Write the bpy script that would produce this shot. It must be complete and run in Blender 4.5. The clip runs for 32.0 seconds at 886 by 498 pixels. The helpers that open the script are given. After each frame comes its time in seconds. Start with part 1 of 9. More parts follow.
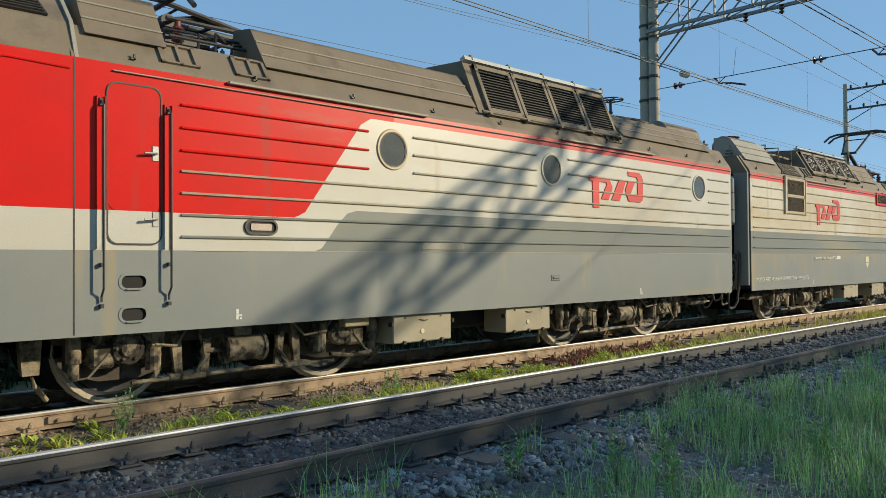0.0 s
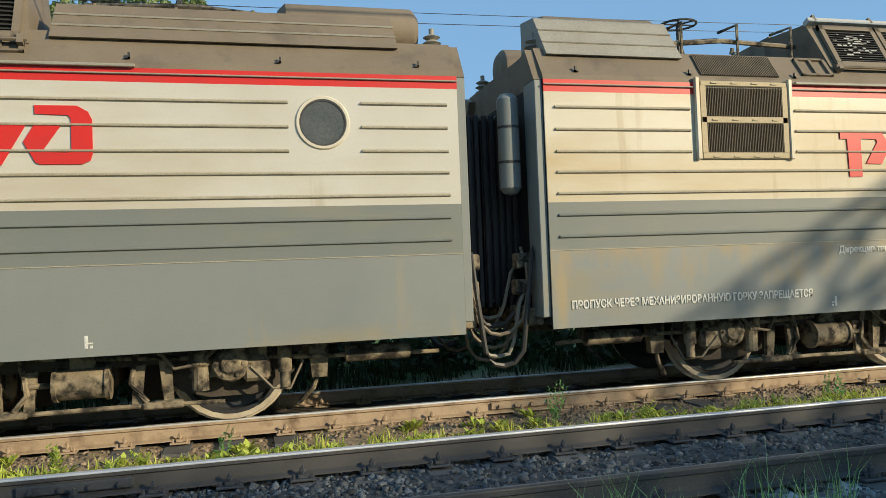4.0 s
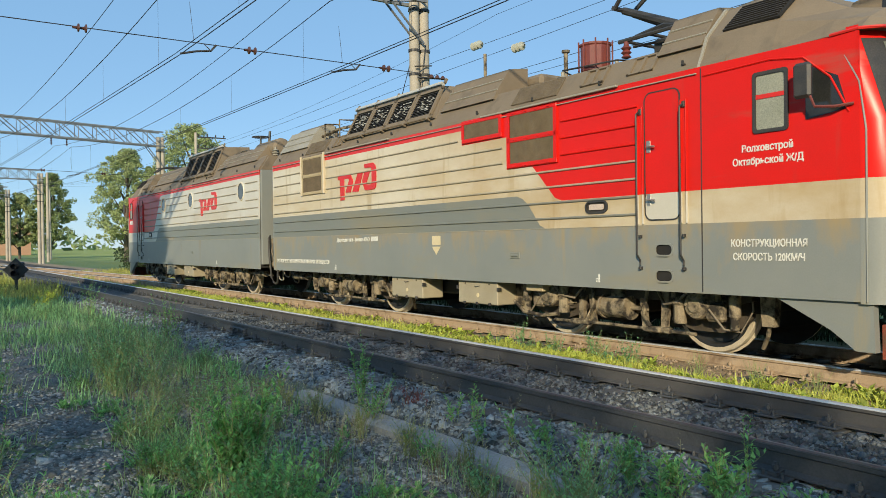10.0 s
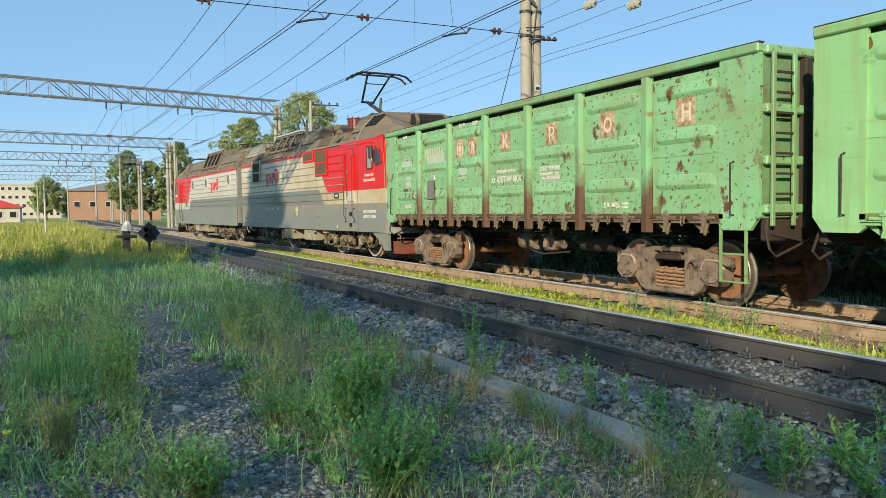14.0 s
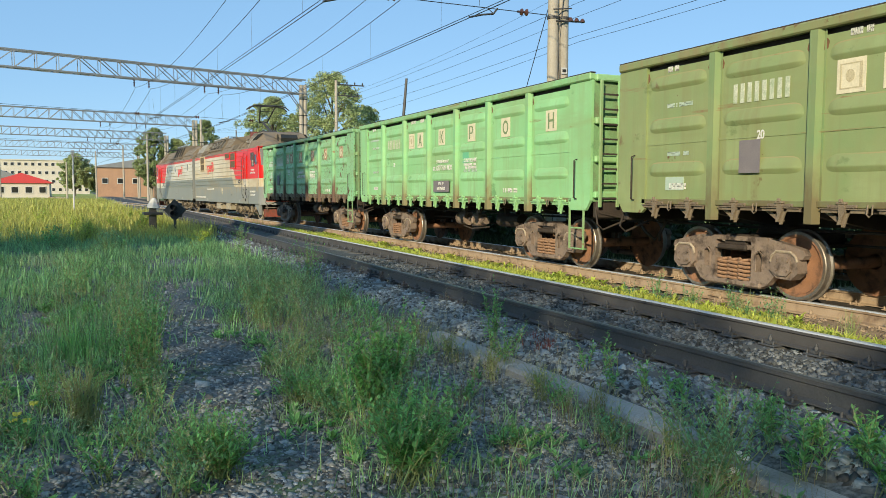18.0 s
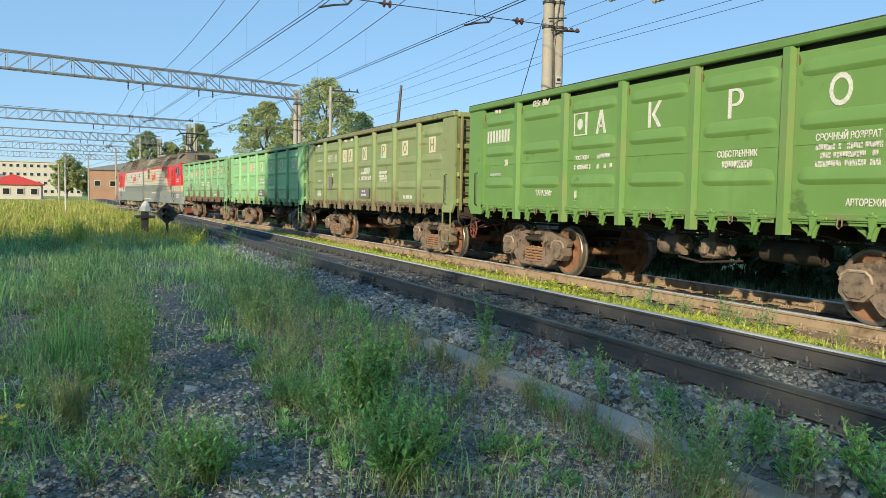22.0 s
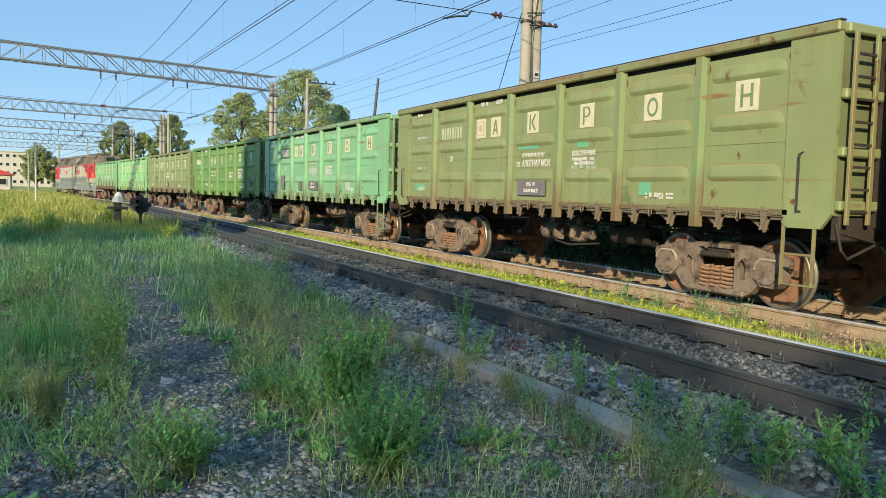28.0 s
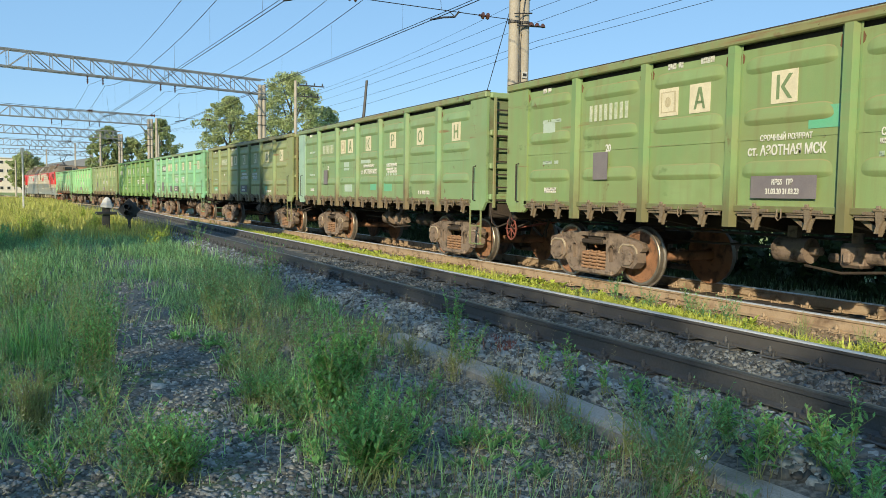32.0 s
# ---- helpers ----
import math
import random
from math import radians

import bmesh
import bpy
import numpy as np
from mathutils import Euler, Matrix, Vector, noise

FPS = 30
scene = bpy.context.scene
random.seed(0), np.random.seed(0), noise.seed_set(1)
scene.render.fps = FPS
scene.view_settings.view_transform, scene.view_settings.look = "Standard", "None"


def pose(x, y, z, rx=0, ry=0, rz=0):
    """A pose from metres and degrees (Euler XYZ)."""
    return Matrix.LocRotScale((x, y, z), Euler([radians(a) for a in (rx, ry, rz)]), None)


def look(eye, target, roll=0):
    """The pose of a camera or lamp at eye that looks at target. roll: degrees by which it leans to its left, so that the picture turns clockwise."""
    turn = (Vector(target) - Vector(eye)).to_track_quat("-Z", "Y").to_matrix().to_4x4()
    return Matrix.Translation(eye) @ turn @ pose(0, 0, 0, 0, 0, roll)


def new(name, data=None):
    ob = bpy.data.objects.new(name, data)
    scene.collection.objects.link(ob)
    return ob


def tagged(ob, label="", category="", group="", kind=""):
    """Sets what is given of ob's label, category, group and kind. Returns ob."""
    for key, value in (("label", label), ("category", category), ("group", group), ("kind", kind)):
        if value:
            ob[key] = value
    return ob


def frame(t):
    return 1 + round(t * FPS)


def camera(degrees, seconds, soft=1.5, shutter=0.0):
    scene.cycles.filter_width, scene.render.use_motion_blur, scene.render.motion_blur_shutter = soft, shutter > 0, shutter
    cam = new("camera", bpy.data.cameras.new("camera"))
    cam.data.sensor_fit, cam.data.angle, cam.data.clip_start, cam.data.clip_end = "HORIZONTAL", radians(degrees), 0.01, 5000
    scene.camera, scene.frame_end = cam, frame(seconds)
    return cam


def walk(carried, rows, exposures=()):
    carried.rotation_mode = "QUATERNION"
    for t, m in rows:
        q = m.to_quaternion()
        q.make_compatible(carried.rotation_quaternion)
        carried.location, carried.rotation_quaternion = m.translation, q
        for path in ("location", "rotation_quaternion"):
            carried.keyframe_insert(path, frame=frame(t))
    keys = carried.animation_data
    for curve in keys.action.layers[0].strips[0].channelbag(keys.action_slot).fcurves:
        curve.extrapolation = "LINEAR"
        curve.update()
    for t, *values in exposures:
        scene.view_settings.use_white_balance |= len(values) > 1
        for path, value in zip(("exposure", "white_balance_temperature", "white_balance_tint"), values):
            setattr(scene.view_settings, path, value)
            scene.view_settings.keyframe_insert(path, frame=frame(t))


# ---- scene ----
cam = camera(59.11, 32.0, soft=0.7)
PATH = [
    (0, pose(0.376, -0.038, 1.411, 91.00, 0.44, -43.95)),
    (0.5, pose(0.384, -0.020, 1.400, 91.15, 0.76, -38.45)),
    (1, pose(0.382, 0.012, 1.382, 91.24, 1.11, -33.67)),
    (1.5, pose(0.370, 0.020, 1.374, 91.25, 1.50, -29.64)),
    (2, pose(0.352, 0.015, 1.362, 91.48, 1.73, -26.05)),
    (2.5, pose(0.333, 0.014, 1.368, 91.53, 1.95, -22.73)),
    (4.5, pose(0.311, 0.040, 1.378, 91.76, 2.27, -12.16)),
    (5, pose(0.282, 0.021, 1.386, 91.89, 2.37, -10.00)),
    (5.5, pose(0.280, 0.036, 1.381, 92.11, 2.40, -7.86)),
    (6, pose(0.249, 0.041, 1.392, 92.16, 2.10, -5.40)),
    (6.5, pose(0.213, 0.056, 1.403, 91.97, 1.93, -1.87)),
    (7, pose(0.193, 0.066, 1.393, 91.51, 1.45, 3.57)),
    (7.5, pose(0.198, 0.083, 1.374, 91.12, 0.97, 11.19)),
    (8, pose(0.143, 0.075, 1.389, 90.64, 0.56, 20.50)),
    (8.5, pose(0.060, 0.042, 1.389, 90.38, 0.36, 30.95)),
    (9, pose(-0.046, 0.034, 1.367, 90.46, 0.20, 42.20)),
    (9.5, pose(-0.073, 0.037, 1.350, 90.26, 0.60, 50.94)),
    (10, pose(-0.095, 0.024, 1.360, 89.57, 0.72, 55.75)),
    (10.5, pose(-0.105, 0.012, 1.348, 88.61, 0.52, 58.38)),
    (11, pose(-0.120, 0.016, 1.340, 87.78, 0.34, 60.02)),
    (11.5, pose(-0.101, 0.002, 1.339, 87.33, 0.29, 61.13)),
    (12, pose(-0.096, -0.012, 1.342, 87.18, 0.37, 61.89)),
    (12.5, pose(-0.091, -0.013, 1.343, 87.27, 0.49, 62.48)),
    (13, pose(-0.089, -0.020, 1.341, 87.34, 0.60, 63.01)),
    (13.5, pose(-0.101, -0.026, 1.342, 87.34, 0.63, 63.41)),
    (14, pose(-0.093, -0.015, 1.334, 87.14, 0.69, 63.71)),
    (14.5, pose(-0.086, -0.012, 1.331, 86.91, 0.75, 63.81)),
    (16.5, pose(-0.086, -0.006, 1.332, 86.33, 0.07, 64.05)),
    (17, pose(-0.081, -0.017, 1.346, 86.01, -0.38, 64.47)),
    (17.5, pose(-0.087, -0.012, 1.335, 85.86, -0.22, 65.03)),
    (18, pose(-0.093, -0.004, 1.334, 85.83, -0.22, 65.45)),
    (18.5, pose(-0.084, 0.003, 1.341, 85.87, -0.03, 65.65)),
    (19, pose(-0.080, 0.001, 1.341, 85.97, -0.01, 65.61)),
    (19.5, pose(-0.088, -0.004, 1.344, 86.09, -0.04, 65.38)),
    (20, pose(-0.093, 0.001, 1.343, 86.13, -0.16, 65.12)),
    (20.5, pose(-0.100, -0.002, 1.335, 86.18, -0.35, 64.86)),
    (21, pose(-0.104, -0.002, 1.336, 86.25, -0.64, 64.72)),
    (21.5, pose(-0.103, 0.007, 1.338, 86.26, -0.83, 64.75)),
    (22, pose(-0.102, 0.002, 1.331, 86.36, -0.99, 64.96)),
    (22.5, pose(-0.105, -0.009, 1.319, 86.45, -1.16, 65.04)),
    (23, pose(-0.112, -0.012, 1.315, 86.54, -1.33, 64.96)),
    (23.5, pose(-0.118, -0.022, 1.316, 86.70, -1.61, 64.67)),
    (24, pose(-0.120, -0.020, 1.324, 86.80, -1.75, 64.29)),
    (24.5, pose(-0.114, -0.027, 1.325, 86.79, -1.78, 63.94)),
    (25, pose(-0.126, -0.026, 1.321, 86.70, -1.86, 63.77)),
    (25.5, pose(-0.120, -0.027, 1.312, 86.59, -2.03, 63.68)),
    (27.5, pose(-0.118, -0.019, 1.321, 86.00, -1.71, 63.30)),
    (28, pose(-0.119, -0.029, 1.319, 85.96, -1.50, 63.21)),
    (28.5, pose(-0.117, -0.034, 1.318, 85.99, -1.31, 63.16)),
    (29, pose(-0.106, -0.040, 1.324, 86.02, -1.12, 63.10)),
    (29.5, pose(-0.109, -0.029, 1.328, 86.11, -0.99, 62.94)),
    (30, pose(-0.116, -0.031, 1.326, 86.10, -0.87, 62.65)),
    (30.5, pose(-0.109, -0.031, 1.326, 86.05, -0.81, 62.31)),
    (31, pose(-0.118, -0.035, 1.330, 85.93, -0.79, 62.08)),
    (31.5, pose(-0.113, -0.030, 1.324, 85.94, -0.83, 62.19)),
    (32, pose(-0.115, -0.019, 1.318, 86.06, -0.81, 62.49)),
]
walk(cam, PATH, exposures=((0, 0.10), (1, 0.14), (2.5, 0.2), (5, 0.27), (7, 0.32), (10, 0.27), (14, 0.34), (32, 0.38)))

# how far the train has gone along the track, by time
RUN = [
    (0, 0.0), (0.5, -1.77), (1, -3.56), (1.5, -5.36), (2, -7.17), (2.5, -9.00), (4.5, -16.46), (5, -18.37),
    (5.5, -20.29), (6, -22.22), (6.5, -24.18), (7, -26.14), (7.5, -28.12), (8, -30.12), (8.5, -32.13), (9, -34.15),
    (9.5, -36.18), (10, -38.23), (10.5, -40.29), (11, -42.36), (11.5, -44.44), (12, -46.54), (12.5, -48.65), (13, -50.77),
    (13.5, -52.90), (14, -55.05), (14.5, -57.22), (16.5, -66.02), (17, -68.26), (17.5, -70.51), (18, -72.79), (18.5, -75.07),
    (19, -77.38), (19.5, -79.70), (20, -82.04), (20.5, -84.39), (21, -86.76), (21.5, -89.15), (22, -91.55), (22.5, -93.97),
    (23, -96.40), (23.5, -98.84), (24, -101.30), (24.5, -103.77), (25, -106.25), (25.5, -108.74), (27.5, -118.82), (28, -121.32),
    (28.5, -123.93), (29, -126.51), (29.5, -129.10), (30, -131.74), (30.5, -134.35), (31, -137.01), (31.5, -139.70), (32, -142.44),
]

NEAR, TRAIN_Y, TRAIN_Z = 5.55, 9.64, -0.124   # centre lines of the two tracks, rail level of the second

# ---- light ----
SUN_EL, SUN_AZ = 21.0, 135.0
world = bpy.data.worlds.new("sky")
scene.world = world
world.use_nodes = True
wn = world.node_tree.nodes
sky = wn.new("ShaderNodeTexSky")
sky.sky_type, sky.sun_disc = "NISHITA", False
sky.sun_elevation, sky.sun_rotation = radians(SUN_EL), radians(SUN_AZ)
sky.air_density, sky.dust_density, sky.ozone_density = 0.85, 0.05, 2.4
# thin even haze evens out the sky's own falloff away from the sun
haze = wn.new("ShaderNodeMix")
haze.data_type = "RGBA"
haze.inputs[0].default_value = 0.62
haze.inputs[7].default_value = (2.2, 4.4, 6.95, 1)
world.node_tree.links.new(sky.outputs[0], haze.inputs[6])
world.node_tree.links.new(haze.outputs[2], wn["Background"].inputs[0])
wn["Background"].inputs[1].default_value = 0.105
sun = new("sun", bpy.data.lights.new("sun", "SUN"))
sun.data.energy, sun.data.angle, sun.data.color = 4.4, radians(0.7), (1.0, 0.855, 0.59)
_el, _az = radians(SUN_EL), radians(SUN_AZ)
SUN_DIR = Vector((math.sin(_az) * math.cos(_el), math.cos(_az) * math.cos(_el), math.sin(_el)))
sun.matrix_world = look(SUN_DIR * 60, (0, 0, 0))
scene.view_settings.exposure = 0.28

# ---- materials ----
def surface(name, c1, c2=None, scale=3.0, rough=0.6, metal=0.0, bump=0.15, grain=60.0, stain=None, stretch=(1, 1, 1),
            stain2=None, island=0.0, obj=0.0, bump_d=0.01, spec=0.5, trans=0.0, speckle=0.55, drift=None, rise=None, more=()):
    """Two-tone noise colour, fine grain, up to two kinds of stain, bump. stain: (colour, scale, low, high, stretch)."""
    m = bpy.data.materials.new(name)
    m.use_nodes = True
    nt = m.node_tree
    N, L = nt.nodes, nt.links
    bsdf = N["Principled BSDF"]
    tc = N.new("ShaderNodeTexCoord")
    c2 = c2 or c1

    def noise_at(sc, st, detail=4.0):
        mp = N.new("ShaderNodeMapping")
        mp.inputs["Scale"].default_value = (sc * st[0], sc * st[1], sc * st[2])
        L.new(tc.outputs["Object"], mp.inputs[0])
        nz = N.new("ShaderNodeTexNoise")
        nz.inputs["Scale"].default_value = 1.0
        nz.inputs["Detail"].default_value = detail
        nz.inputs["Roughness"].default_value = 0.6
        L.new(mp.outputs[0], nz.inputs["Vector"])
        return nz.outputs["Fac"]

    def ramp(src, lo, hi):
        r = N.new("ShaderNodeMapRange")
        r.inputs["From Min"].default_value, r.inputs["From Max"].default_value = lo, hi
        L.new(src, r.inputs["Value"])
        return r.outputs["Result"]

    def mix(fac, a, b, mode="MIX"):
        x = N.new("ShaderNodeMix")
        x.data_type, x.blend_type = "RGBA", mode
        for src, slot in ((fac, x.inputs[0]), (a, x.inputs[6]), (b, x.inputs[7])):
            if isinstance(src, (tuple, list)):
                slot.default_value = (*src, 1)
            elif isinstance(src, (int, float)):
                slot.default_value = src
            else:
                L.new(src, slot)
        return x.outputs[2]

    big = ramp(noise_at(scale, stretch), 0.3, 0.7)
    col = mix(big, c1, c2)
    fine = noise_at(grain, (1, 1, 1), 2.0)
    col = mix(speckle, col, mix(ramp(fine, 0.25, 0.75), (0.55, 0.55, 0.55), (1.35, 1.35, 1.35)), "MULTIPLY")
    rgh = None
    for st in (stain, stain2, *more):
        if st:
            f = ramp(noise_at(st[1], st[4] if len(st) > 4 else (1, 1, 1), 6.0), st[2], st[3])
            col = mix(f, col, st[0])
            rgh = f
    if rise:
        # rust or dust with a ragged edge: (colour, height where it is full, height where it ends)
        sz = N.new("ShaderNodeSeparateXYZ")
        L.new(tc.outputs["Object"], sz.inputs[0])
        add = N.new("ShaderNodeMath")
        add.operation = "MULTIPLY_ADD"
        add.inputs[1].default_value = 2.4
        L.new(noise_at(2.6, (1, 1, 0.5), 6.0), add.inputs[0])
        L.new(sz.outputs["Z"], add.inputs[2])
        col = mix(ramp(add.outputs[0], rise[2] + 1.2, rise[1] + 1.2), col, rise[0])
    if drift:
        # dirt that thickens towards one end: (colour, x from, x to, amount)
        sx = N.new("ShaderNodeSeparateXYZ")
        L.new(tc.outputs["Object"], sx.inputs[0])
        k = N.new("ShaderNodeMath")
        k.operation = "MULTIPLY"
        L.new(ramp(sx.outputs["X"], drift[1], drift[2]), k.inputs[0])
        L.new(ramp(noise_at(1.3, (0.5, 1, 0.8), 6.0), 0.30, 0.62), k.inputs[1])
        k2 = N.new("ShaderNodeMath")
        k2.operation = "MULTIPLY"
        k2.inputs[1].default_value = drift[3]
        L.new(k.outputs[0], k2.inputs[0])
        col = mix(k2.outputs[0], col, drift[0])
    if island or obj:
        src = N.new("ShaderNodeNewGeometry").outputs["Random Per Island"] if island else N.new("ShaderNodeObjectInfo").outputs["Random"]
        a = island or obj
        v = N.new("ShaderNodeMapRange")
        v.inputs["To Min"].default_value, v.inputs["To Max"].default_value = 1 - a, 1 + a
        L.new(src, v.inputs["Value"])
        comb = N.new("ShaderNodeCombineColor")
        for k in range(3):
            L.new(v.outputs["Result"], comb.inputs[k])
        col = mix(1.0, col, comb.outputs[0], "MULTIPLY")
    L.new(col, bsdf.inputs["Base Color"])
    bsdf.inputs["Roughness"].default_value = rough
    if rgh is not None:
        v = N.new("ShaderNodeMapRange")
        v.inputs["To Min"].default_value, v.inputs["To Max"].default_value = rough, min(0.95, rough + 0.35)
        L.new(rgh, v.inputs["Value"])
        L.new(v.outputs["Result"], bsdf.inputs["Roughness"])
    bsdf.inputs["Metallic"].default_value = metal
    bsdf.inputs["Specular IOR Level"].default_value = spec
    if trans:
        tr = N.new("ShaderNodeBsdfTranslucent")
        L.new(col, tr.inputs[0])
        ms = N.new("ShaderNodeMixShader")
        ms.inputs[0].default_value = trans
        L.new(bsdf.outputs[0], ms.inputs[1])
        L.new(tr.outputs[0], ms.inputs[2])
        L.new(ms.outputs[0], N["Material Output"].inputs[0])
    if bump:
        bp = N.new("ShaderNodeBump")
        bp.inputs["Strength"].default_value, bp.inputs["Distance"].default_value = bump, bump_d
        L.new(fine, bp.inputs["Height"])
        L.new(bp.outputs[0], bsdf.inputs["Normal"])
    return m


STREAK = (1, 1, 0.12)
LONG = (0.25, 1, 1)
DUST = (0.40, 0.32, 0.19)
RUST = (0.13, 0.052, 0.022)
M = {}
# locomotive paint
M["red"] = surface("red_paint", (0.68, 0.012, 0.008), (0.58, 0.016, 0.011), 1.2, 0.30, bump=0.03, stain=((0.38, 0.06, 0.045), 2.2, 0.60, 0.85, STREAK), stain2=((0.30, 0.10, 0.075), 1.4, 0.62, 0.80, (0.3, 1, 1.6)), speckle=0.12, spec=0.22)
M["white"] = surface("light_grey_paint", (0.64, 0.59, 0.48), (0.57, 0.515, 0.40), 0.8, 0.34, bump=0.03, stain=((0.50, 0.39, 0.22), 0.8, 0.42, 0.66, LONG), stain2=((0.36, 0.26, 0.13), 3.0, 0.58, 0.80, STREAK), speckle=0.12, drift=((0.40, 0.27, 0.115), 5.5, 10.5, 0.75))
M["white_clean"] = surface("light_grey_paint", (0.58, 0.56, 0.50), (0.52, 0.49, 0.42), 0.8, 0.34, bump=0.03, stain=((0.44, 0.37, 0.26), 0.7, 0.50, 0.75, LONG), stain2=((0.34, 0.27, 0.16), 3.0, 0.64, 0.85, STREAK), speckle=0.12)
M["band"] = surface("dark_grey_paint", (0.178, 0.195, 0.182), (0.20, 0.205, 0.18), 1.0, 0.38, bump=0.03, stain=((0.26, 0.23, 0.15), 1.1, 0.5, 0.8, LONG), speckle=0.12)
M["grey"] = surface("mid_grey_paint", (0.205, 0.222, 0.215), (0.24, 0.25, 0.235), 0.8, 0.40, bump=0.04, stain=((0.29, 0.24, 0.14), 1.0, 0.56, 0.80, (0.35, 1, 1.2)), stain2=((0.33, 0.26, 0.14), 3.5, 0.60, 0.80, STREAK), speckle=0.12)
M["grey_dusty"] = surface("dusty_mid_grey_paint", (0.205, 0.222, 0.215), (0.24, 0.25, 0.235), 0.8, 0.40, bump=0.04, stain=((0.29, 0.24, 0.14), 1.0, 0.56, 0.80, (0.35, 1, 1.2)), stain2=((0.33, 0.26, 0.14), 3.5, 0.60, 0.80, STREAK), speckle=0.12, rise=((0.34, 0.255, 0.135), 2.12, 1.40))
M["roof"] = surface("dusty_brown_roof_paint", (0.17, 0.132, 0.090), (0.21, 0.166, 0.114), 1.5, 0.7, bump=0.08, stain=((0.10, 0.085, 0.068), 2.0, 0.55, 0.8), speckle=0.22)
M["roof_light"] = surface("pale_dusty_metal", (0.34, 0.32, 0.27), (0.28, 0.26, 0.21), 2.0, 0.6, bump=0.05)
M["rail_pale"] = surface("pale_top_rail", (0.50, 0.50, 0.46), (0.42, 0.41, 0.37), 2.0, 0.5, bump=0.05)
M["redline"] = surface("red_stripe", (0.66, 0.022, 0.018), (0.55, 0.03, 0.022), 2.0, 0.4, bump=0.03, speckle=0.12)
M["rib_dust"] = surface("dust_on_ribs", (0.33, 0.29, 0.21), (0.42, 0.38, 0.29), 3.0, 0.6, bump=0.05)
# Near-black for recesses, slat backings and the underside: painted lack of light.
M["black"] = surface("unlit_black", (0.012, 0.012, 0.012), (0.02, 0.018, 0.016), 3.0, 0.8, bump=0.0)
M["grille"] = surface("dark_grille", (0.024, 0.021, 0.018), (0.04, 0.034, 0.028), 8.0, 0.7, bump=0.1)
M["slat_dusty"] = surface("dusty_brown_slats", (0.17, 0.135, 0.09), (0.12, 0.095, 0.065), 5.0, 0.7, bump=0.0)
M["tanframe"] = surface("tan_dusty_frame", (0.46, 0.37, 0.22), (0.40, 0.32, 0.2), 3.0, 0.6, bump=0.05)
# Oil and dust colour, darkened further to hold the shade under the body.
M["oily"] = surface("oily_dusty_shade_underframe", (0.045, 0.036, 0.027), (0.085, 0.066, 0.047), 4.0, 0.75, bump=0.3, stain=((0.022, 0.018, 0.015), 6.0, 0.5, 0.75))
# Dust with dark blotches, deepened for the shade between underframe parts.
M["tan"] = surface("dusty_tan_underframe", (0.33, 0.27, 0.18), (0.17, 0.135, 0.09), 5.0, 0.7, bump=0.25, stain=((0.03, 0.025, 0.02), 6.0, 0.44, 0.60))
M["box"] = surface("dusty_battery_box", (0.37, 0.325, 0.235), (0.31, 0.27, 0.19), 2.5, 0.65, bump=0.08, stain=((0.23, 0.18, 0.11), 4.0, 0.6, 0.85, STREAK), speckle=0.2)
M["tyre"] = surface("worn_steel_tyre", (0.34, 0.31, 0.27), (0.26, 0.22, 0.18), 10.0, 0.4, 0.7, bump=0.05)
M["tyre_dusty"] = surface("dusty_cream_tyre", (0.52, 0.46, 0.35), (0.36, 0.30, 0.22), 5.0, 0.6, bump=0.05, speckle=0.3)
M["glass"] = surface("dark_window_glass", (0.02, 0.022, 0.022), (0.035, 0.035, 0.032), 2.0, 0.08, bump=0.0)
# Pale glass for the cab side panes and lamp lenses.
M["glass_pale"] = surface("pale_window_glass", (0.33, 0.33, 0.26), (0.25, 0.26, 0.2), 2.0, 0.12, bump=0.0)
M["porthole"] = surface("porthole_glass", (0.075, 0.085, 0.085), (0.11, 0.115, 0.11), 3.0, 0.14, bump=0.0)
M["steel"] = surface("bare_steel", (0.45, 0.44, 0.42), (0.36, 0.34, 0.31), 6.0, 0.4, 0.7, bump=0.05)
M["darkmetal"] = surface("dark_steel", (0.04, 0.04, 0.042), (0.065, 0.06, 0.055), 6.0, 0.5, 0.2, bump=0.1)
M["pale"] = surface("white_lettering", (0.72, 0.71, 0.66), (0.6, 0.59, 0.54), 14.0, 0.6, bump=0.0)
M["latch_tan"] = surface("dusty_tan_latch", (0.23, 0.18, 0.12), (0.15, 0.115, 0.08), 8.0, 0.7, bump=0.15)
M["tile_cream"] = surface("cream_painted_square", (0.70, 0.64, 0.46), (0.60, 0.54, 0.38), 9.0, 0.6, bump=0.0, speckle=0.2)
M["pale_patch"] = surface("pale_repainted_patch", (0.46, 0.54, 0.46), (0.38, 0.50, 0.40), 3.0, 0.55, bump=0.0, speckle=0.15)
M["teal_patch"] = surface("teal_repainted_patch", (0.13, 0.45, 0.26), (0.17, 0.42, 0.25), 3.0, 0.5, bump=0.0, speckle=0.15)
M["cream"] = surface("cream_plate", (0.66, 0.56, 0.36), (0.6, 0.5, 0.31), 6.0, 0.6, bump=0.0, speckle=0.15)
M["orange"] = surface("orange_paint", (0.86, 0.11, 0.018), (0.76, 0.12, 0.03), 2.0, 0.45, bump=0.03, speckle=0.12)
M["plough"] = surface("faded_plough_paint", (0.30, 0.055, 0.03), (0.17, 0.06, 0.04), 3.0, 0.7, bump=0.15, stain=((0.10, 0.065, 0.045), 4.0, 0.45, 0.7))
# Sky reflection in the windscreen is put into its grey-green colour.
M["screen"] = surface("reflection_pale_windscreen_glass", (0.15, 0.165, 0.14), (0.22, 0.23, 0.19), 1.5, 0.10, bump=0.0)
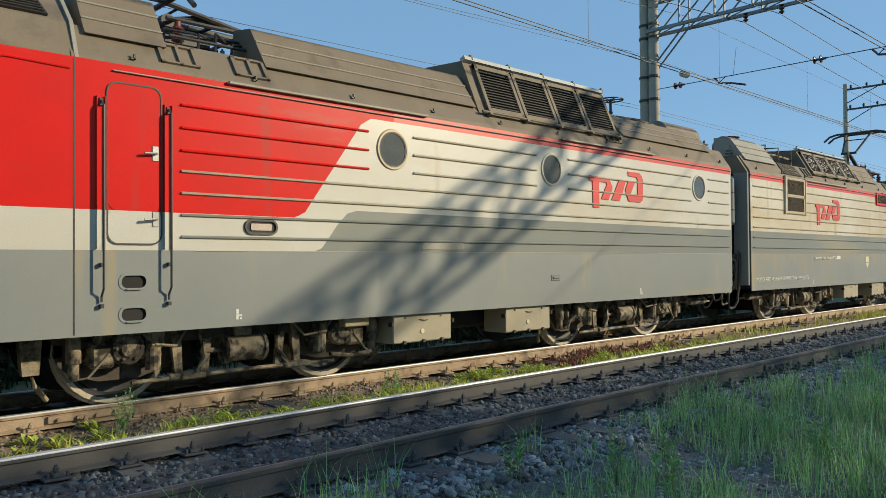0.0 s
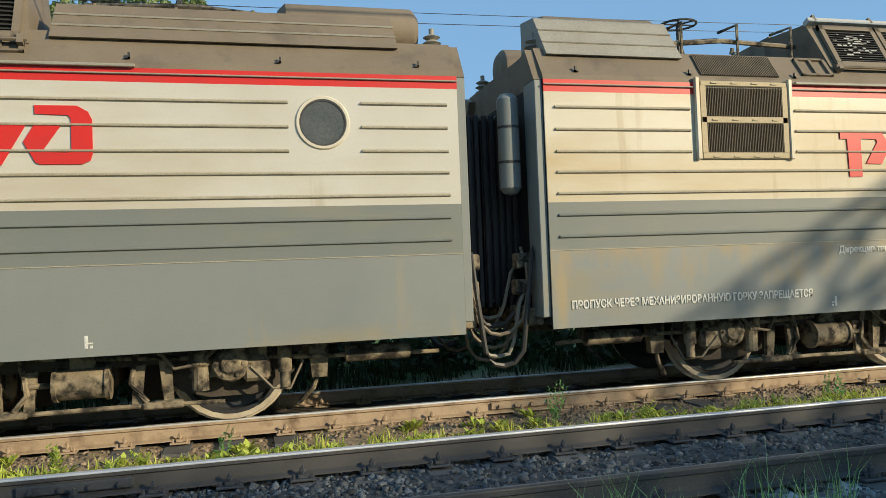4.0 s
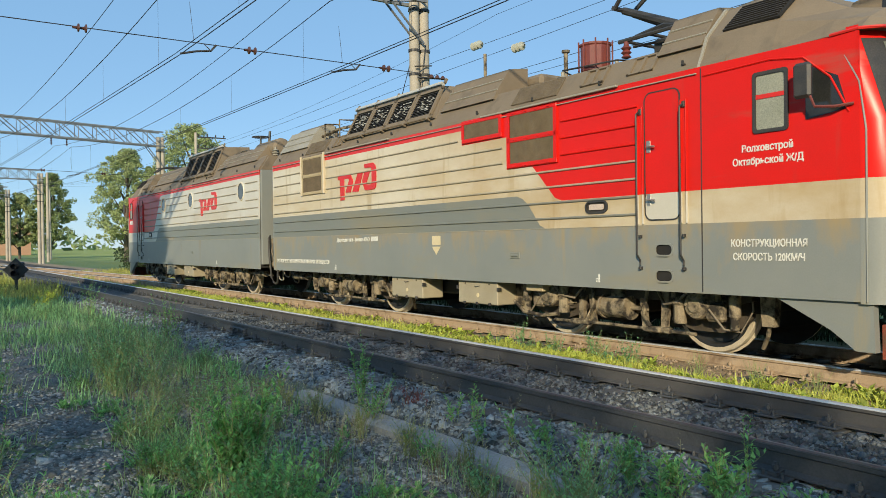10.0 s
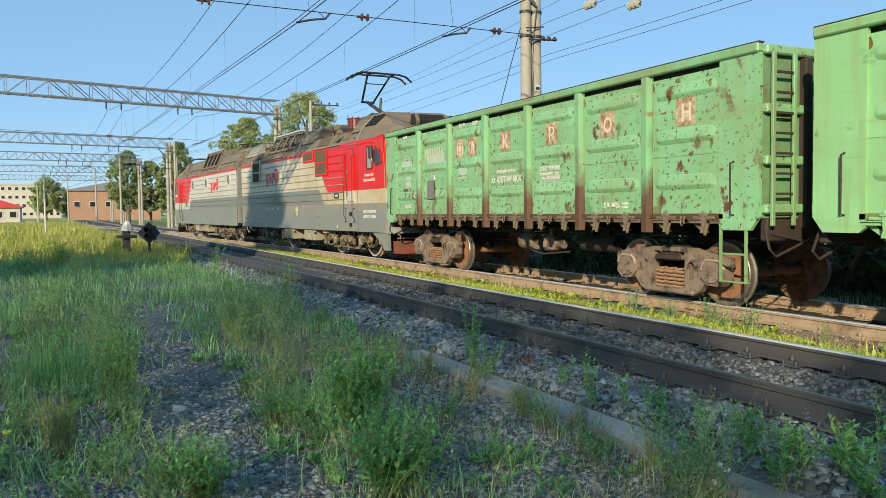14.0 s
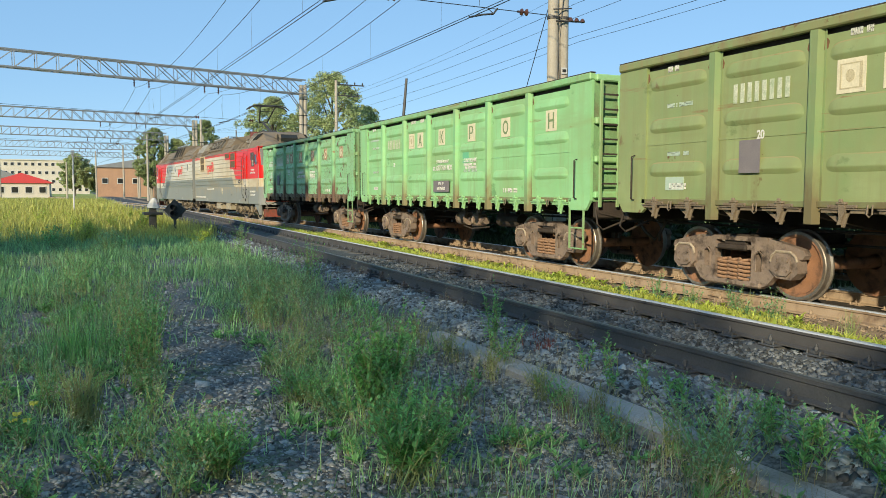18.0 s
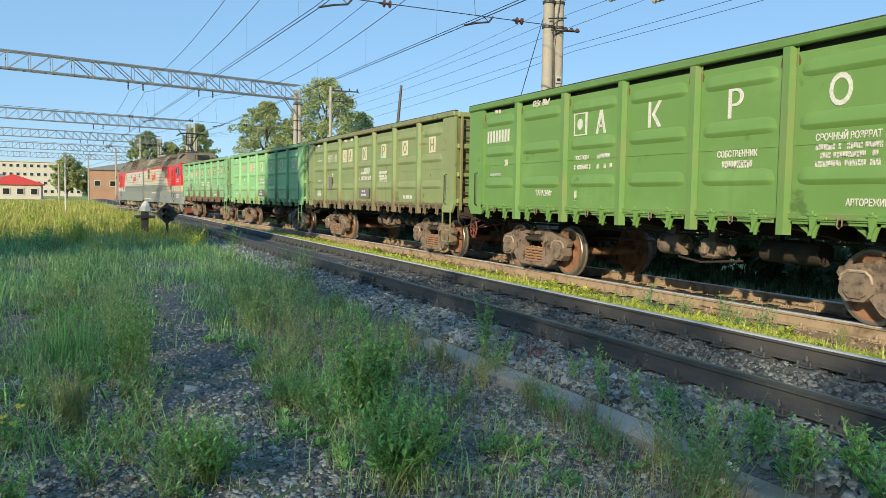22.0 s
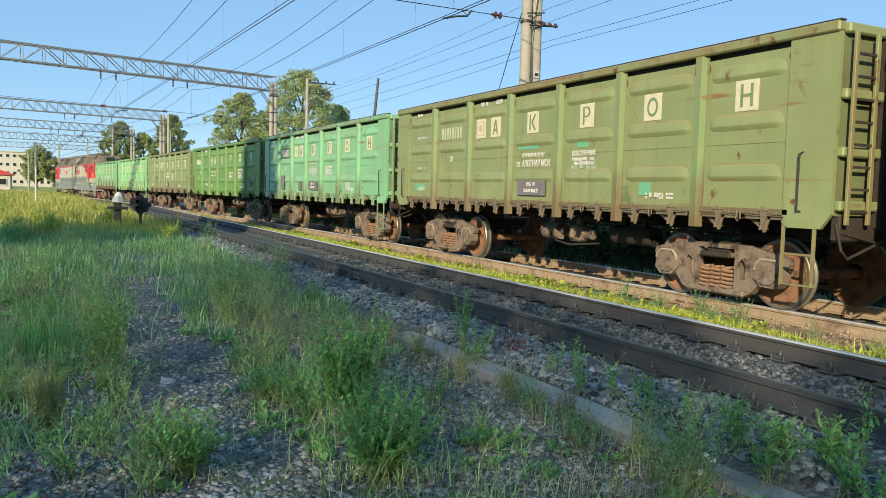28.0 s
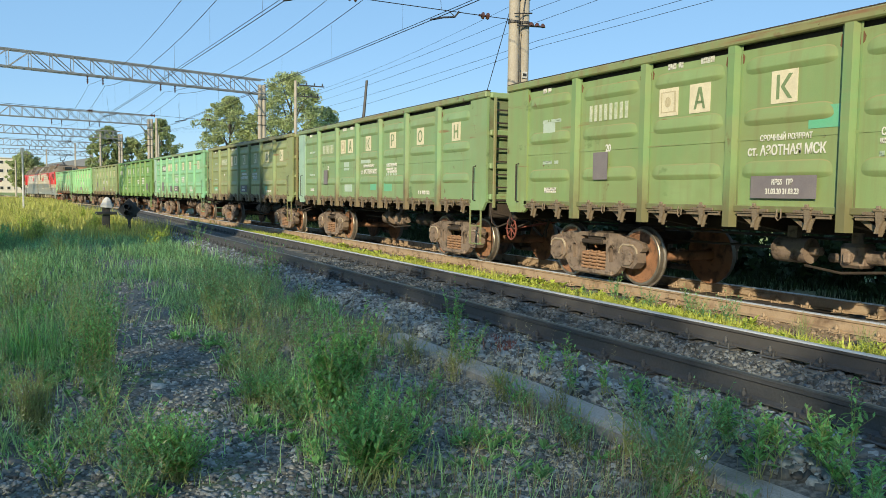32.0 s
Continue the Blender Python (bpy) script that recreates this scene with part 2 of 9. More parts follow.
M["copper"] = surface("dark_red_insulator", (0.20, 0.05, 0.04), (0.14, 0.04, 0.032), 5.0, 0.35, bump=0.0)
M["amber"] = surface("pinkish_lens", (0.62, 0.50, 0.42), (0.52, 0.42, 0.36), 6.0, 0.25, bump=0.0)
M["cable"] = surface("tan_hose", (0.24, 0.2, 0.145), (0.16, 0.13, 0.1), 10.0, 0.7, bump=0.0)
# track
M["rail_rust"] = surface("rusty_rail_side", (0.34, 0.25, 0.165), (0.40, 0.305, 0.21), 3.0, 0.75, bump=0.1, stain=((0.15, 0.10, 0.065), 4.0, 0.5, 0.72), speckle=0.3)
# Near-track rail sides: rail colour darkened and cooled to hold the tree shade.
M["rail_shade_dark"] = surface("shade_dark_rail_side", (0.058, 0.063, 0.070), (0.080, 0.081, 0.084), 3.0, 0.5, bump=0.1)
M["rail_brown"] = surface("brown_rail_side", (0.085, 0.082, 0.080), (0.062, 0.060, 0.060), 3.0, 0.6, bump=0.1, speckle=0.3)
M["rail_top"] = surface("polished_rail_head", (0.74, 0.75, 0.76), (0.66, 0.67, 0.68), 5.0, 0.42, 0.45, bump=0.0, speckle=0.2)
M["rail_dull"] = surface("dull_rail_head", (0.085, 0.085, 0.085), (0.06, 0.056, 0.052), 5.0, 0.62, 0.3, bump=0.05)
M["rail_worn"] = surface("half_worn_rail_edge", (0.20, 0.205, 0.21), (0.11, 0.11, 0.11), 5.0, 0.5, 0.4, bump=0.03, speckle=0.3)
M["sleeper"] = surface("weathered_concrete_sleeper", (0.125, 0.125, 0.122), (0.08, 0.08, 0.078), 4.0, 0.85, bump=0.3, obj=0.2)
M["ballast"] = surface("ballast_stone", (0.225, 0.258, 0.272), (0.105, 0.124, 0.133), 5.0, 0.75, bump=0.2, island=0.85)
# Stones between the near rails, shade put into their colour against stray sun.
M["ballast_dim"] = surface("dim_ballast_stone", (0.135, 0.146, 0.152), (0.07, 0.076, 0.080), 5.0, 0.85, bump=0.2, island=0.75)
M["pathstone"] = surface("path_gravel_stone", (0.26, 0.28, 0.285), (0.145, 0.158, 0.162), 5.0, 0.85, bump=0.2, island=0.75)
M["concrete"] = surface("old_concrete_beam", (0.34, 0.35, 0.345), (0.24, 0.245, 0.245), 2.5, 0.85, bump=0.4, stain=((0.14, 0.145, 0.10), 3.0, 0.55, 0.8))
M["pole"] = surface("concrete_pole", (0.42, 0.385, 0.32), (0.35, 0.315, 0.26), 2.0, 0.8, bump=0.1, stain=((0.22, 0.195, 0.16), 2.5, 0.6, 0.85, STREAK))
M["truss"] = surface("galvanised_truss", (0.25, 0.27, 0.29), (0.19, 0.205, 0.22), 1.0, 0.55, 0.3, bump=0.0)
M["wire"] = surface("overhead_wire", (0.03, 0.032, 0.036), (0.045, 0.045, 0.045), 3.0, 0.5, 0.4, bump=0.0)
M["insul"] = surface("brown_glass_insulator", (0.10, 0.045, 0.03), (0.07, 0.035, 0.03), 9.0, 0.2, bump=0.0)
M["insul_pale"] = surface("pale_glass_insulator", (0.42, 0.43, 0.36), (0.34, 0.35, 0.3), 9.0, 0.2, bump=0.0)
# plants
M["grass"] = surface("green_grass", (0.22, 0.44, 0.17), (0.31, 0.49, 0.23), 0.35, 0.6, bump=0.0, island=0.6, trans=0.5, stain=((0.34, 0.38, 0.25), 0.6, 0.56, 0.72))
# Lit copies of grass and weed leaf: sunlight put into a brighter, yellower green.
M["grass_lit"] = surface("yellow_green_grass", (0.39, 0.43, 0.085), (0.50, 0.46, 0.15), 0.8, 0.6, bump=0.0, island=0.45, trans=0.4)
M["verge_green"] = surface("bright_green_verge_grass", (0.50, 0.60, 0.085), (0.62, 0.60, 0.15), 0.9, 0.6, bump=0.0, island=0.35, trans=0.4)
M["weed_lit"] = surface("sun_tinted_weed_leaf", (0.38, 0.50, 0.075), (0.50, 0.54, 0.11), 2.0, 0.5, bump=0.0, island=0.45, trans=0.35)
# Very dark copy of the grass: the train's shade is in the leaf colour.
M["grass_back"] = surface("shade_tinted_back_grass", (0.04, 0.062, 0.022), (0.05, 0.075, 0.026), 0.8, 0.7, bump=0.0, island=0.5, trans=0.25)
# Shrub green with the shade behind the train mixed into it.
M["shrub_shade"] = surface("shade_dark_shrub_leaf", (0.04, 0.066, 0.024), (0.055, 0.085, 0.03), 0.5, 0.7, bump=0.0, island=0.5, trans=0.25)
M["dry"] = surface("dry_grass_stalk", (0.22, 0.18, 0.095), (0.17, 0.135, 0.075), 2.0, 0.8, bump=0.0, island=0.4, trans=0.2)
M["leaf"] = surface("weed_leaf", (0.17, 0.44, 0.13), (0.24, 0.48, 0.17), 3.0, 0.5, bump=0.0, island=0.5, trans=0.5)
M["leaf_grey"] = surface("shoot_leaf", (0.19, 0.42, 0.18), (0.26, 0.46, 0.22), 3.0, 0.6, bump=0.0, island=0.5, trans=0.5)
M["stem"] = surface("plant_stem", (0.19, 0.27, 0.085), (0.23, 0.25, 0.11), 6.0, 0.7, bump=0.0)
M["tree_leaf"] = surface("tree_leaf", (0.42, 0.48, 0.23), (0.34, 0.41, 0.185), 0.3, 0.6, bump=0.0, island=0.5, trans=0.45)
M["tree_leaf_dark"] = surface("dark_tree_leaf", (0.30, 0.37, 0.165), (0.24, 0.31, 0.13), 0.3, 0.6, bump=0.0, island=0.5, trans=0.4)
M["bark"] = surface("bark", (0.10, 0.085, 0.068), (0.14, 0.12, 0.095), 4.0, 0.9, bump=0.4)
M["redweed"] = surface("reddish_weed", (0.22, 0.065, 0.06), (0.17, 0.08, 0.06), 4.0, 0.7, bump=0.0, island=0.4, trans=0.3)
M["flower"] = surface("purple_flower", (0.24, 0.10, 0.36), (0.3, 0.15, 0.4), 9.0, 0.6, bump=0.0, island=0.2)
M["flower_white"] = surface("white_flower", (0.75, 0.75, 0.7), None, 9.0, 0.6, bump=0.0)
M["flower_yellow"] = surface("yellow_flower", (0.52, 0.52, 0.07), None, 9.0, 0.6, bump=0.0)
# buildings
M["brick"] = surface("far_brick_wall", (0.42, 0.25, 0.155), (0.36, 0.215, 0.14), 0.5, 0.85, bump=0.1)
M["redroof"] = surface("red_sheet_roof", (0.55, 0.045, 0.05), (0.48, 0.05, 0.05), 0.6, 0.5, bump=0.0)
M["paleWall"] = surface("pale_render_wall", (0.58, 0.53, 0.45), (0.5, 0.46, 0.4), 0.3, 0.85, bump=0.0)
M["greyroof"] = surface("grey_sheet_roof", (0.22, 0.23, 0.25), (0.18, 0.19, 0.2), 0.5, 0.6, bump=0.0)
M["whitepaint"] = surface("white_painted_metal", (0.56, 0.56, 0.55), (0.48, 0.47, 0.45), 3.0, 0.6, bump=0.0)
M["blackpaint"] = surface("matt_black_paint", (0.018, 0.02, 0.022), (0.03, 0.03, 0.032), 4.0, 0.5, bump=0.0)


def wagon_paint(name, c1, c2, rust=0.68, fade=(0.3, 0.45, 0.25), grime=0.3, rise=None, spotty=0.0):
    dirt = tuple(c1[i] * (1 - grime) + (0.30, 0.235, 0.11)[i] * grime for i in range(3))
    drip = tuple(c1[i] * 0.55 + (0.24, 0.165, 0.08)[i] * 0.45 for i in range(3))
    chips = ((dirt, 0.9, 0.48, 0.74, (0.6, 1, 1)), (dirt, 2.2, 0.55, 0.72, (0.16, 1, 1.6)), (RUST, 15.0, rust + 0.06 - spotty * 0.85, rust + 0.10 - spotty * 0.85), ((0.24, 0.14, 0.065), 2.8, rust - 0.01 + spotty, rust + 0.06 + spotty, (0.13, 1, 2.4)), (drip, 2.0, rust - 0.13 + spotty * 0.5, rust + 0.06 + spotty * 0.5, (2.6, 1, 0.10)), (dirt, 5.0, 0.50, 0.75, (1, 1, 0.08)), (tuple(c * 0.62 for c in c1), 1.9, 0.64, 0.72, (0.7, 1, 1)))
    return surface(name, c1, c2, 1.3, 0.5, bump=0.08, stain=(fade, 1.1, 0.50, 0.8), stain2=(RUST, 3.4, rust - spotty * 0.35, rust + 0.05 - spotty * 0.4, (1, 1, 0.7)), speckle=0.10, more=chips, rise=rise)


# ---- geometry helpers ----
class Geo:
    """Collects vertices and faces of one mesh."""

    def __init__(self):
        self.v, self.f = [], []

    def add(self, verts, faces):
        o = len(self.v)
        self.v += [tuple(p) for p in verts]
        self.f += [tuple(i + o for i in face) for face in faces]
        return self

    def box(self, x0, x1, y0, y1, z0, z1, c=0.0):
        x0, x1, y0, y1, z0, z1 = min(x0, x1), max(x0, x1), min(y0, y1), max(y0, y1), min(z0, z1), max(z0, z1)
        if c <= 0:
            return self.add([(x, y, z) for x in (x0, x1) for y in (y0, y1) for z in (z0, z1)],
                            [(0, 1, 3, 2), (4, 6, 7, 5), (0, 4, 5, 1), (2, 3, 7, 6), (0, 2, 6, 4), (1, 5, 7, 3)])
        c = min(c, (x1 - x0) * 0.45, (y1 - y0) * 0.45, (z1 - z0) * 0.45)
        lo, hi = (x0, y0, z0), (x1, y1, z1)
        vid, verts = {}, []
        for sx in (0, 1):
            for sy in (0, 1):
                for sz in (0, 1):
                    s = (sx, sy, sz)
                    for a in range(3):
                        p = [(hi[k] - c if s[k] else lo[k] + c) for k in range(3)]
                        p[a] = hi[a] if s[a] else lo[a]
                        vid[s, a] = len(verts)
                        verts.append(tuple(p))
        faces = []
        for a in range(3):
            b, d = (a + 1) % 3, (a + 2) % 3
            for side in (0, 1):
                ring = []
                for i, j in ((0, 0), (1, 0), (1, 1), (0, 1)):
                    s = [0, 0, 0]
                    s[a], s[b], s[d] = side, i, j
                    ring.append(vid[tuple(s), a])
                faces.append(tuple(ring if side else ring[::-1]))
            for i in (0, 1):
                for j in (0, 1):
                    s0, s1 = [0, 0, 0], [0, 0, 0]
                    s0[b], s0[d], s0[a] = i, j, 0
                    s1[b], s1[d], s1[a] = i, j, 1
                    s0, s1 = tuple(s0), tuple(s1)
                    q = (vid[s0, b], vid[s1, b], vid[s1, d], vid[s0, d])
                    faces.append(q if i == j else q[::-1])
        for s in [(i, j, k) for i in (0, 1) for j in (0, 1) for k in (0, 1)]:
            tri = (vid[s, 0], vid[s, 1], vid[s, 2])
            faces.append(tri if sum(s) % 2 else tri[::-1])
        return self.add(verts, faces)

    def cyl(self, p, q, r, r2=None, n=12, cap=True):
        p, q = Vector(p), Vector(q)
        r2 = r if r2 is None else r2
        d = (q - p).normalized()
        a = d.orthogonal().normalized()
        b = d.cross(a)
        vs = []
        for c, rr in ((p, r), (q, r2)):
            for k in range(n):
                t = 2 * math.pi * k / n
                vs.append(c + (a * math.cos(t) + b * math.sin(t)) * rr)
        fs = [(k, (k + 1) % n, n + (k + 1) % n, n + k) for k in range(n)]
        if cap:
            fs += [tuple(range(n))[::-1], tuple(range(n, 2 * n))]
        return self.add(vs, fs)

    def tube(self, pts, r, n=6):
        pts = [Vector(p) for p in pts]
        vs, m = [], len(pts)
        for i, p in enumerate(pts):
            d = (pts[min(i + 1, m - 1)] - pts[max(i - 1, 0)]).normalized()
            a = d.cross(Vector((0.31, 0.17, 0.93)))
            a = a.normalized() if a.length > 1e-4 else d.orthogonal().normalized()
            b = d.cross(a)
            rr = r[i] if isinstance(r, (list, tuple)) else r
            vs += [p + (a * math.cos(2 * math.pi * k / n) + b * math.sin(2 * math.pi * k / n)) * rr for k in range(n)]
        fs = [(i * n + k, i * n + (k + 1) % n, (i + 1) * n + (k + 1) % n, (i + 1) * n + k) for i in range(m - 1) for k in range(n)]
        fs += [tuple(range(n))[::-1], tuple(range((m - 1) * n, m * n))]
        return self.add(vs, fs)

    def prism(self, poly, a, b, axis=1):
        """A polygon drawn in the two other axes, pushed from a to b along axis."""
        def at(p, h):
            q = list(p)
            q.insert(axis, h)
            return q
        n = len(poly)
        vs = [at(p, a) for p in poly] + [at(p, b) for p in poly]
        fs = [tuple(range(n))[::-1], tuple(range(n, 2 * n))] + [(k, (k + 1) % n, n + (k + 1) % n, n + k) for k in range(n)]
        return self.add(vs, fs)

    def lathe(self, prof, c, axis, n=20):
        """prof: (radius, height) pairs turned about an axis through c."""
        c, d = Vector(c), Vector(axis).normalized()
        a = d.orthogonal().normalized()
        b = d.cross(a)
        vs = [c + d * h + (a * math.cos(2 * math.pi * k / n) + b * math.sin(2 * math.pi * k / n)) * r for r, h in prof for k in range(n)]
        fs = [(i * n + k, i * n + (k + 1) % n, (i + 1) * n + (k + 1) % n, (i + 1) * n + k) for i in range(len(prof) - 1) for k in range(n)]
        return self.add(vs, fs)

    def mesh(self, name, mat, smooth=False):
        me = bpy.data.meshes.new(name)
        me.from_pydata(self.v, [], self.f)
        bm = bmesh.new()
        bm.from_mesh(me)
        bmesh.ops.recalc_face_normals(bm, faces=bm.faces)
        bm.to_mesh(me)
        bm.free()
        if smooth:
            me.shade_smooth()
            me.set_sharp_from_angle(angle=radians(35))
        me.materials.append(mat)
        return me


def part(name, geo, mat, parent=None, label="", smooth=False):
    me = geo if isinstance(geo, bpy.types.Mesh) else geo.mesh(name, mat, smooth)
    ob = new(name, me)
    ob.parent = parent
    if label:
        ob["label"] = label
    return ob


def piece(name, me, parent, m):
    ob = new(name, me)
    ob.parent = parent
    ob.matrix_local = m
    return ob


def thing(name, label, category, group="", kind="", m=None):
    ob = new(name)
    tagged(ob, label, category, group, kind)
    if m is not None:
        ob.matrix_world = m
    return ob


def raw(name, verts, faces, mat, parent=None):
    """A large mesh straight from number arrays; faces all of one size."""
    me = bpy.data.meshes.new(name)
    verts, faces = np.asarray(verts, np.float32), np.asarray(faces, np.int32)
    k = faces.shape[1]
    me.vertices.add(len(verts))
    me.vertices.foreach_set("co", verts.ravel())
    me.loops.add(faces.size)
    me.loops.foreach_set("vertex_index", faces.ravel())
    me.polygons.add(len(faces))
    me.polygons.foreach_set("loop_start", np.arange(0, faces.size, k, dtype=np.int32))
    me.update(calc_edges=True)
    me.materials.append(mat)
    ob = new(name, me)
    ob.parent = parent
    return ob


def lettering(text, size, mat, parent, m, name="lettering", label="", squeeze=1.0):
    """Flat letters of the built-in font, drawn in the x-z plane of m and facing -y."""
    cu = bpy.data.curves.new(name, "FONT")
    cu.body, cu.size, cu.extrude, cu.align_x = text, size, 0.003, "CENTER"
    cu.offset = size * 0.022
    tmp = bpy.data.objects.new(name, cu)
    scene.collection.objects.link(tmp)
    bpy.context.view_layer.update()
    me = bpy.data.meshes.new_from_object(tmp.evaluated_get(bpy.context.evaluated_depsgraph_get()))
    bpy.data.objects.remove(tmp)
    me.transform(Matrix.Rotation(radians(90), 4, "X") @ Matrix.Diagonal((squeeze, 1, 1, 1)))
    me.materials.clear()
    me.materials.append(mat)
    ob = new(name, me)
    ob.parent = parent
    ob.matrix_local = m
    ob["kind"] = "stuff"
    if label:
        ob["label"] = label
    return ob


def wheel_geo(r, mat_side, mat_tread, name, gauge=0.79, spokes=0):
    """The two wheels and axle of one wheelset, axle along y."""
    g = Geo()
    for s in (-1, 1):
        w = s * gauge
        g.lathe([(0.10, w + s * 0.09), (0.14, w + s * 0.09), (0.15, w + s * 0.05), (r * 0.55, w + s * 0.01), (r * 0.8, w + s * 0.035),
                 (r * 0.84, w + s * 0.062), (r - 0.012, w + s * 0.065)], (0, 0, 0), (0, 1, 0), 28)
        g.lathe([(r + 0.028, w - s * 0.06), (r * 0.84, w - s * 0.065), (r * 0.6, w - s * 0.04), (0.12, w - s * 0.08)], (0, 0, 0), (0, 1, 0), 28)
    g.cyl((0, -gauge, 0), (0, gauge, 0), 0.085, n=12)
    t = Geo()
    for s in (-1, 1):
        w = s * gauge
        t.lathe([(r * 0.90, w + s * 0.0655), (r - 0.010, w + s * 0.068), (r, w + s * 0.055), (r + 0.003, w - s * 0.02), (r + 0.03, w - s * 0.035), (r + 0.028, w - s * 0.0605)], (0, 0, 0), (0, 1, 0), 28)
    return g.mesh(name, mat_side, True), t.mesh(name + "_tread", mat_tread, True)


# ---- ground ----
def drift_off(x):
    """How far the second track has swung towards the camera's side: a turnout curve, then an ever gentler one, then straight."""
    d = np.clip(-22.0 - np.asarray(x, float), 0, None)
    e = np.clip(d - 18.0, 0, 80.0)
    return np.where(d < 18.0, d * d / 640, 0.506 + 0.05625 * e + e * e / 2900) + np.clip(d - 98.0, 0, None) * 0.1114


def hill(x, y):
    """Height of the ground: ballast beds under both tracks, a shallow trough between, rough land on the camera's side."""
    def bed(c, top, half, slope):
        return top - np.clip(np.abs(y - c) - half, 0, None) * slope
    base = -0.33 + 0.035 * np.sin(x * 0.9 + y * 1.3) * np.cos(y * 0.7 - x * 0.31) + 0.02 * np.sin(2.3 * x - 1.7 * y)
    base = base - 0.1 * np.clip((y - 13) / 6, 0, 1)
    bend = TRAIN_Y - drift_off(x)
    h = np.maximum(base, np.maximum(bed(NEAR, -0.224, 1.60, 0.35), bed(bend, TRAIN_Z - 0.245, 1.6, 0.35)))
    return h


def spaced(lo, hi, a, b, step, grow):
    mid = list(np.arange(a, b + 1e-6, step))
    s, x = step, b
    while x < hi:
        s *= grow
        x += s
        mid.append(min(x, hi))
    s, x, left = step, a, []
    while x > lo:
        s *= grow
        x -= s
        left.append(max(x, lo))
    return np.array(left[::-1] + mid)


def ground_material():
    m = bpy.data.materials.new("trackside_ground")
    m.use_nodes = True
    nt = m.node_tree
    N, L = nt.nodes, nt.links
    bsdf = N["Principled BSDF"]
    tc = N.new("ShaderNodeTexCoord")
    sep = N.new("ShaderNodeSeparateXYZ")
    L.new(tc.outputs["Object"], sep.inputs[0])

    def nz(scale, detail=5.0):
        n = N.new("ShaderNodeTexNoise")
        n.inputs["Scale"].default_value, n.inputs["Detail"].default_value = scale, detail
        L.new(tc.outputs["Object"], n.inputs["Vector"])
        return n.outputs["Fac"]

    def rng(src, lo, hi, a=0.0, b=1.0):
        r = N.new("ShaderNodeMapRange")
        for k, v in zip(("From Min", "From Max", "To Min", "To Max"), (lo, hi, a, b)):
            r.inputs[k].default_value = v
        L.new(src, r.inputs["Value"])
        return r.outputs["Result"]

    def mix(fac, a, b):
        x = N.new("ShaderNodeMix")
        x.data_type = "RGBA"
        for src, slot in ((fac, x.inputs[0]), (a, x.inputs[6]), (b, x.inputs[7])):
            if isinstance(src, tuple):
                slot.default_value = (*src, 1)
            else:
                L.new(src, slot)
        return x.outputs[2]

    gravel = mix(rng(nz(38.0, 3.0), 0.35, 0.65), (0.055, 0.062, 0.064), (0.155, 0.17, 0.175))
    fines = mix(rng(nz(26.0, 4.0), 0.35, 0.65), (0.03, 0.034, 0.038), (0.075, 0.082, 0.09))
    earth = mix(rng(nz(14.0), 0.35, 0.65), (0.052, 0.055, 0.055), (0.115, 0.12, 0.118))
    turf = mix(rng(nz(3.0), 0.35, 0.65), (0.085, 0.15, 0.05), (0.14, 0.20, 0.075))
    meadow = mix(rng(nz(0.22), 0.35, 0.65), (0.23, 0.30, 0.06), (0.31, 0.33, 0.09))
    near = mix(rng(nz(0.8), 0.5, 0.68), gravel, mix(rng(nz(1.7), 0.5, 0.65), earth, turf))
    rusty = mix(rng(nz(22.0), 0.35, 0.65), (0.21, 0.155, 0.10), (0.38, 0.285, 0.185))
    y = sep.outputs["Y"]
    near = mix(rng(y, 3.4, 4.1), near, gravel)
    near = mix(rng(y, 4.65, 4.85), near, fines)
    near = mix(rng(y, 6.9, 7.4), near, rusty)
    # Strip under the train darkened like its shade, put into the ground colour.
    train_shade = mix(rng(nz(9.0), 0.35, 0.65), (0.028, 0.024, 0.02), (0.065, 0.052, 0.04))
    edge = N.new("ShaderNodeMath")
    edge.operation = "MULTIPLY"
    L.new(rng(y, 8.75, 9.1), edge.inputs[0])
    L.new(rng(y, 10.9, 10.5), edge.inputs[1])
    near = mix(edge.outputs[0], near, train_shade)
    near = mix(rng(y, 11.6, 12.6), near, turf)
    far = rng(sep.outputs["X"], -24.0, -34.0)
    mul = N.new("ShaderNodeMath")
    mul.operation = "MULTIPLY"
    L.new(far, mul.inputs[0])
    L.new(rng(y, 4.2, 3.2), mul.inputs[1])
    col = mix(mul.outputs[0], near, meadow)
    col = mix(rng(y, 13.0, 30.0), col, meadow)
    L.new(col, bsdf.inputs["Base Color"])
    bsdf.inputs["Roughness"].default_value = 0.9
    bp = N.new("ShaderNodeBump")
    bp.inputs["Strength"].default_value, bp.inputs["Distance"].default_value = 0.6, 0.03
    L.new(nz(30.0, 4.0), bp.inputs["Height"])
    L.new(bp.outputs[0], bsdf.inputs["Normal"])
    return m


xs = spaced(-1500, 1500, -30, 26, 0.25, 1.09)
ys = spaced(-1500, 1500, -6, 16, 0.2, 1.12)
GX, GY = np.meshgrid(xs, ys)
GZ = hill(GX, GY)
nx = len(xs)
idx = np.arange(len(xs) * len(ys)).reshape(len(ys), nx)
quads = np.stack([idx[:-1, :-1], idx[:-1, 1:], idx[1:, 1:], idx[1:, :-1]], -1).reshape(-1, 4)
ground = raw("ground", np.stack([GX, GY, GZ], -1).reshape(-1, 3), quads, ground_material())
ground.data.shade_smooth()
tagged(ground, "rough trackside ground of gravel, earth and grass", "ground", kind="structure")



# ---- the line of the second track: straight, then bending off over a turnout ----
def train_y(x):
    return TRAIN_Y - float(drift_off(x))


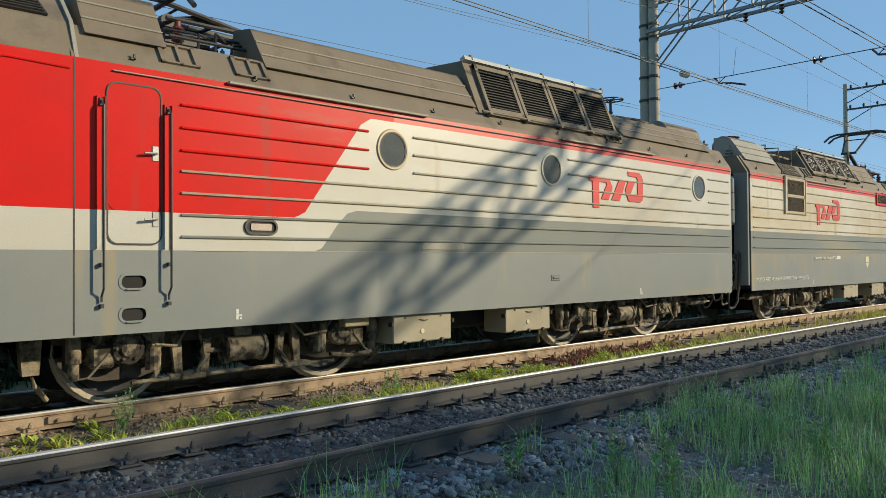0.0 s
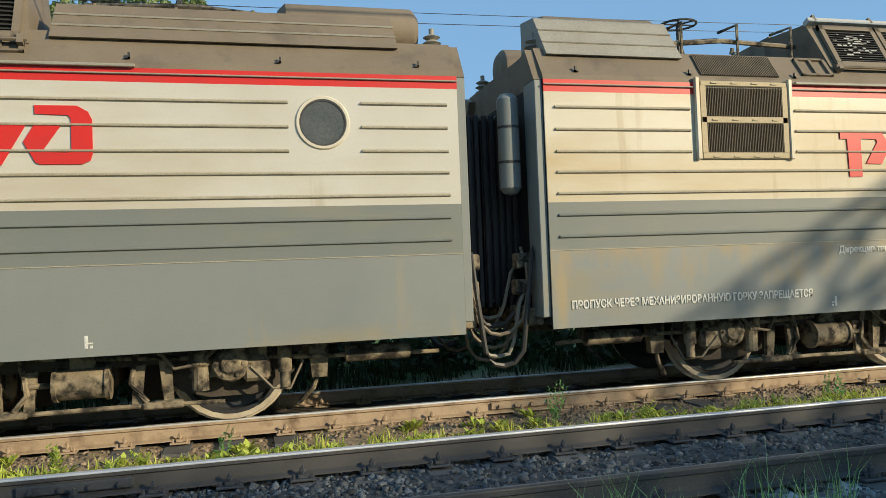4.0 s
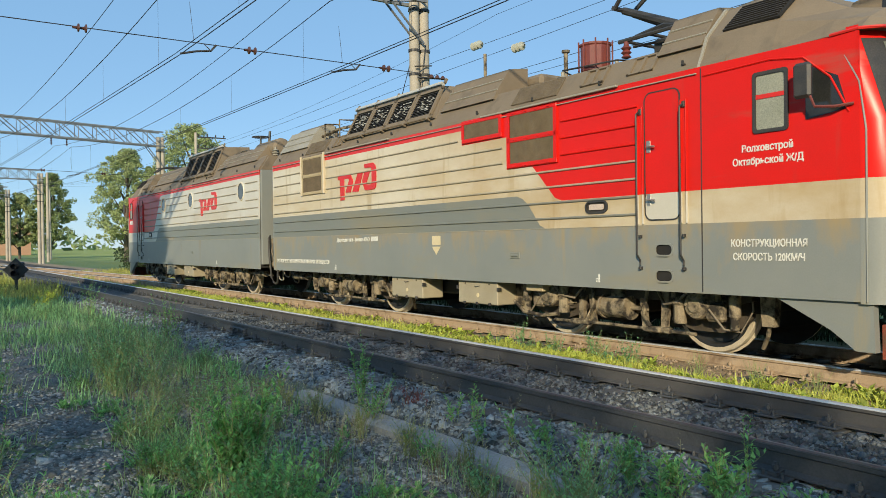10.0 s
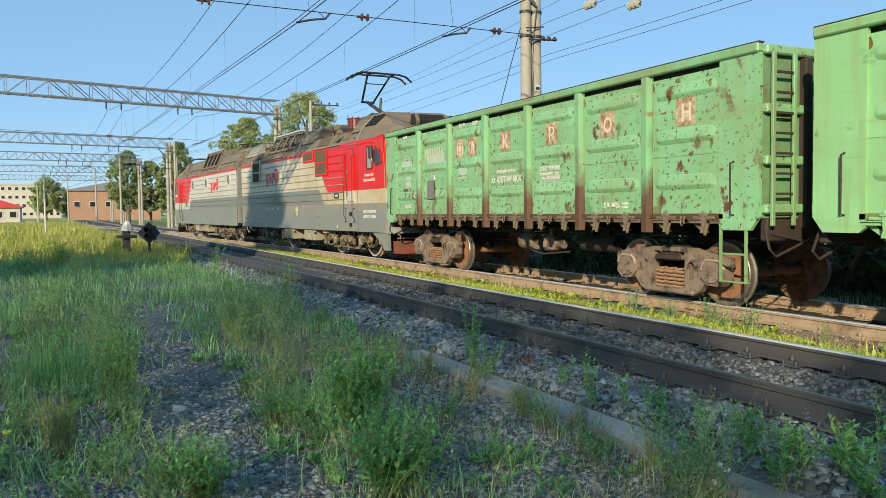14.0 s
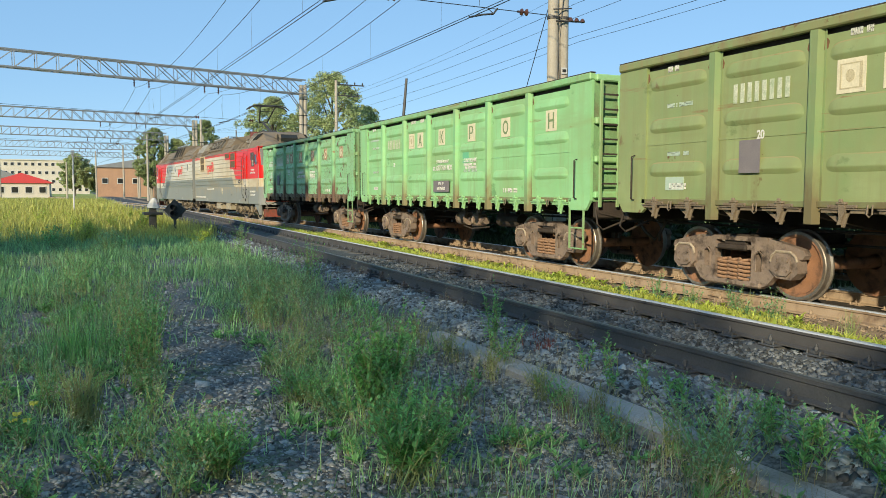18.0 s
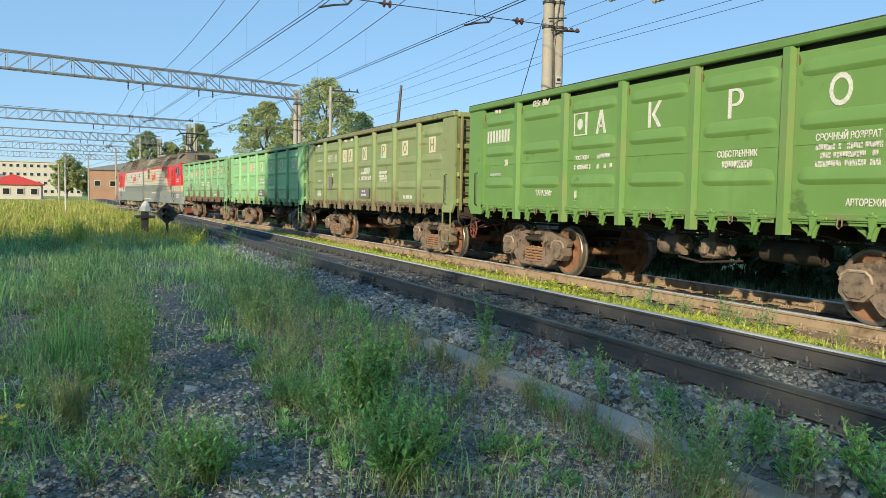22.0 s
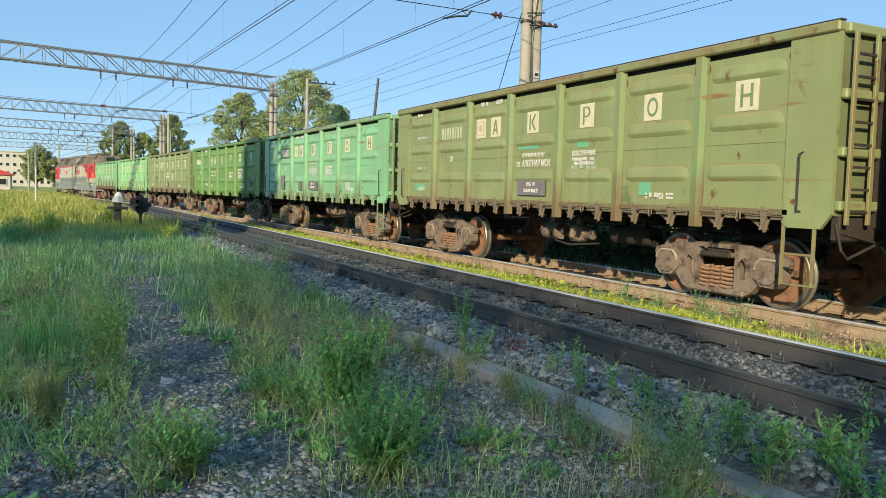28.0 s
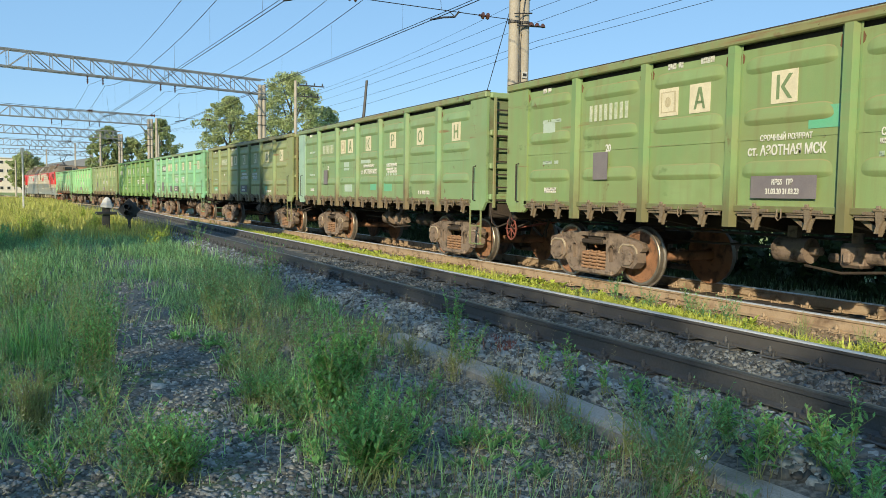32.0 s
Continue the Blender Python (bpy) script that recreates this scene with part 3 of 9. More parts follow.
RAIL = [(-0.066, -0.180), (0.066, -0.180), (0.066, -0.168), (0.012, -0.150), (0.010, -0.052), (0.034, -0.040), (0.036, -0.012), (0.030, -0.004),
        (-0.030, -0.004), (-0.036, -0.012), (-0.034, -0.040), (-0.010, -0.052), (-0.012, -0.150), (-0.066, -0.168)]
TOP = [(-0.0375, -0.014), (0.0375, -0.014), (0.0375, -0.008), (0.033, 0.0), (-0.033, 0.0), (-0.0375, -0.008)]


def swept(profile, line):
    """A profile (across, up) swept along points (x, y)."""
    g, n = Geo(), len(profile)
    g.add([(x, y + a, b) for x, y in line for a, b in profile],
          [(i * n + k, i * n + (k + 1) % n, (i + 1) * n + (k + 1) % n, (i + 1) * n + k) for i in range(len(line) - 1) for k in range(n)])
    return g


def track(label, line, z, side, joints):
    t = thing("railway_track", label, "railway track", m=pose(0, 0, z))
    for s in (-1, 1):
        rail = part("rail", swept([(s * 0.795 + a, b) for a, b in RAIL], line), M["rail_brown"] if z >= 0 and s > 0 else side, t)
        bright = z < 0 or s > 0
        head = [(s * 0.795 + a, b) for a, b in TOP]
        part("running_surface", swept(head, line), M["rail_top"] if bright else M["rail_dull"], rail, "polished bright steel running surface" if bright else "dull dark running surface")
        if not bright:
            strip = [(s * 0.795 + a, b) for a, b in ((0.010, 0.0), (0.030, 0.0), (0.036, -0.006), (0.0385, -0.010), (0.031, 0.0015), (0.012, 0.0015))]
            part("worn_strip", swept(strip, line), M["rail_worn"], rail, "thin worn strip on the inner edge")
        for x in joints:
            y = line[0][1] + s * 0.795
            j = Geo().box(x - 0.4, x + 0.4, y - 0.046, y + 0.046, -0.135, -0.062, 0.006)
            for k in (-0.3, -0.1, 0.1, 0.3):
                j.cyl((x + k, y - 0.075, -0.1), (x + k, y + 0.075, -0.1), 0.018, n=6)
            part("joint_bar", j, side, rail)
    return t


line_near = [(300, NEAR), (-75, NEAR)]
line_train = [(300.0, TRAIN_Y), (-22.0, TRAIN_Y)] + [(float(x), train_y(x)) for x in range(-24, -124, -2)] + [(-250.0, train_y(-250))]
track_near = track("railway track on shaded grey ballast, shade put into its rail colour", line_near, 0.0, M["rail_shade_dark"], (-13.4, -0.9, 11.6))
track_train = track("sunlit railway track with rusty rails under the goods train", line_train, TRAIN_Z, M["rail_rust"], (-9.0, 3.5, 16.0))

# sleepers and rail fastenings
SLEEPER = Geo().prism([(-1.35, -0.36), (1.35, -0.36), (1.33, -0.195), (0.55, -0.205), (0.4, -0.23), (-0.4, -0.23), (-0.55, -0.205), (-1.33, -0.195)], -0.13, 0.13, 0).mesh("sleeper", M["sleeper"])
fg = Geo().box(-0.1, 0.1, -0.17, 0.17, -0.196, -0.178, 0.004)
for s in (-1, 1):
    fg.cyl((0.0, s * 0.105, -0.18), (0.0, s * 0.105, -0.085), 0.013, n=6).cyl((0.0, s * 0.105, -0.135), (0.0, s * 0.105, -0.105), 0.024, n=6)
    fg.add([(x, s * y, z) for x in (-0.035, 0.035) for y, z in ((0.055, -0.165), (0.14, -0.175), (0.14, -0.15), (0.055, -0.14))],
           [(0, 1, 2, 3), (7, 6, 5, 4), (0, 4, 5, 1), (1, 5, 6, 2), (2, 6, 7, 3), (3, 7, 4, 0)])
    for x in (-0.07, 0.07):
        fg.cyl((x, s * 0.14, -0.19), (x, s * 0.14, -0.14), 0.012, n=6)
FASTENING = fg.mesh("fastening", M["rail_rust"])
# Fastenings of the near track take the same shade-dark colour.
FASTENING_SHADE = FASTENING.copy()
FASTENING_SHADE.materials[0] = M["rail_shade_dark"]
rng = random.Random(4)
for t, y, near in ((track_near, NEAR, True), (track_train, TRAIN_Y, False)):
    for k in range(132):
        x = -44.5 + k * 0.545
        yy = y if near else train_y(x)
        piece("sleeper", SLEEPER, t, pose(x + rng.uniform(-0.02, 0.02), yy + rng.uniform(-0.03, 0.03), rng.uniform(-0.015, 0.0), 0, 0, rng.uniform(-1, 1)))
        for s in (-1, 1):
            piece("fastening", FASTENING_SHADE if near else FASTENING, t, pose(x, yy + s * 0.795, 0))


# ---- locomotive ----
VEHICLES, WHEELS = [], []
RIBS = (3.29, 3.04, 2.79, 2.56, 2.32, 2.08, 1.84)
WHEEL_R = 0.625
LOCO_WHEEL, LOCO_TREAD = None, None


def text_pose(u, s, z, off=0.006):
    """Where lettering stands on the side s of a section."""
    return pose(u, s * (1.55 + off), z, 0, 0, 0 if s < 0 else 180)


def rounded(u0, u1, z0, z1, r, n=4):
    pts = []
    for cx, cz, a in ((u1 - r, z1 - r, 0), (u0 + r, z1 - r, 90), (u0 + r, z0 + r, 180), (u1 - r, z0 + r, 270)):
        for k in range(n + 1):
            t = radians(a + 90 * k / n)
            pts.append((cx + r * math.cos(t), cz + r * math.sin(t)))
    return pts


def ring_geo(outer, inner, a, b):
    """A frame between two outlines of as many points, in the x-z plane."""
    g, n = Geo(), len(outer)
    vs = [(p[0], y, p[1]) for y in (a, b) for o in (outer, inner) for p in o]
    fs = []
    for k in range(n):
        j = (k + 1) % n
        fs += [(k, j, n + j, n + k), (2 * n + k, 3 * n + k, 3 * n + j, 2 * n + j), (k, 2 * n + k, 2 * n + j, j), (n + k, n + j, 3 * n + j, 3 * n + k)]
    return g.add(vs, fs)


def grille_part(owner, u0, u1, z0, z1, s, frame_mat, double=True, lean=0.0):
    """A framed air intake with fine upright slats."""
    a, b = s * 1.548, s * 1.585
    g = Geo().box(u0, u1, a, b, z0, z0 + 0.075, 0.008).box(u0, u1, a, b, z1 - 0.06, z1, 0.008)
    g.box(u0, u0 + 0.07, a, b, z0 + 0.072, z1 - 0.057).box(u1 - 0.07, u1, a, b, z0 + 0.072, z1 - 0.057)
    if double:
        m = (z0 + z1) / 2
        g.box(u0, u1, a, b, m - 0.04, m + 0.04, 0.008)
        for k in range(4):
            x = u0 + 0.18 + (u1 - u0 - 0.36) * k / 3
            for zz in (m, z0 + 0.025, z1 - 0.025):
                g.box(x - 0.04, x + 0.04, b, b + s * 0.012, zz - 0.008, zz + 0.008)
    intake = part("air_intake", g, frame_mat, owner)
    part("backing", Geo().box(u0 + 0.03, u1 - 0.03, s * 1.5495, s * 1.5555, z0 + 0.03, z1 - 0.03), M["black"], intake)
    g = Geo()
    n = int((u1 - u0 - 0.12) / 0.022)
    for k in range(n):
        x = u0 + 0.065 + k * 0.022
        g.box(x, x + 0.005, s * 1.556, s * 1.581, z0 + 0.04, z1 - 0.04)
    part("slats", g, M["slat_dusty"], intake)
    return intake


def louvre_housing(owner, u0, u1, s):
    """The fan housing on the roof with four louvred openings in its leaning side."""
    p0, p1 = Vector((0, s * 1.44, 3.86)), Vector((0, s * 1.06, 4.55 if s < 0 else 4.74))
    up = (p1 - p0).normalized()
    out = Vector((0, s * abs(up.z), abs(up.y)))
    slope = (p1 - p0).length
    top, foot = (0.28, -0.05) if s < 0 else (0.0, 0.08)
    edge = 0.06 if s < 0 else 0.20

    def at(u, w, d):
        p = p0 + up * w + out * d
        return (u, p.y, p.z)

    def slab(g, ua, ub, wa, wb, da, db):
        g.add([at(u, w, d) for u in (ua, ub) for w in (wa, wb) for d in (da, db)],
              [(0, 1, 3, 2), (4, 6, 7, 5), (0, 4, 5, 1), (2, 3, 7, 6), (0, 2, 6, 4), (1, 5, 7, 3)])

    g = Geo()
    g.add([at(u0, 0, -0.03), at(u1, 0, -0.03), at(u1 - top, slope, -0.03), at(u0 + foot, slope, -0.03),
           (u0, s * 0.2, 3.95), (u1, s * 0.2, 3.95), (u1 - top, s * 0.2, p1.z + 0.03), (u0 + foot, s * 0.2, p1.z + 0.03)],
          [(0, 1, 2, 3), (4, 7, 6, 5), (0, 3, 7, 4), (1, 5, 6, 2), (3, 2, 6, 7), (0, 4, 5, 1)])
    house = part("fan_housing", g, M["roof"], owner)
    w = (u1 - u0 - top * 0.5 - edge - 0.04) / 4
    rs_ = random.Random(31)
    for k in range(4):
        a = u0 + 0.08 + k * w
        b = a + w - 0.03
        f = Geo()
        slab(f, a, b, 0.03, 0.10, -0.02, 0.025)
        slab(f, a, b, slope - 0.13, slope - 0.05, -0.02, 0.025)
        slab(f, a, a + 0.07, 0.03, slope - 0.05, -0.02, 0.025)
        slab(f, b - 0.07, b, 0.03, slope - 0.05, -0.02, 0.025)
        lv = part("louvre", f, M["roof"], house)
        bk = Geo()
        slab(bk, a + 0.05, b - 0.05, 0.08, slope - 0.1, -0.028, -0.012)
        part("backing", bk, M["black"], lv)
        sl = Geo()
        for j in range(13):
            ww = 0.12 + j * (slope - 0.26) / 13
            slab(sl, a + 0.06, b - 0.06, ww, ww + 0.012, -0.012, 0.02)
        part("slats", sl, M["grille"], lv)
        # Pale flecks painted in as daylight glinting through the slats.
        if s < 0:
            bf = Geo()
            for j in range(46):
                x, ww = rs_.gauss((a + b) / 2, 0.17), rs_.gauss(slope * 0.52, 0.13)
                if a + 0.12 < x < b - 0.2 and 0.14 < ww < slope - 0.2:
                    slab(bf, x, x + rs_.uniform(0.03, 0.10), ww, ww + rs_.uniform(0.012, 0.03), -0.011, 0.014)
            part("inner_baffle", bf, M["rail_pale"], lv, "pale flecks added for daylight glints between the slats")
    r = Geo()
    slab(r, u0 + foot, u1 - top, slope - 0.02, slope + 0.05, -0.05, 0.05)
    part("top_rail", r, M["rail_pale"], house)
    c = Geo()
    c.tube([at(u0, -0.01, 0.04), at(u1, -0.01, 0.04)], 0.022)
    for k in range(5):
        x = u0 + 0.06 + k * w
        slab(c, x - 0.03, x + 0.03, -0.06, 0.05, -0.02, 0.06)
        slab(c, x - 0.02, x + 0.02, slope, slope + 0.1, 0.0, 0.05)
    part("hinge_bar", c, M["roof"], house)


def hood(owner, u0, u1, s, tilt=0.0, mat=None):
    g = Geo()
    a = [(s * 1.40, 3.93), (s * 1.36, 3.98), (s * 1.02, 4.36 + tilt), (s * 0.6, 4.42 + tilt), (s * 0.6, 3.93)]
    g.prism(a, u0, u1, 0)
    h = part("roof_hood", g, mat or M["roof"], owner)
    e = Geo()
    for t in (0.25, 0.62):
        y, z = s * (1.365 - 0.34 * t), 3.985 + (0.38 + tilt) * t
        e.tube([(u0, y, z), (u1, y, z)], 0.012, 5)
    part("bead", e, M["roof_light"], h)
    return h


def bogie(owner, x, turned):
    b = new("bogie")
    b.parent = owner
    b.matrix_local = pose(x, 0, 0)
    g = Geo()
    for s in (-1, 1):
        g.prism([(-2.15, 0.72), (-1.9, 0.66), (1.9, 0.66), (2.15, 0.72), (2.15, 0.98), (-2.15, 0.98)], s * 0.98, s * 1.12)
        for e in (-1, 1):
            g.box(e * 2.05 - 0.06, e * 2.05 + 0.06, -1.0, 1.0, 0.55, 0.85, 0.02)
    g.box(-0.3, 0.3, -1.0, 1.0, 0.45, 0.9, 0.03)
    part("bogie_frame", g, M["oily"], b)
    for e in (-1, 1):
        # Motor boxes are black to put the dark under the body into their colour.
        part("traction_motor", Geo().box(e * 0.35, e * 1.95, -0.66, 0.66, 0.24, 0.84, 0.08), M["black"], b, "traction motor box, black with painted underfloor shade")
    for s in (-1, 1):
        for e in (-1, 1):
            c = e * 1.415
            a = Geo().lathe([(0.0, 1.30), (0.09, 1.30), (0.12, 1.27), (0.17, 1.26), (0.19, 1.22), (0.19, 1.0), (0.0, 1.0)], (c, 0, 0.64), (0, s, 0), 16)
            a.prism([(c - 0.42, 0.52), (c - 0.2, 0.5), (c + 0.2, 0.5), (c + 0.42, 0.52), (c + 0.36, 0.76), (c + 0.14, 0.83), (c - 0.14, 0.83), (c - 0.36, 0.76)], s * 1.02, s * 1.15)
            a.box(c - 0.16, c + 0.1, s * 1.12, s * 1.27, 0.76, 0.86, 0.02)
            a.box(c + e * 0.12, c + e * 0.40, s * 1.10, s * 1.24, 0.44, 0.70, 0.04).box(c - e * 0.42, c - e * 0.20, s * 1.12, s * 1.27, 0.60, 0.84, 0.05)
            a.cyl((c - e * 0.30, s * 1.18, 0.38), (c - e * 0.30, s * 1.18, 0.62), 0.085, n=12).cyl((c + e * 0.32, s * 1.22, 0.70), (c + e * 0.32, s * 1.22, 0.86), 0.05, n=10)
            for q in range(6):
                bx, bz = c + 0.13 * math.cos(q * 1.047), 0.64 + 0.13 * math.sin(q * 1.047)
                a.cyl((bx, s * 1.26, bz), (bx, s * 1.29, bz), 0.018, n=6)
            part("axle_box", a, M["tan"], b)
            cp = Geo().prism([(c - 0.66, 0.82), (c - 0.66, 0.50), (c - 0.50, 0.36), (c - 0.22, 0.28), (c + 0.22, 0.28), (c + 0.50, 0.36), (c + 0.66, 0.50), (c + 0.66, 0.82)], s * 0.94, s * 1.0)
            cp.cyl((c - 0.30, s * 1.05, 0.44), (c - 0.30, s * 1.05, 0.50), 0.10, n=12).cyl((c + 0.30, s * 1.05, 0.44), (c + 0.30, s * 1.05, 0.50), 0.10, n=12)
            part("spring_cradle", cp, M["oily"], b)
            for k in (-0.34, 0.34):
                sp = Geo()
                pts = [(c + k + 0.075 * math.cos(t * 1.05), s * (1.1 + 0.075 * math.sin(t * 1.05)), 0.5 + t * 0.0095) for t in range(34)]
                sp.tube(pts, 0.017, 5)
                part("axle_spring", sp, M["oily"], b)
            br = Geo()
            d = c + e * -0.62
            br.prism([(d - 0.05, 0.30), (d + 0.04, 0.28), (d + 0.10, 0.82), (d - 0.03, 0.82)], s * 1.06, s * 1.13)
            br.prism([(d - e * 0.3 - 0.04, 0.24), (d - e * 0.3 + 0.05, 0.24), (d - e * 0.3 + 0.02, 0.66), (d - e * 0.3 - 0.09, 0.68)], s * 1.12, s * 1.17)
            br.box(d - 0.10, d + 0.10, s * 0.72, s * 0.86, 0.34, 0.72, 0.03)
            br.box(d - 0.14, d + 0.14, s * 1.1, s * 1.2, 0.22, 0.30, 0.015)
            part("brake_hanger", br, M["tan"], b)
            sd = Geo().tube([(c + e * 0.92, s * 1.0, 0.85), (c + e * 0.92, s * 1.02, 0.5), (c + e * 0.86, s * 0.98, 0.3), (c + e * 0.70, s * 0.84, 0.12)], 0.028, 7)
            sd.prism([(c + e * 0.84, 0.42), (c + e * 1.0, 0.42), (c + e * 1.03, 0.82), (c + e * 0.81, 0.82)], s * 0.96, s * 1.08)
            part("sand_pipe", sd, M["tan"], b)
            hs = Geo().tube([(c - e * 0.1, s * 1.22, 0.84), (c - e * 0.3, s * 1.26, 0.66), (c - e * 0.55, s * 1.2, 0.62), (c - e * 0.72, s * 1.15, 0.82)], 0.02, 6)
            hs.tube([(c + e * 0.2, s * 1.25, 0.6), (c + e * 0.42, s * 1.24, 0.36), (c + e * 0.6, s * 1.15, 0.33), (c + e * 0.74, s * 1.1, 0.6), (c + e * 0.7, s * 1.08, 0.84)], 0.014, 6)
            part("hose", hs, M["cable"], b)
            dm = Geo().cyl((c + e * 0.55, s * 1.2, 0.36), (c + e * 0.55, s * 1.2, 0.84), 0.055, n=12).cyl((c + e * 0.55, s * 1.2, 0.52), (c + e * 0.55, s * 1.2, 0.86), 0.075, n=12)
            part("damper", dm, M["tan"], b, smooth=True)
        dr = Geo().cyl((-0.24, s * 1.17, 0.53), (0.24, s * 1.17, 0.53), 0.155, n=18).cyl((-0.26, s * 1.17, 0.53), (-0.22, s * 1.17, 0.53), 0.175, n=18)
        dr.cyl((0.22, s * 1.17, 0.53), (0.26, s * 1.17, 0.53), 0.175, n=18).box(-0.12, 0.12, s * 1.05, s * 1.2, 0.66, 0.86, 0.02).cyl((0.26, s * 1.17, 0.53), (0.55, s * 1.17, 0.53), 0.03, n=8)
        part("brake_cylinder", dr, M["tan"], b, smooth=True)
        rd = Geo().tube([(-1.35, s * 1.16, 0.25), (-0.2, s * 1.19, 0.27), (1.35, s * 1.16, 0.25)], 0.024, 8)
        rd.box(-0.95, -0.55, s * 1.13, s * 1.23, 0.225, 0.295, 0.015).box(0.5, 0.8, s * 1.13, s * 1.23, 0.225, 0.295, 0.015)
        rd.tube([(-0.6, s * 1.2, 0.3), (-0.45, s * 1.2, 0.5), (-0.5, s * 1.18, 0.8)], 0.03, 6).tube([(0.62, s * 1.2, 0.3), (0.5, s * 1.2, 0.45), (0.56, s * 1.18, 0.8)], 0.03, 6)
        part("brake_rod", rd, M["tan"], b)
    for e in (-1, 1):
        w = part("wheelset", LOCO_WHEEL, None, b)
        w.matrix_local = pose(e * 1.415, 0, WHEEL_R)
        WHEELS.append((w, WHEEL_R, (e * 1.415, 0, WHEEL_R), -1 if turned else 1))
    return b


def pantograph(owner, u, raised):
    for a in (-0.45, 0.45):
        for v in (-0.5, 0.5):
            part("insulator", Geo().lathe([(0.03, 0), (0.08, 0.02), (0.045, 0.06), (0.085, 0.09), (0.045, 0.13), (0.085, 0.16), (0.04, 0.2), (0.04, 0.26)], (u + a, v, 4.28), (0, 0, 1), 12), M["copper"], owner)
    fr = Geo()
    for v in (-0.5, 0.5):
        fr.tube([(u - 0.6, v, 4.56), (u + 0.6, v, 4.56)], 0.03)
    for a in (-0.5, 0, 0.5):
        fr.tube([(u + a, -0.5, 4.56), (u + a, 0.5, 4.56)], 0.028)
    p = part("pantograph", fr, M["darkmetal"], owner)
    arm, head = Geo(), Geo()
    if raised:
        knee, top = (u - 0.95, 0, 5.22), (u + 0.05, 0, 6.02)
    else:
        knee, top = (u - 1.05, 0, 4.60), (u + 0.75, 0, 4.80)
    arm.tube([(u + 0.45, 0.06, 4.6), knee], [0.075, 0.06], 8).tube([(u + 0.2, 0.25, 4.58), (knee[0] + 0.1, 0.1, knee[2] - 0.1)], 0.02)
    for v in (-0.42, 0.42):
        arm.tube([(knee[0], v * 0.5, knee[2]), (top[0], v, top[2])], 0.036)
    arm.tube([(knee[0], -0.25, knee[2]), (knee[0], 0.25, knee[2])], 0.04)
    arm.tube([(top[0] - 0.35, -0.35, (knee[2] + top[2] * 2) / 3), (top[0] - 0.35, 0.35, (knee[2] + top[2] * 2) / 3)], 0.018)
    part("arm", arm, M["darkmetal"], p)
    for a in (-0.22, 0.22):
        head.tube([(top[0] + a, -1.1, top[2] - 0.22), (top[0] + a, -0.9, top[2] - 0.06), (top[0] + a, -0.65, top[2]), (top[0] + a, 0.65, top[2]), (top[0] + a, 0.9, top[2] - 0.06), (top[0] + a, 1.1, top[2] - 0.22)], 0.036, 6)
    for v in (-0.42, 0.42):
        head.tube([(top[0] - 0.22, v, top[2] - 0.02), (top[0] + 0.22, v, top[2] - 0.02)], 0.032)
    part("collector_head", head, M["darkmetal"], p)
    gear = Geo().box(u - 0.1, u + 0.55, -0.3, 0.3, 4.30, 4.52, 0.03).cyl((u + 0.5, -0.34, 4.58), (u + 0.5, 0.34, 4.58), 0.09, n=12)
    for v in (-0.28, 0.28):
        gear.tube([(u + 0.5, v, 4.60), (u + 0.1, v, 4.70), (u - 0.45, v, 4.64)], 0.04, 6).tube([(u - 0.5, v, 4.5), (u + 0.45, v * 1.4, 4.42)], 0.022, 5)
    for k in range(7):
        gear.tube([(u + 0.6 - 0.22 * k, 0.9, 4.12), (u + 0.6 - 0.22 * k, 0.92, 4.25 + 0.05 * (k % 3)), (u + 0.4 - 0.22 * k, 0.8, 4.3)], 0.02, 5)
    gear.tube([(u + 0.75, 0.92, 4.22), (u - 0.9, 0.92, 4.22)], 0.022, 5).tube([(u + 0.75, 0.75, 4.34), (u - 0.9, 0.75, 4.36)], 0.018, 5)
    part("lifting_gear", gear, M["darkmetal"], p)


LOGO = [
    [(0.000, 0.638), (0.352, 0.623), (0.413, 0.452), (0.409, 0.398), (0.342, 0.174), (0.211, 0.182), (0.312, 0.485), (0.302, 0.526), (0.171, 0.533), (0.174, -0.004), (0.067, -0.004), (0.057, 0.527), (0.000, 0.530)],
    [(0.537, 0.612), (0.671, 0.611), (0.547, 0.169), (0.396, 0.178)],
    [(0.711, 0.816), (0.923, 0.817), (0.980, 0.753), (1.000, 0.665), (1.000, 0.296), (0.987, 0.216), (0.946, 0.178), (0.738, 0.177), (0.715, 0.192), (0.654, 0.417), (0.711, 0.608), (0.849, 0.620), (0.755, 0.344), (0.779, 0.309), (0.872, 0.303), (0.893, 0.336), (0.893, 0.671), (0.879, 0.712), (0.715, 0.722)],
]


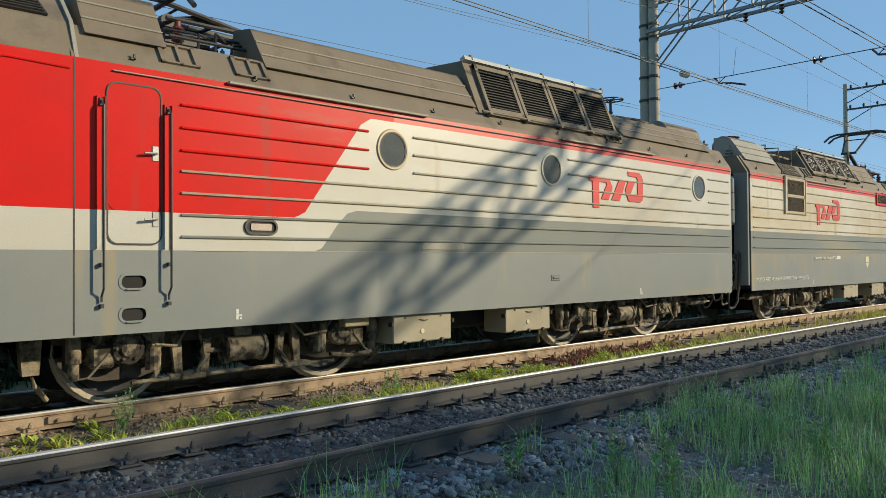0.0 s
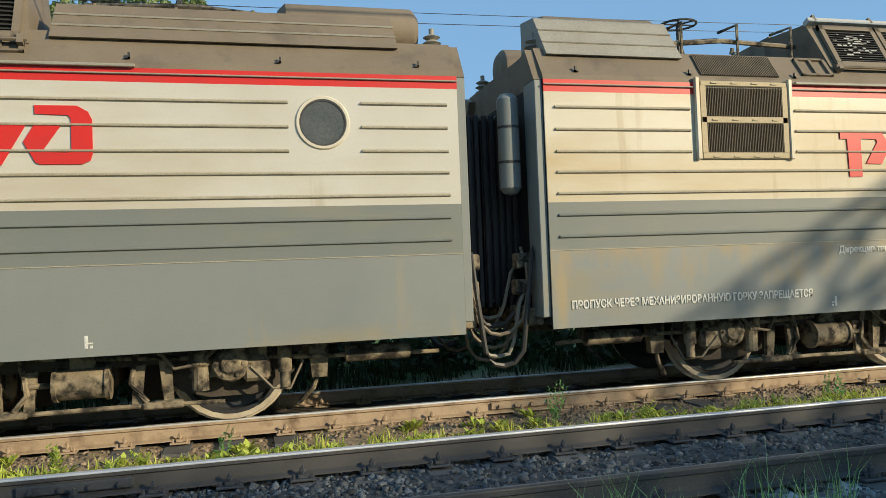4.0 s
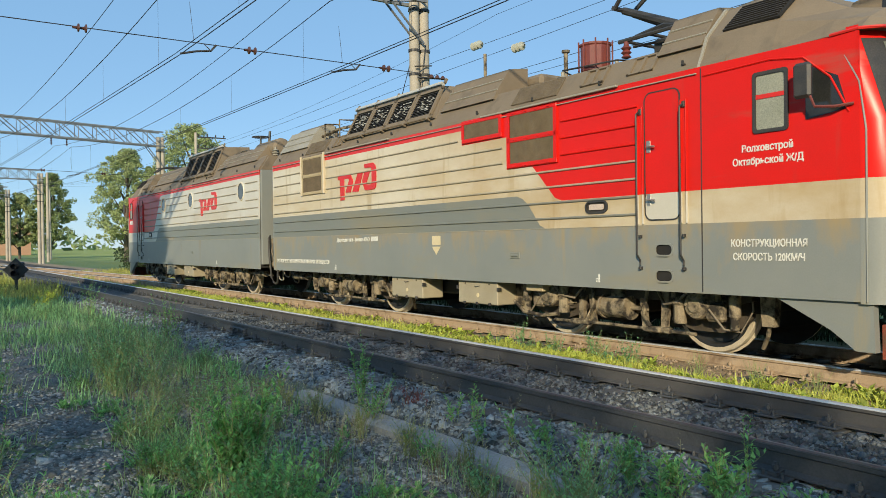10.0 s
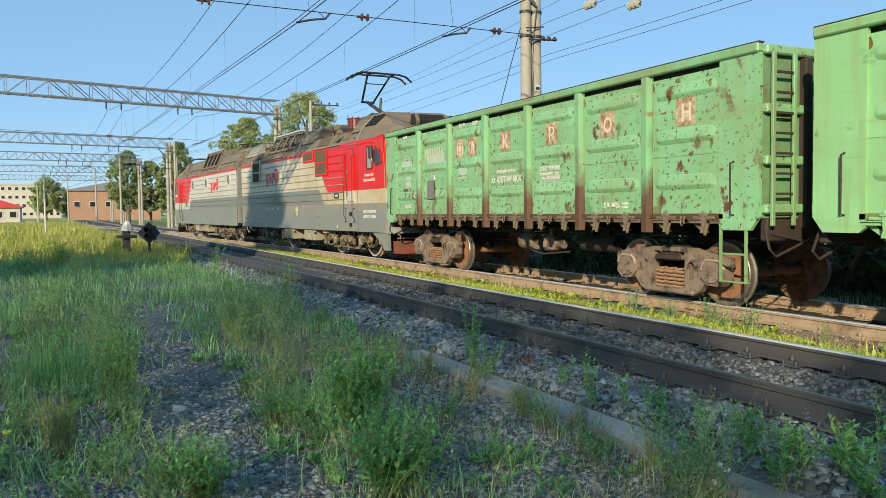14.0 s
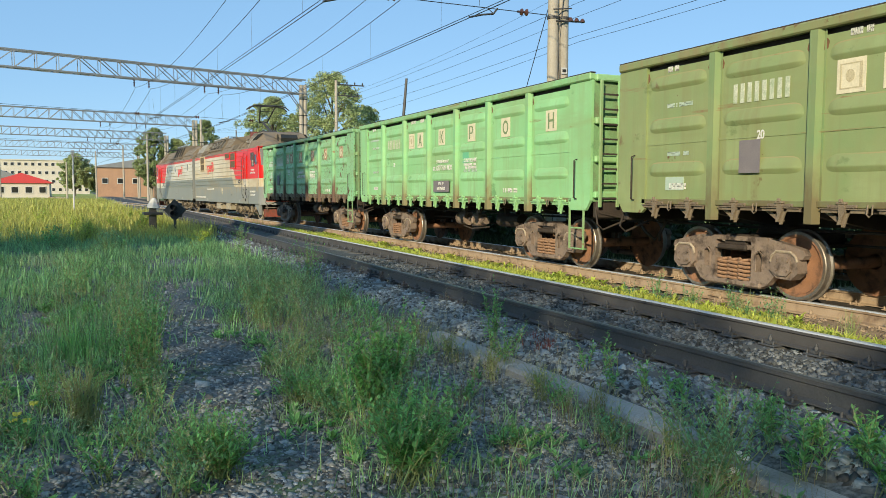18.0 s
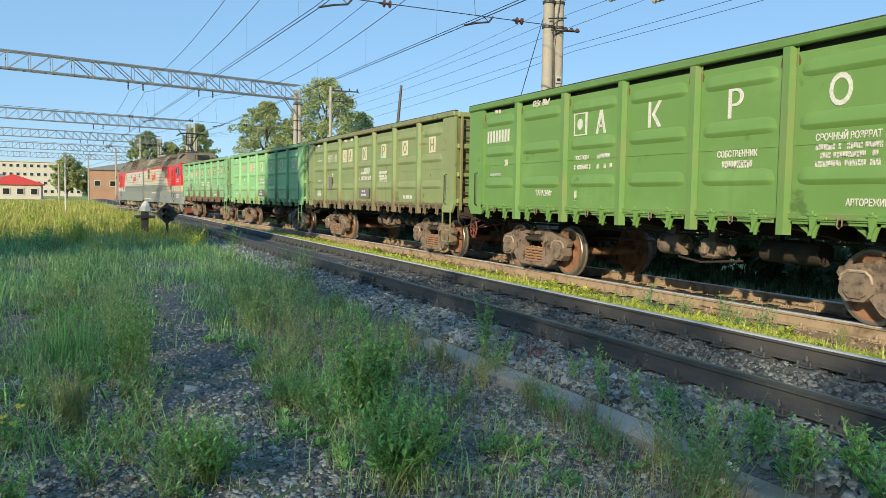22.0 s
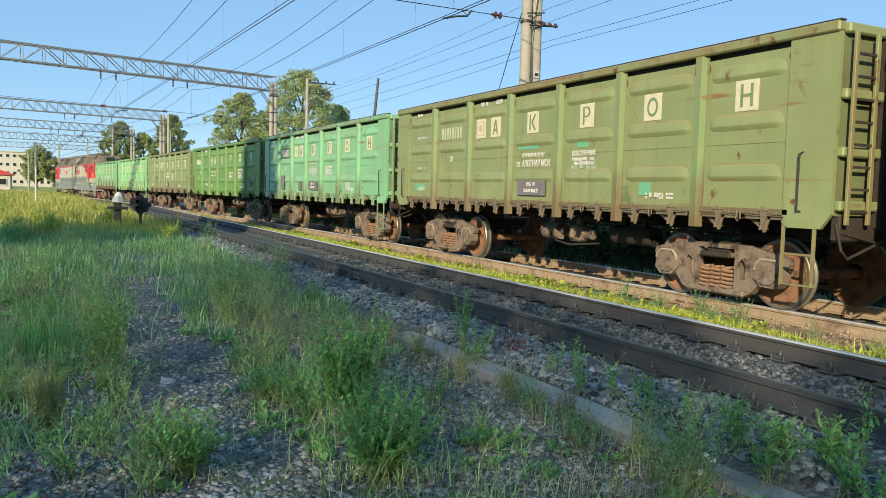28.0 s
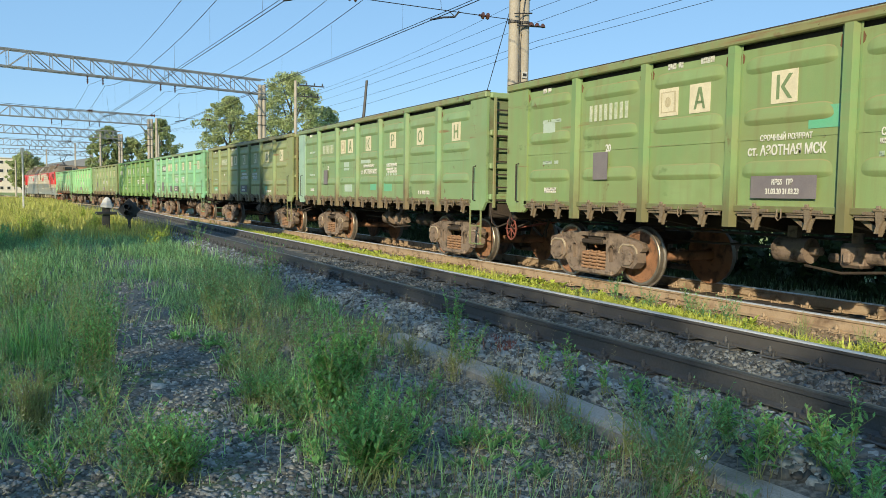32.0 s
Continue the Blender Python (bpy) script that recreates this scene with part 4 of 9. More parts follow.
def section(label, turned, raised):
    o = thing("locomotive_section", label, "locomotive", group="two coupled locomotive sections")
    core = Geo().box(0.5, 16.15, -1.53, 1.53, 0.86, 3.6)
    part("body_shell", core, M["black"], o, "inner body shell, black standing for unlit depth")
    rf = Geo().prism([(-1.55, 3.60), (1.55, 3.60), (1.53, 3.66), (1.28, 4.02), (-1.28, 4.02), (-1.53, 3.66)], 0.5, 14.6, 0)
    roof = part("roof", rf, M["roof"], o)
    for s in (-1, 1):
        a, b = s * 1.53, s * 1.55
        dd = 0.0 if s < 0 else 0.32   # the door stands further out on the porthole side
        band_end = [(11.38, 1.69), (11.25, 1.74), (11.0, 2.05), (10.85, 2.17), (10.7, 2.22)] if s < 0 else [(11.7, 1.69), (11.6, 1.73), (11.34, 2.05), (11.2, 2.18), (11.05, 2.22)]
        low = Geo()
        for u0, u1, z0, z1 in ((0.5, 13.52 + dd, 0.82, 1.69), (13.80 + dd, 16.2, 0.82, 1.69), (13.52 + dd, 13.80 + dd, 0.82, 0.95), (13.52 + dd, 13.80 + dd, 1.09, 1.29), (13.52 + dd, 13.80 + dd, 1.43, 1.69)):
            low.box(u0, u1, a, b, z0, z1)
        sill = part("lower_side", low, M["grey_dusty"] if s < 0 else M["grey"], o, "mid-grey painted lower side")
        part("side_band", Geo().prism([(0.5, 1.69), *band_end, (0.5, 2.22)], a, b), M["band"], o, "dark grey painted band")
        if s < 0:
            white = [(0.5, 2.22), *band_end[::-1], (16.2, 1.69), (16.2, 2.1), (11.75, 2.1), (11.6, 2.15), (11.14, 2.62), (11.08, 2.67), (10.45, 2.67), (10.45, 3.2), (9.2, 3.2), (9.2, 3.46), (0.5, 3.46)]
            red = [(11.08, 2.67), (11.14, 2.62), (11.6, 2.15), (11.75, 2.1), (16.2, 2.1), (16.2, 3.62), (9.2, 3.62), (9.2, 3.2), (10.45, 3.2), (10.45, 2.67)]
            stripe = [(0.5, 3.46), (9.2, 3.46), (9.2, 3.60), (0.5, 3.60)]
        else:
            white = [(0.5, 2.22), *band_end[::-1], (16.2, 1.69), (16.2, 2.1), (12.0, 2.1), (11.85, 2.17), (10.97, 3.36), (10.8, 3.46), (0.5, 3.46)]
            red = [(12.0, 2.1), (16.2, 2.1), (16.2, 3.62), (10.4, 3.62), (10.4, 3.46), (10.8, 3.46), (10.97, 3.36), (11.85, 2.17)]
            stripe = [(0.5, 3.46), (10.4, 3.46), (10.4, 3.60), (0.5, 3.60)]
        part("upper_side", Geo().prism(white, a, b), M["white"] if s < 0 else M["white_clean"], o, "pale grey painted side streaked with dust")
        part("red_side", Geo().prism(red, a, b), M["red"], o, "bright red painted side of the cab end")
        part("roof_stripe", Geo().prism(stripe, a, b), M["redline"], o, "thin red stripe under the roof")
        gut = Geo().box(0.5, 14.2, s * 1.548, s * 1.575, 3.535, 3.55, 0.004)
        for u0, u1 in ((3.75, 6.7), (9.8, 12.9)):
            gut.box(u0, u1, s * 1.55, s * 1.60, 3.60, 3.63, 0.006)
        part("rain_gutter", gut, M["roof_light"], o)
        # ribs along the side
        for z in RIBS:
            if s < 0:
                spans = [(0.62, 13.24)]
                if z > 2.69:
                    spans = [(0.62, 2.32), (3.75, 9.1 if z > 3.2 else 10.35), (11.75, 13.24)]
            else:
                spans = [(0.62, 13.46)]
                if z > 2.7:
                    spans = [(0.62, 1.55), (2.3, 6.5), (7.35, 10.05), (10.85, 13.46)]
            for u0, u1 in spans:
                g = Geo().prism([(s * 1.549, z - 0.022), (s * 1.574, z - 0.012), (s * 1.576, z + 0.001), (s * 1.549, z + 0.016)], u0, u1, 0)
                inred = u0 > 10.5
                part("rib", g, M["red"] if inred and z > 2.12 else (M["band"] if z < 2.2 else M["rib_dust"]), o)
        g = Geo().box(0.5, 13.3, s * 1.548, s * 1.556, 1.682, 1.69)
        part("seam_strip", g, M["rib_dust"], o)
        # door
        d = part("door", Geo().prism(rounded(13.37 + dd, 13.93 + dd, 2.1, 3.42, 0.10), s * 1.545, s * 1.556), M["red"], o)
        part("door_edge", ring_geo(rounded(13.355 + dd, 13.945 + dd, 1.745, 3.435, 0.115), rounded(13.372 + dd, 13.928 + dd, 1.762, 3.418, 0.1), s * 1.549, s * 1.562), M["darkmetal"], d)
        part("lower_panel", Geo().prism(rounded(13.37 + dd, 13.93 + dd, 1.76, 2.1, 0.06), s * 1.545, s * 1.556), M["white_clean"], d)
        hx = 13.43 + dd
        for z in (2.72, 2.02):
            h = Geo().box(hx - 0.035, hx + 0.035, s * 1.556, s * 1.566, z - 0.08, z + 0.08, 0.004).tube([(hx, s * 1.56, z), (hx, s * 1.60, z), (hx + 0.14, s * 1.61, z - 0.01)], 0.014, 6)
            part("handle", h, M["steel"], d, "bright steel handle")
        for u in (13.29 + dd, 14.0 + dd):
            h = Geo().tube([(u, s * 1.56, 3.22), (u, s * 1.64, 3.16), (u, s * 1.64, 1.3), (u, s * 1.58, 1.22), (u, s * 1.58, 1.16)], 0.0125, 8)
            h.box(u - 0.022, u + 0.022, s * 1.549, s * 1.575, 3.16, 3.24, 0.006).box(u - 0.016, u + 0.016, s * 1.549, s * 1.60, 1.52, 1.56, 0.004).box(u - 0.02, u + 0.02, s * 1.549, s * 1.60, 1.10, 1.14, 0.004)
            rail_ = part("handrail", h, M["darkmetal"], o, "dark steel handrail")
            gd = Geo()
            for e in (-0.042, 0.042):
                gd.box(u + e - 0.006, u + e + 0.006, s * 1.549, s * 1.578, 2.1, 3.26, 0.002)
            part("guard", gd, M["red"], rail_, "red sheet guards beside the rail")
            lo_ = Geo()
            for e in (-0.042, 0.042):
                lo_.box(u + e - 0.006, u + e + 0.006, s * 1.549, s * 1.578, 1.70, 2.097, 0.002)
            part("guard", lo_, M["white_clean"], rail_)
        for z in (1.36, 1.02):
            g = ring_geo(rounded(13.50 + dd, 13.82 + dd, z - 0.09, z + 0.09, 0.085), rounded(13.53 + dd, 13.79 + dd, z - 0.065, z + 0.065, 0.06), s * 1.549, s * 1.556)
            g.box(13.58 + dd, 13.74 + dd, s * 1.5, s * 1.575, z - 0.085, z - 0.07)
            part("step_hole", g, M["grey"], sill)
        part("side_seam", Geo().box(14.25 + dd, 14.265 + dd, s * 1.549, s * 1.554, 0.84, 3.6), M["darkmetal"], o)
        # side marker lamp
        lm = part("marker_lamp", ring_geo(rounded(12.25, 12.69, 1.88, 2.06, 0.088), rounded(12.275, 12.665, 1.905, 2.035, 0.064), s * 1.549, s * 1.572), M["darkmetal"], o)
        part("lens", Geo().prism(rounded(12.33, 12.61, 1.93, 2.01, 0.02), s * 1.549, s * 1.565), M["amber"], lm, "pale pinkish lens")
        part("recess", Geo().prism(rounded(12.275, 12.665, 1.905, 2.035, 0.064), s * 1.549, s * 1.553), M["grille"], lm)
        # small stencilled jacking marks
        for u in (12.5, 4.2) if s < 0 else (12.78, 4.25):
            g = Geo().box(u - 0.012, u + 0.018, s * 1.55, s * 1.554, 0.90, 1.02).box(u - 0.055, u - 0.012, s * 1.55, s * 1.554, 0.94, 0.955).box(u - 0.055, u - 0.03, s * 1.55, s * 1.554, 0.90, 0.925)
            part("stencil_mark", g, M["pale"], o, "white stencilled jacking mark")
        # logo drawn as slanted red shapes
        l0, l1, zb = (4.38, 6.14, 2.48) if s < 0 else (4.15, 5.9, 2.50)
        g = Geo()
        for poly in LOGO:
            pts = [((l0 + p[0] * (l1 - l0)) if s < 0 else (l1 - p[0] * (l1 - l0)), zb + p[1] * 0.88) for p in poly]
            g.prism(pts, s * 1.5505, s * 1.5645)
        part("painted_emblem", g, M["redline"], o, "red slanted emblem painted on the pale side")
        # small parts
        pu = 10.52 if s < 0 else 6.75
        g = Geo().box(pu, pu + 0.24, s * 1.55, s * 1.56, 1.22, 1.32, 0.004).box(pu + 0.04, pu + 0.2, s * 1.56, s * 1.575, 1.25, 1.29, 0.01)
        part("latch_plate", g, M["band"], o)
        for k in range(10):
            u = 0.9 + k * 1.45
            part("roof_hook", Geo().box(u, u + 0.02, s * 1.50, s * 1.53, 3.70, 3.76).box(u, u + 0.05, s * 1.50, s * 1.53, 3.70, 3.715), M["darkmetal"], roof)
        for u in (3.95, 12.1, 13.0) if s < 0 else (4.75, 12.3, 13.2):
            q = Geo()
            sl = lambda w: (s * (1.53 - 0.25 * w), 3.66 + 0.36 * w)
            for (ua, ub, wa, wb) in ((u, u + 0.45, 0.2, 0.26), (u, u + 0.45, 0.84, 0.9), (u, u + 0.05, 0.2, 0.9), (u + 0.4, u + 0.45, 0.2, 0.9), (u + 0.2, u + 0.24, 0.2, 0.9)):
                (ya, za), (yb, zb2) = sl(wa), sl(wb)
                q.add([(x, y + s * e * 0.82, z + e * 0.57) for x in (ua, ub) for (y, z) in ((ya, za), (yb, zb2)) for e in (0, 0.03)],
                      [(0, 1, 3, 2), (4, 6, 7, 5), (0, 4, 5, 1), (2, 3, 7, 6), (0, 2, 6, 4), (1, 5, 7, 3)])
            part("roof_hatch", q, M["roof"], roof)
        # boxes under the skirt
        for u0, u1 in ((6.6, 7.76), (8.95, 10.08)) if s < 0 else ((6.94, 8.06), (9.26, 10.38)):
            bx = part("battery_box", Geo().box(u0, u1, s * 1.0, s * 1.48, 0.42, 0.825, 0.015), M["box"], o, "dusty beige box under the skirt")
            c = (u0 + u1) / 2
            g = Geo()
            for k in (0.18, 0.5, 0.82):
                x = u0 + (u1 - u0) * k
                g.box(x - 0.025, x + 0.025, s * 1.47, s * 1.505, 0.405, 0.455, 0.005)
            for x in (u0 - 0.02, u1 + 0.02):
                g.box(x - 0.02, x + 0.02, s * 1.42, s * 1.5, 0.66, 0.72, 0.005)
            for x in (u0 + 0.22, u1 - 0.22):
                g.cyl((x, s * 1.48, 0.77), (x, s * 1.492, 0.77), 0.013, n=8)
            g.tube([(c - 0.08, s * 1.485, 0.73), (c - 0.03, s * 1.50, 0.718), (c + 0.08, s * 1.485, 0.735)], 0.006, 5)
            part("fitting", g, M["darkmetal"], bx)
            part("round_plug", Geo().cyl((c + 0.02, s * 1.478, 0.57), (c + 0.02, s * 1.49, 0.57), 0.035, n=14), M["cream"], bx)
        part("junction_box", Geo().box(10.75, 11.15, s * 1.2, s * 1.42, 0.70, 0.815, 0.01), M["tanframe"], o, "small tan box under the skirt")
        for pts, r in (([(0.7, 1.1, 0.62), (2.2, 1.15, 0.66), (4.8, 1.1, 0.78)], 0.025), ([(5.4, 1.12, 0.74), (6.5, 1.1, 0.7)], 0.03),
                       ([(10.2, 1.2, 0.5), (10.5, 1.25, 0.34), (10.9, 1.2, 0.3), (11.2, 1.15, 0.34)], 0.03), ([(5.9, 1.3, 0.82), (5.95, 1.32, 0.6), (6.15, 1.3, 0.5), (6.2, 1.28, 0.36)], 0.02)):
            part("pipe", Geo().tube([(x, s * y, z) for x, y, z in pts], r, 7), M["tan"], o)
        part("air_vessel", Geo().cyl((1.05, s * 1.15, 0.66), (1.75, s * 1.15, 0.66), 0.09, n=12), M["tan"], o, smooth=True)
        part("valve_box", Geo().box(5.85, 6.0, s * 1.25, s * 1.36, 0.55, 0.78, 0.02), M["tan"], o)
        # cab side window and mirror
        cd = 0.0 if s < 0 else 0.5
        w = part("cab_window", ring_geo(rounded(14.98 + cd, 15.42 + cd, 2.70, 3.40, 0.04), rounded(15.02 + cd, 15.38 + cd, 2.74, 3.36, 0.03), s * 1.549, s * 1.57), M["darkmetal"], o)
        part("pane", Geo().prism(rounded(15.02 + cd, 15.38 + cd, 2.74, 3.10, 0.02), s * 1.549, s * 1.554), M["glass_pale"], w)
        part("pane", Geo().prism(rounded(15.02 + cd, 15.38 + cd, 3.13, 3.36, 0.02), s * 1.549, s * 1.554), M["glass_pale"], w)
        part("sash", Geo().box(15.02 + cd, 15.38 + cd, s * 1.55, s * 1.562, 3.09, 3.14), M["redline"], w)
        if s < 0:
            part("quarter_window", Geo().prism([(15.62 + cd, 2.78), (16.08, 2.84), (15.98 + cd, 3.2), (15.62 + cd, 3.38)], s * 1.549, s * 1.556), M["glass"], o)
        mr = Geo().box(15.60 + cd, 15.80 + cd, s * 1.70, s * 1.78, 2.98, 3.36, 0.03)
        mm = part("mirror", mr, M["darkmetal"], o)
        part("bracket", Geo().tube([(15.78 + cd, s * 1.74, 3.0), (15.82 + cd, s * 1.72, 2.88), (16.0, s * 1.66, 2.86), (16.15, s * 1.56, 2.88)], 0.016), M["copper"], mm)
        g = Geo().tube([(14.3 + dd, s * 1.556, 3.50), (15.2, s * 1.556, 3.52), (15.6, s * 1.556, 3.46), (15.9, s * 1.556, 3.2), (16.1, s * 1.556, 2.8)], 0.012, 5)
        part("cab_bead", g, M["red"], o)
        if s < 0:
            lettering("КОНСТРУКЦИОННАЯ", 0.115, M["pale"], o, text_pose(15.15, s, 1.40), squeeze=0.8)
            lettering("СКОРОСТЬ 120КМ/Ч", 0.115, M["pale"], o, text_pose(15.15, s, 1.24), squeeze=0.8)
            lettering("Волховстрой", 0.115, M["pale"], o, text_pose(15.15, s, 2.50), squeeze=0.9)
            lettering("Октябрьской Ж/Д", 0.115, M["pale"], o, text_pose(15.15, s, 2.35), squeeze=0.9)
        else:
            part("number_bar", Geo().box(15.45, 16.0, s * 1.55, s * 1.555, 2.47, 2.62), M["pale"], o, "pale bar in place of the running number")
        # end tank, corner strip
        part("corner_strip", Geo().box(0.40, 0.5, s * 1.18, s * 1.52, 0.95, 3.6, 0.01), M["grey"], o)
        part("corner_roof", Geo().prism([(s * 1.52, 3.6), (s * 1.18, 3.6), (s * 1.0, 3.9), (s * 1.27, 4.0)], 0.40, 0.5, 0), M["roof"], o)
        if s < 0:
            tk = Geo().lathe([(0.0, 3.52), (0.08, 3.5), (0.125, 3.44), (0.125, 2.42), (0.08, 2.36), (0.0, 2.34)], (0.20, s * 1.18, 0), (0, 0, 1), 16)
            tank = part("air_tank", tk, M["grey"], o, smooth=True)
            part("strap", Geo().cyl((0.20, s * 1.18, 3.10), (0.20, s * 1.18, 3.13), 0.13, n=16).cyl((0.20, s * 1.18, 2.7), (0.20, s * 1.18, 2.73), 0.13, n=16), M["darkmetal"], tank)
        rh = random.Random(5 if s < 0 else 6)
        for k in range(9):
            y = s * (1.28 - 0.09 * k)
            z0 = 1.75 - 0.13 * (k % 5)
            dip = 0.42 + 0.085 * ((k * 4) % 7)
            bow = 0.05 * math.sin(k * 2.2)
            pts = [(0.42, y, z0), (0.36 - bow, y + s * 0.06, z0 - 0.06), (0.30 + bow, y + s * 0.07, (z0 + dip) / 2 + 0.1), (0.22 + bow, y + s * 0.05, dip + 0.16), (0.12, y + s * 0.02, dip + 0.03), (-0.02, y, dip)]
            part("jumper_cable", Geo().tube(pts, 0.022 if k % 3 else 0.03, 6), (M["darkmetal"], M["cable"], M["roof_light"])[k % 3], o)
        for k in range(3):
            part("socket_box", Geo().box(0.22, 0.42, s * (1.05 - 0.06 * k), s * (1.25 - 0.06 * k), 1.5 - 0.3 * k, 1.68 - 0.3 * k, 0.02), M["tan"], o)
    # gangway
    bel = part("gangway_bellows", Geo().box(0.01, 0.5, -0.7, 0.7, 1.1, 3.3), M["blackpaint"], o, "black folded gangway between the sections")
    for k in range(5):
        part("fold", Geo().box(0.02 + k * 0.09, 0.08 + k * 0.09, -0.75, 0.75, 1.05, 3.35, 0.01), M["blackpaint"], bel)
    part("coupler", Geo().box(-0.1, 0.7, -0.15, 0.15, 0.75, 1.05, 0.03).box(0.3, 0.5, -1.3, 1.3, 0.85, 1.05, 0.02), M["tan"], o)
    # intake side
    grille_part(o, 2.45, 3.63, 2.70, 3.62, -1, M["tanframe"])
    for u in (2.375, 3.64):
        part("grille_post", Geo().box(u, u + 0.06, -1.60, -1.55, 2.69, 3.66, 0.01), M["white"], o)
    grille_part(o, 9.24, 10.36, 3.22, 3.60, -1, M["red"], double=False)
    grille_part(o, 10.5, 11.68, 2.68, 3.58, -1, M["red"])
    for u0, u1 in ((2.52, 3.60), (10.55, 11.65)):
        q = Geo()
        n = int((u1 - u0) / 0.024)
        for k in range(n):
            x = u0 + k * 0.024
            q.add([(x + dx, -1.53 + 0.25 * w - 0.02 * e, 3.66 + 0.36 * w + 0.015 * e) for dx in (0, 0.01) for w in (0.1, 0.92) for e in (0.2, 1)],
                  [(0, 1, 3, 2), (4, 6, 7, 5), (0, 4, 5, 1), (2, 3, 7, 6), (0, 2, 6, 4), (1, 5, 7, 3)])
        part("roof_grille", q, M["slat_dusty"], roof)
    # porthole side
    for u in (1.95, 6.95, 10.43):
        rim = part("porthole", Geo().lathe([(0.235, 0.0), (0.245, 0.02), (0.27, 0.02), (0.285, 0.0)], (u, 1.549, 3.08), (0, 1, 0), 28), M["white"], o, smooth=True)
        part("glass", Geo().lathe([(0.0, 0.006), (0.235, 0.006), (0.24, 0.0)], (u, 1.549, 3.08), (0, 1, 0), 28), M["porthole"], rim)
        part("gasket", Geo().lathe([(0.222, 0.005), (0.225, 0.014), (0.24, 0.014), (0.242, 0.0)], (u, 1.549, 3.08), (0, 1, 0), 28), M["darkmetal"], rim)
    part("side_plate", Geo().box(9.05, 9.9, 1.549, 1.558, 1.72, 1.83, 0.004), M["roof_light"], o, "pale rubbed plate on the side")
    # roof things
    louvre_housing(roof, 4.45, 8.2, -1)
    louvre_housing(roof, 4.72, 8.55, 1)
    # Sunlight on this hood is put into a paler colour than the others.
    hood(roof, 0.62, 2.35, -1, 0.1, M["roof_light"])
    hood(roof, 8.3, 9.9, -1, 0.12)
    hood(roof, 1.1, 4.55, 1, 0.02)
    hood(roof, 8.6, 12.3, 1, 0.12)
    hood(roof, 13.55, 14.42, 1, 0.16)
    hood(roof, 13.45, 14.15, -1, 0.10)
    for v in (-0.72, 0.72):
        t = Geo().lathe([(0.0, -0.02), (0.2, 0.0), (0.27, 0.06), (0.28, 0.1), (0.28, 1.5), (0.2, 1.58), (0.0, 1.6)], (0.75, v, 4.30), (1, 0, 0), 20)
        part("roof_tank", t, M["roof"], roof, smooth=True)
    g = Geo()
    for k, v in enumerate((-0.95, -0.8, 0.3, 0.9)):
        g.tube([(2.3, v, 4.22 + 0.05 * k), (3.2, v, 4.3 + 0.05 * k), (4.3, v, 4.26 + 0.05 * k)], 0.03)
    for u in (2.6, 3.4, 4.2):
        g.tube([(u, -1.0, 4.0), (u, -1.0, 4.5), (u, -0.6, 4.52)], 0.02).tube([(u, 0.95, 4.0), (u, 0.95, 4.42)], 0.02)
    part("roof_piping", g, M["tan"], roof)
    for u, v in ((0.62, -1.0), (0.62, 1.0), (2.5, 0.6), (11.9, -0.5), (12.4, 0.5), (10.9, -0.7), (10.4, 0.3)):
        g = Geo().lathe([(0.05, 0), (0.11, 0.02), (0.05, 0.06), (0.11, 0.09), (0.05, 0.13), (0.10, 0.16), (0.03, 0.2), (0.03, 0.26), (0, 0.27)], (u, v, 4.02), (0, 0, 1), 14)
        part("roof_insulator", g, M["roof_light"], roof, smooth=True)
    g = Geo().tube([(0.62, -1.0, 4.29), (1.4, -0.5, 4.62), (2.5, 0.6, 4.3)], 0.012).tube([(10.4, 0.3, 4.3), (10.9, -0.7, 4.3), (11.9, -0.5, 4.3), (12.4, 0.5, 4.3)], 0.015)
    part("roof_busbar", g, M["darkmetal"], roof)
    g = Geo().lathe([(0.0, 0), (0.22, 0.0), (0.24, 0.03), (0.24, 0.42), (0.26, 0.44), (0.26, 0.47), (0.0, 0.47)], (11.3, -0.35, 4.22), (0, 0, 1), 16)
    g.cyl((11.3, -0.35, 4.02), (11.3, -0.35, 4.22), 0.1)
    part("main_switch", g, M["copper"], roof, "dark red cylindrical roof switch")
    for k in range(8):
        px, py = 11.3 + 0.27 * math.cos(k * 0.785), -0.35 + 0.27 * math.sin(k * 0.785)
        part("switch_rod", Geo().cyl((px, py, 4.22), (px, py, 4.74), 0.015, n=5), M["copper"], roof)
    part("aerial", Geo().cyl((9.0, -0.85, 4.0), (9.0, -0.85, 4.95), 0.03), M["tan"], roof)
    part("whistle", Geo().cyl((10.55, -0.3, 4.0), (10.55, -0.3, 4.72), 0.035).cyl((10.55, -0.3, 4.72), (10.55, -0.3, 4.76), 0.07), M["tan"], roof)
    g = Geo().cyl((3.4, 0.35, 4.0), (3.4, 0.35, 4.95), 0.03)
    for k in range(6):
        t = k * math.pi / 3
        g.tube([(3.4, 0.35, 4.93), (3.4 + 0.26 * math.cos(t), 0.35 + 0.26 * math.sin(t), 4.93)], 0.012)
        g.tube([(3.4, 0.35, 4.8), (3.4 + 0.2 * math.cos(t), 0.35 + 0.2 * math.sin(t), 4.05)], 0.006)
    g.tube([(3.4 + 0.26 * math.cos(k * math.pi / 8), 0.35 + 0.26 * math.sin(k * math.pi / 8), 4.93) for k in range(17)], 0.016)
    part("antenna", g, M["darkmetal"], roof)
    part("centre_ridge", Geo().box(8.6, 10.2, -0.55, 0.55, 4.0, 4.42, 0.06).box(10.6, 13.4, -0.9, 0.9, 4.0, 4.12, 0.03), M["roof"], roof)
    pantograph(o, 12.55, raised)
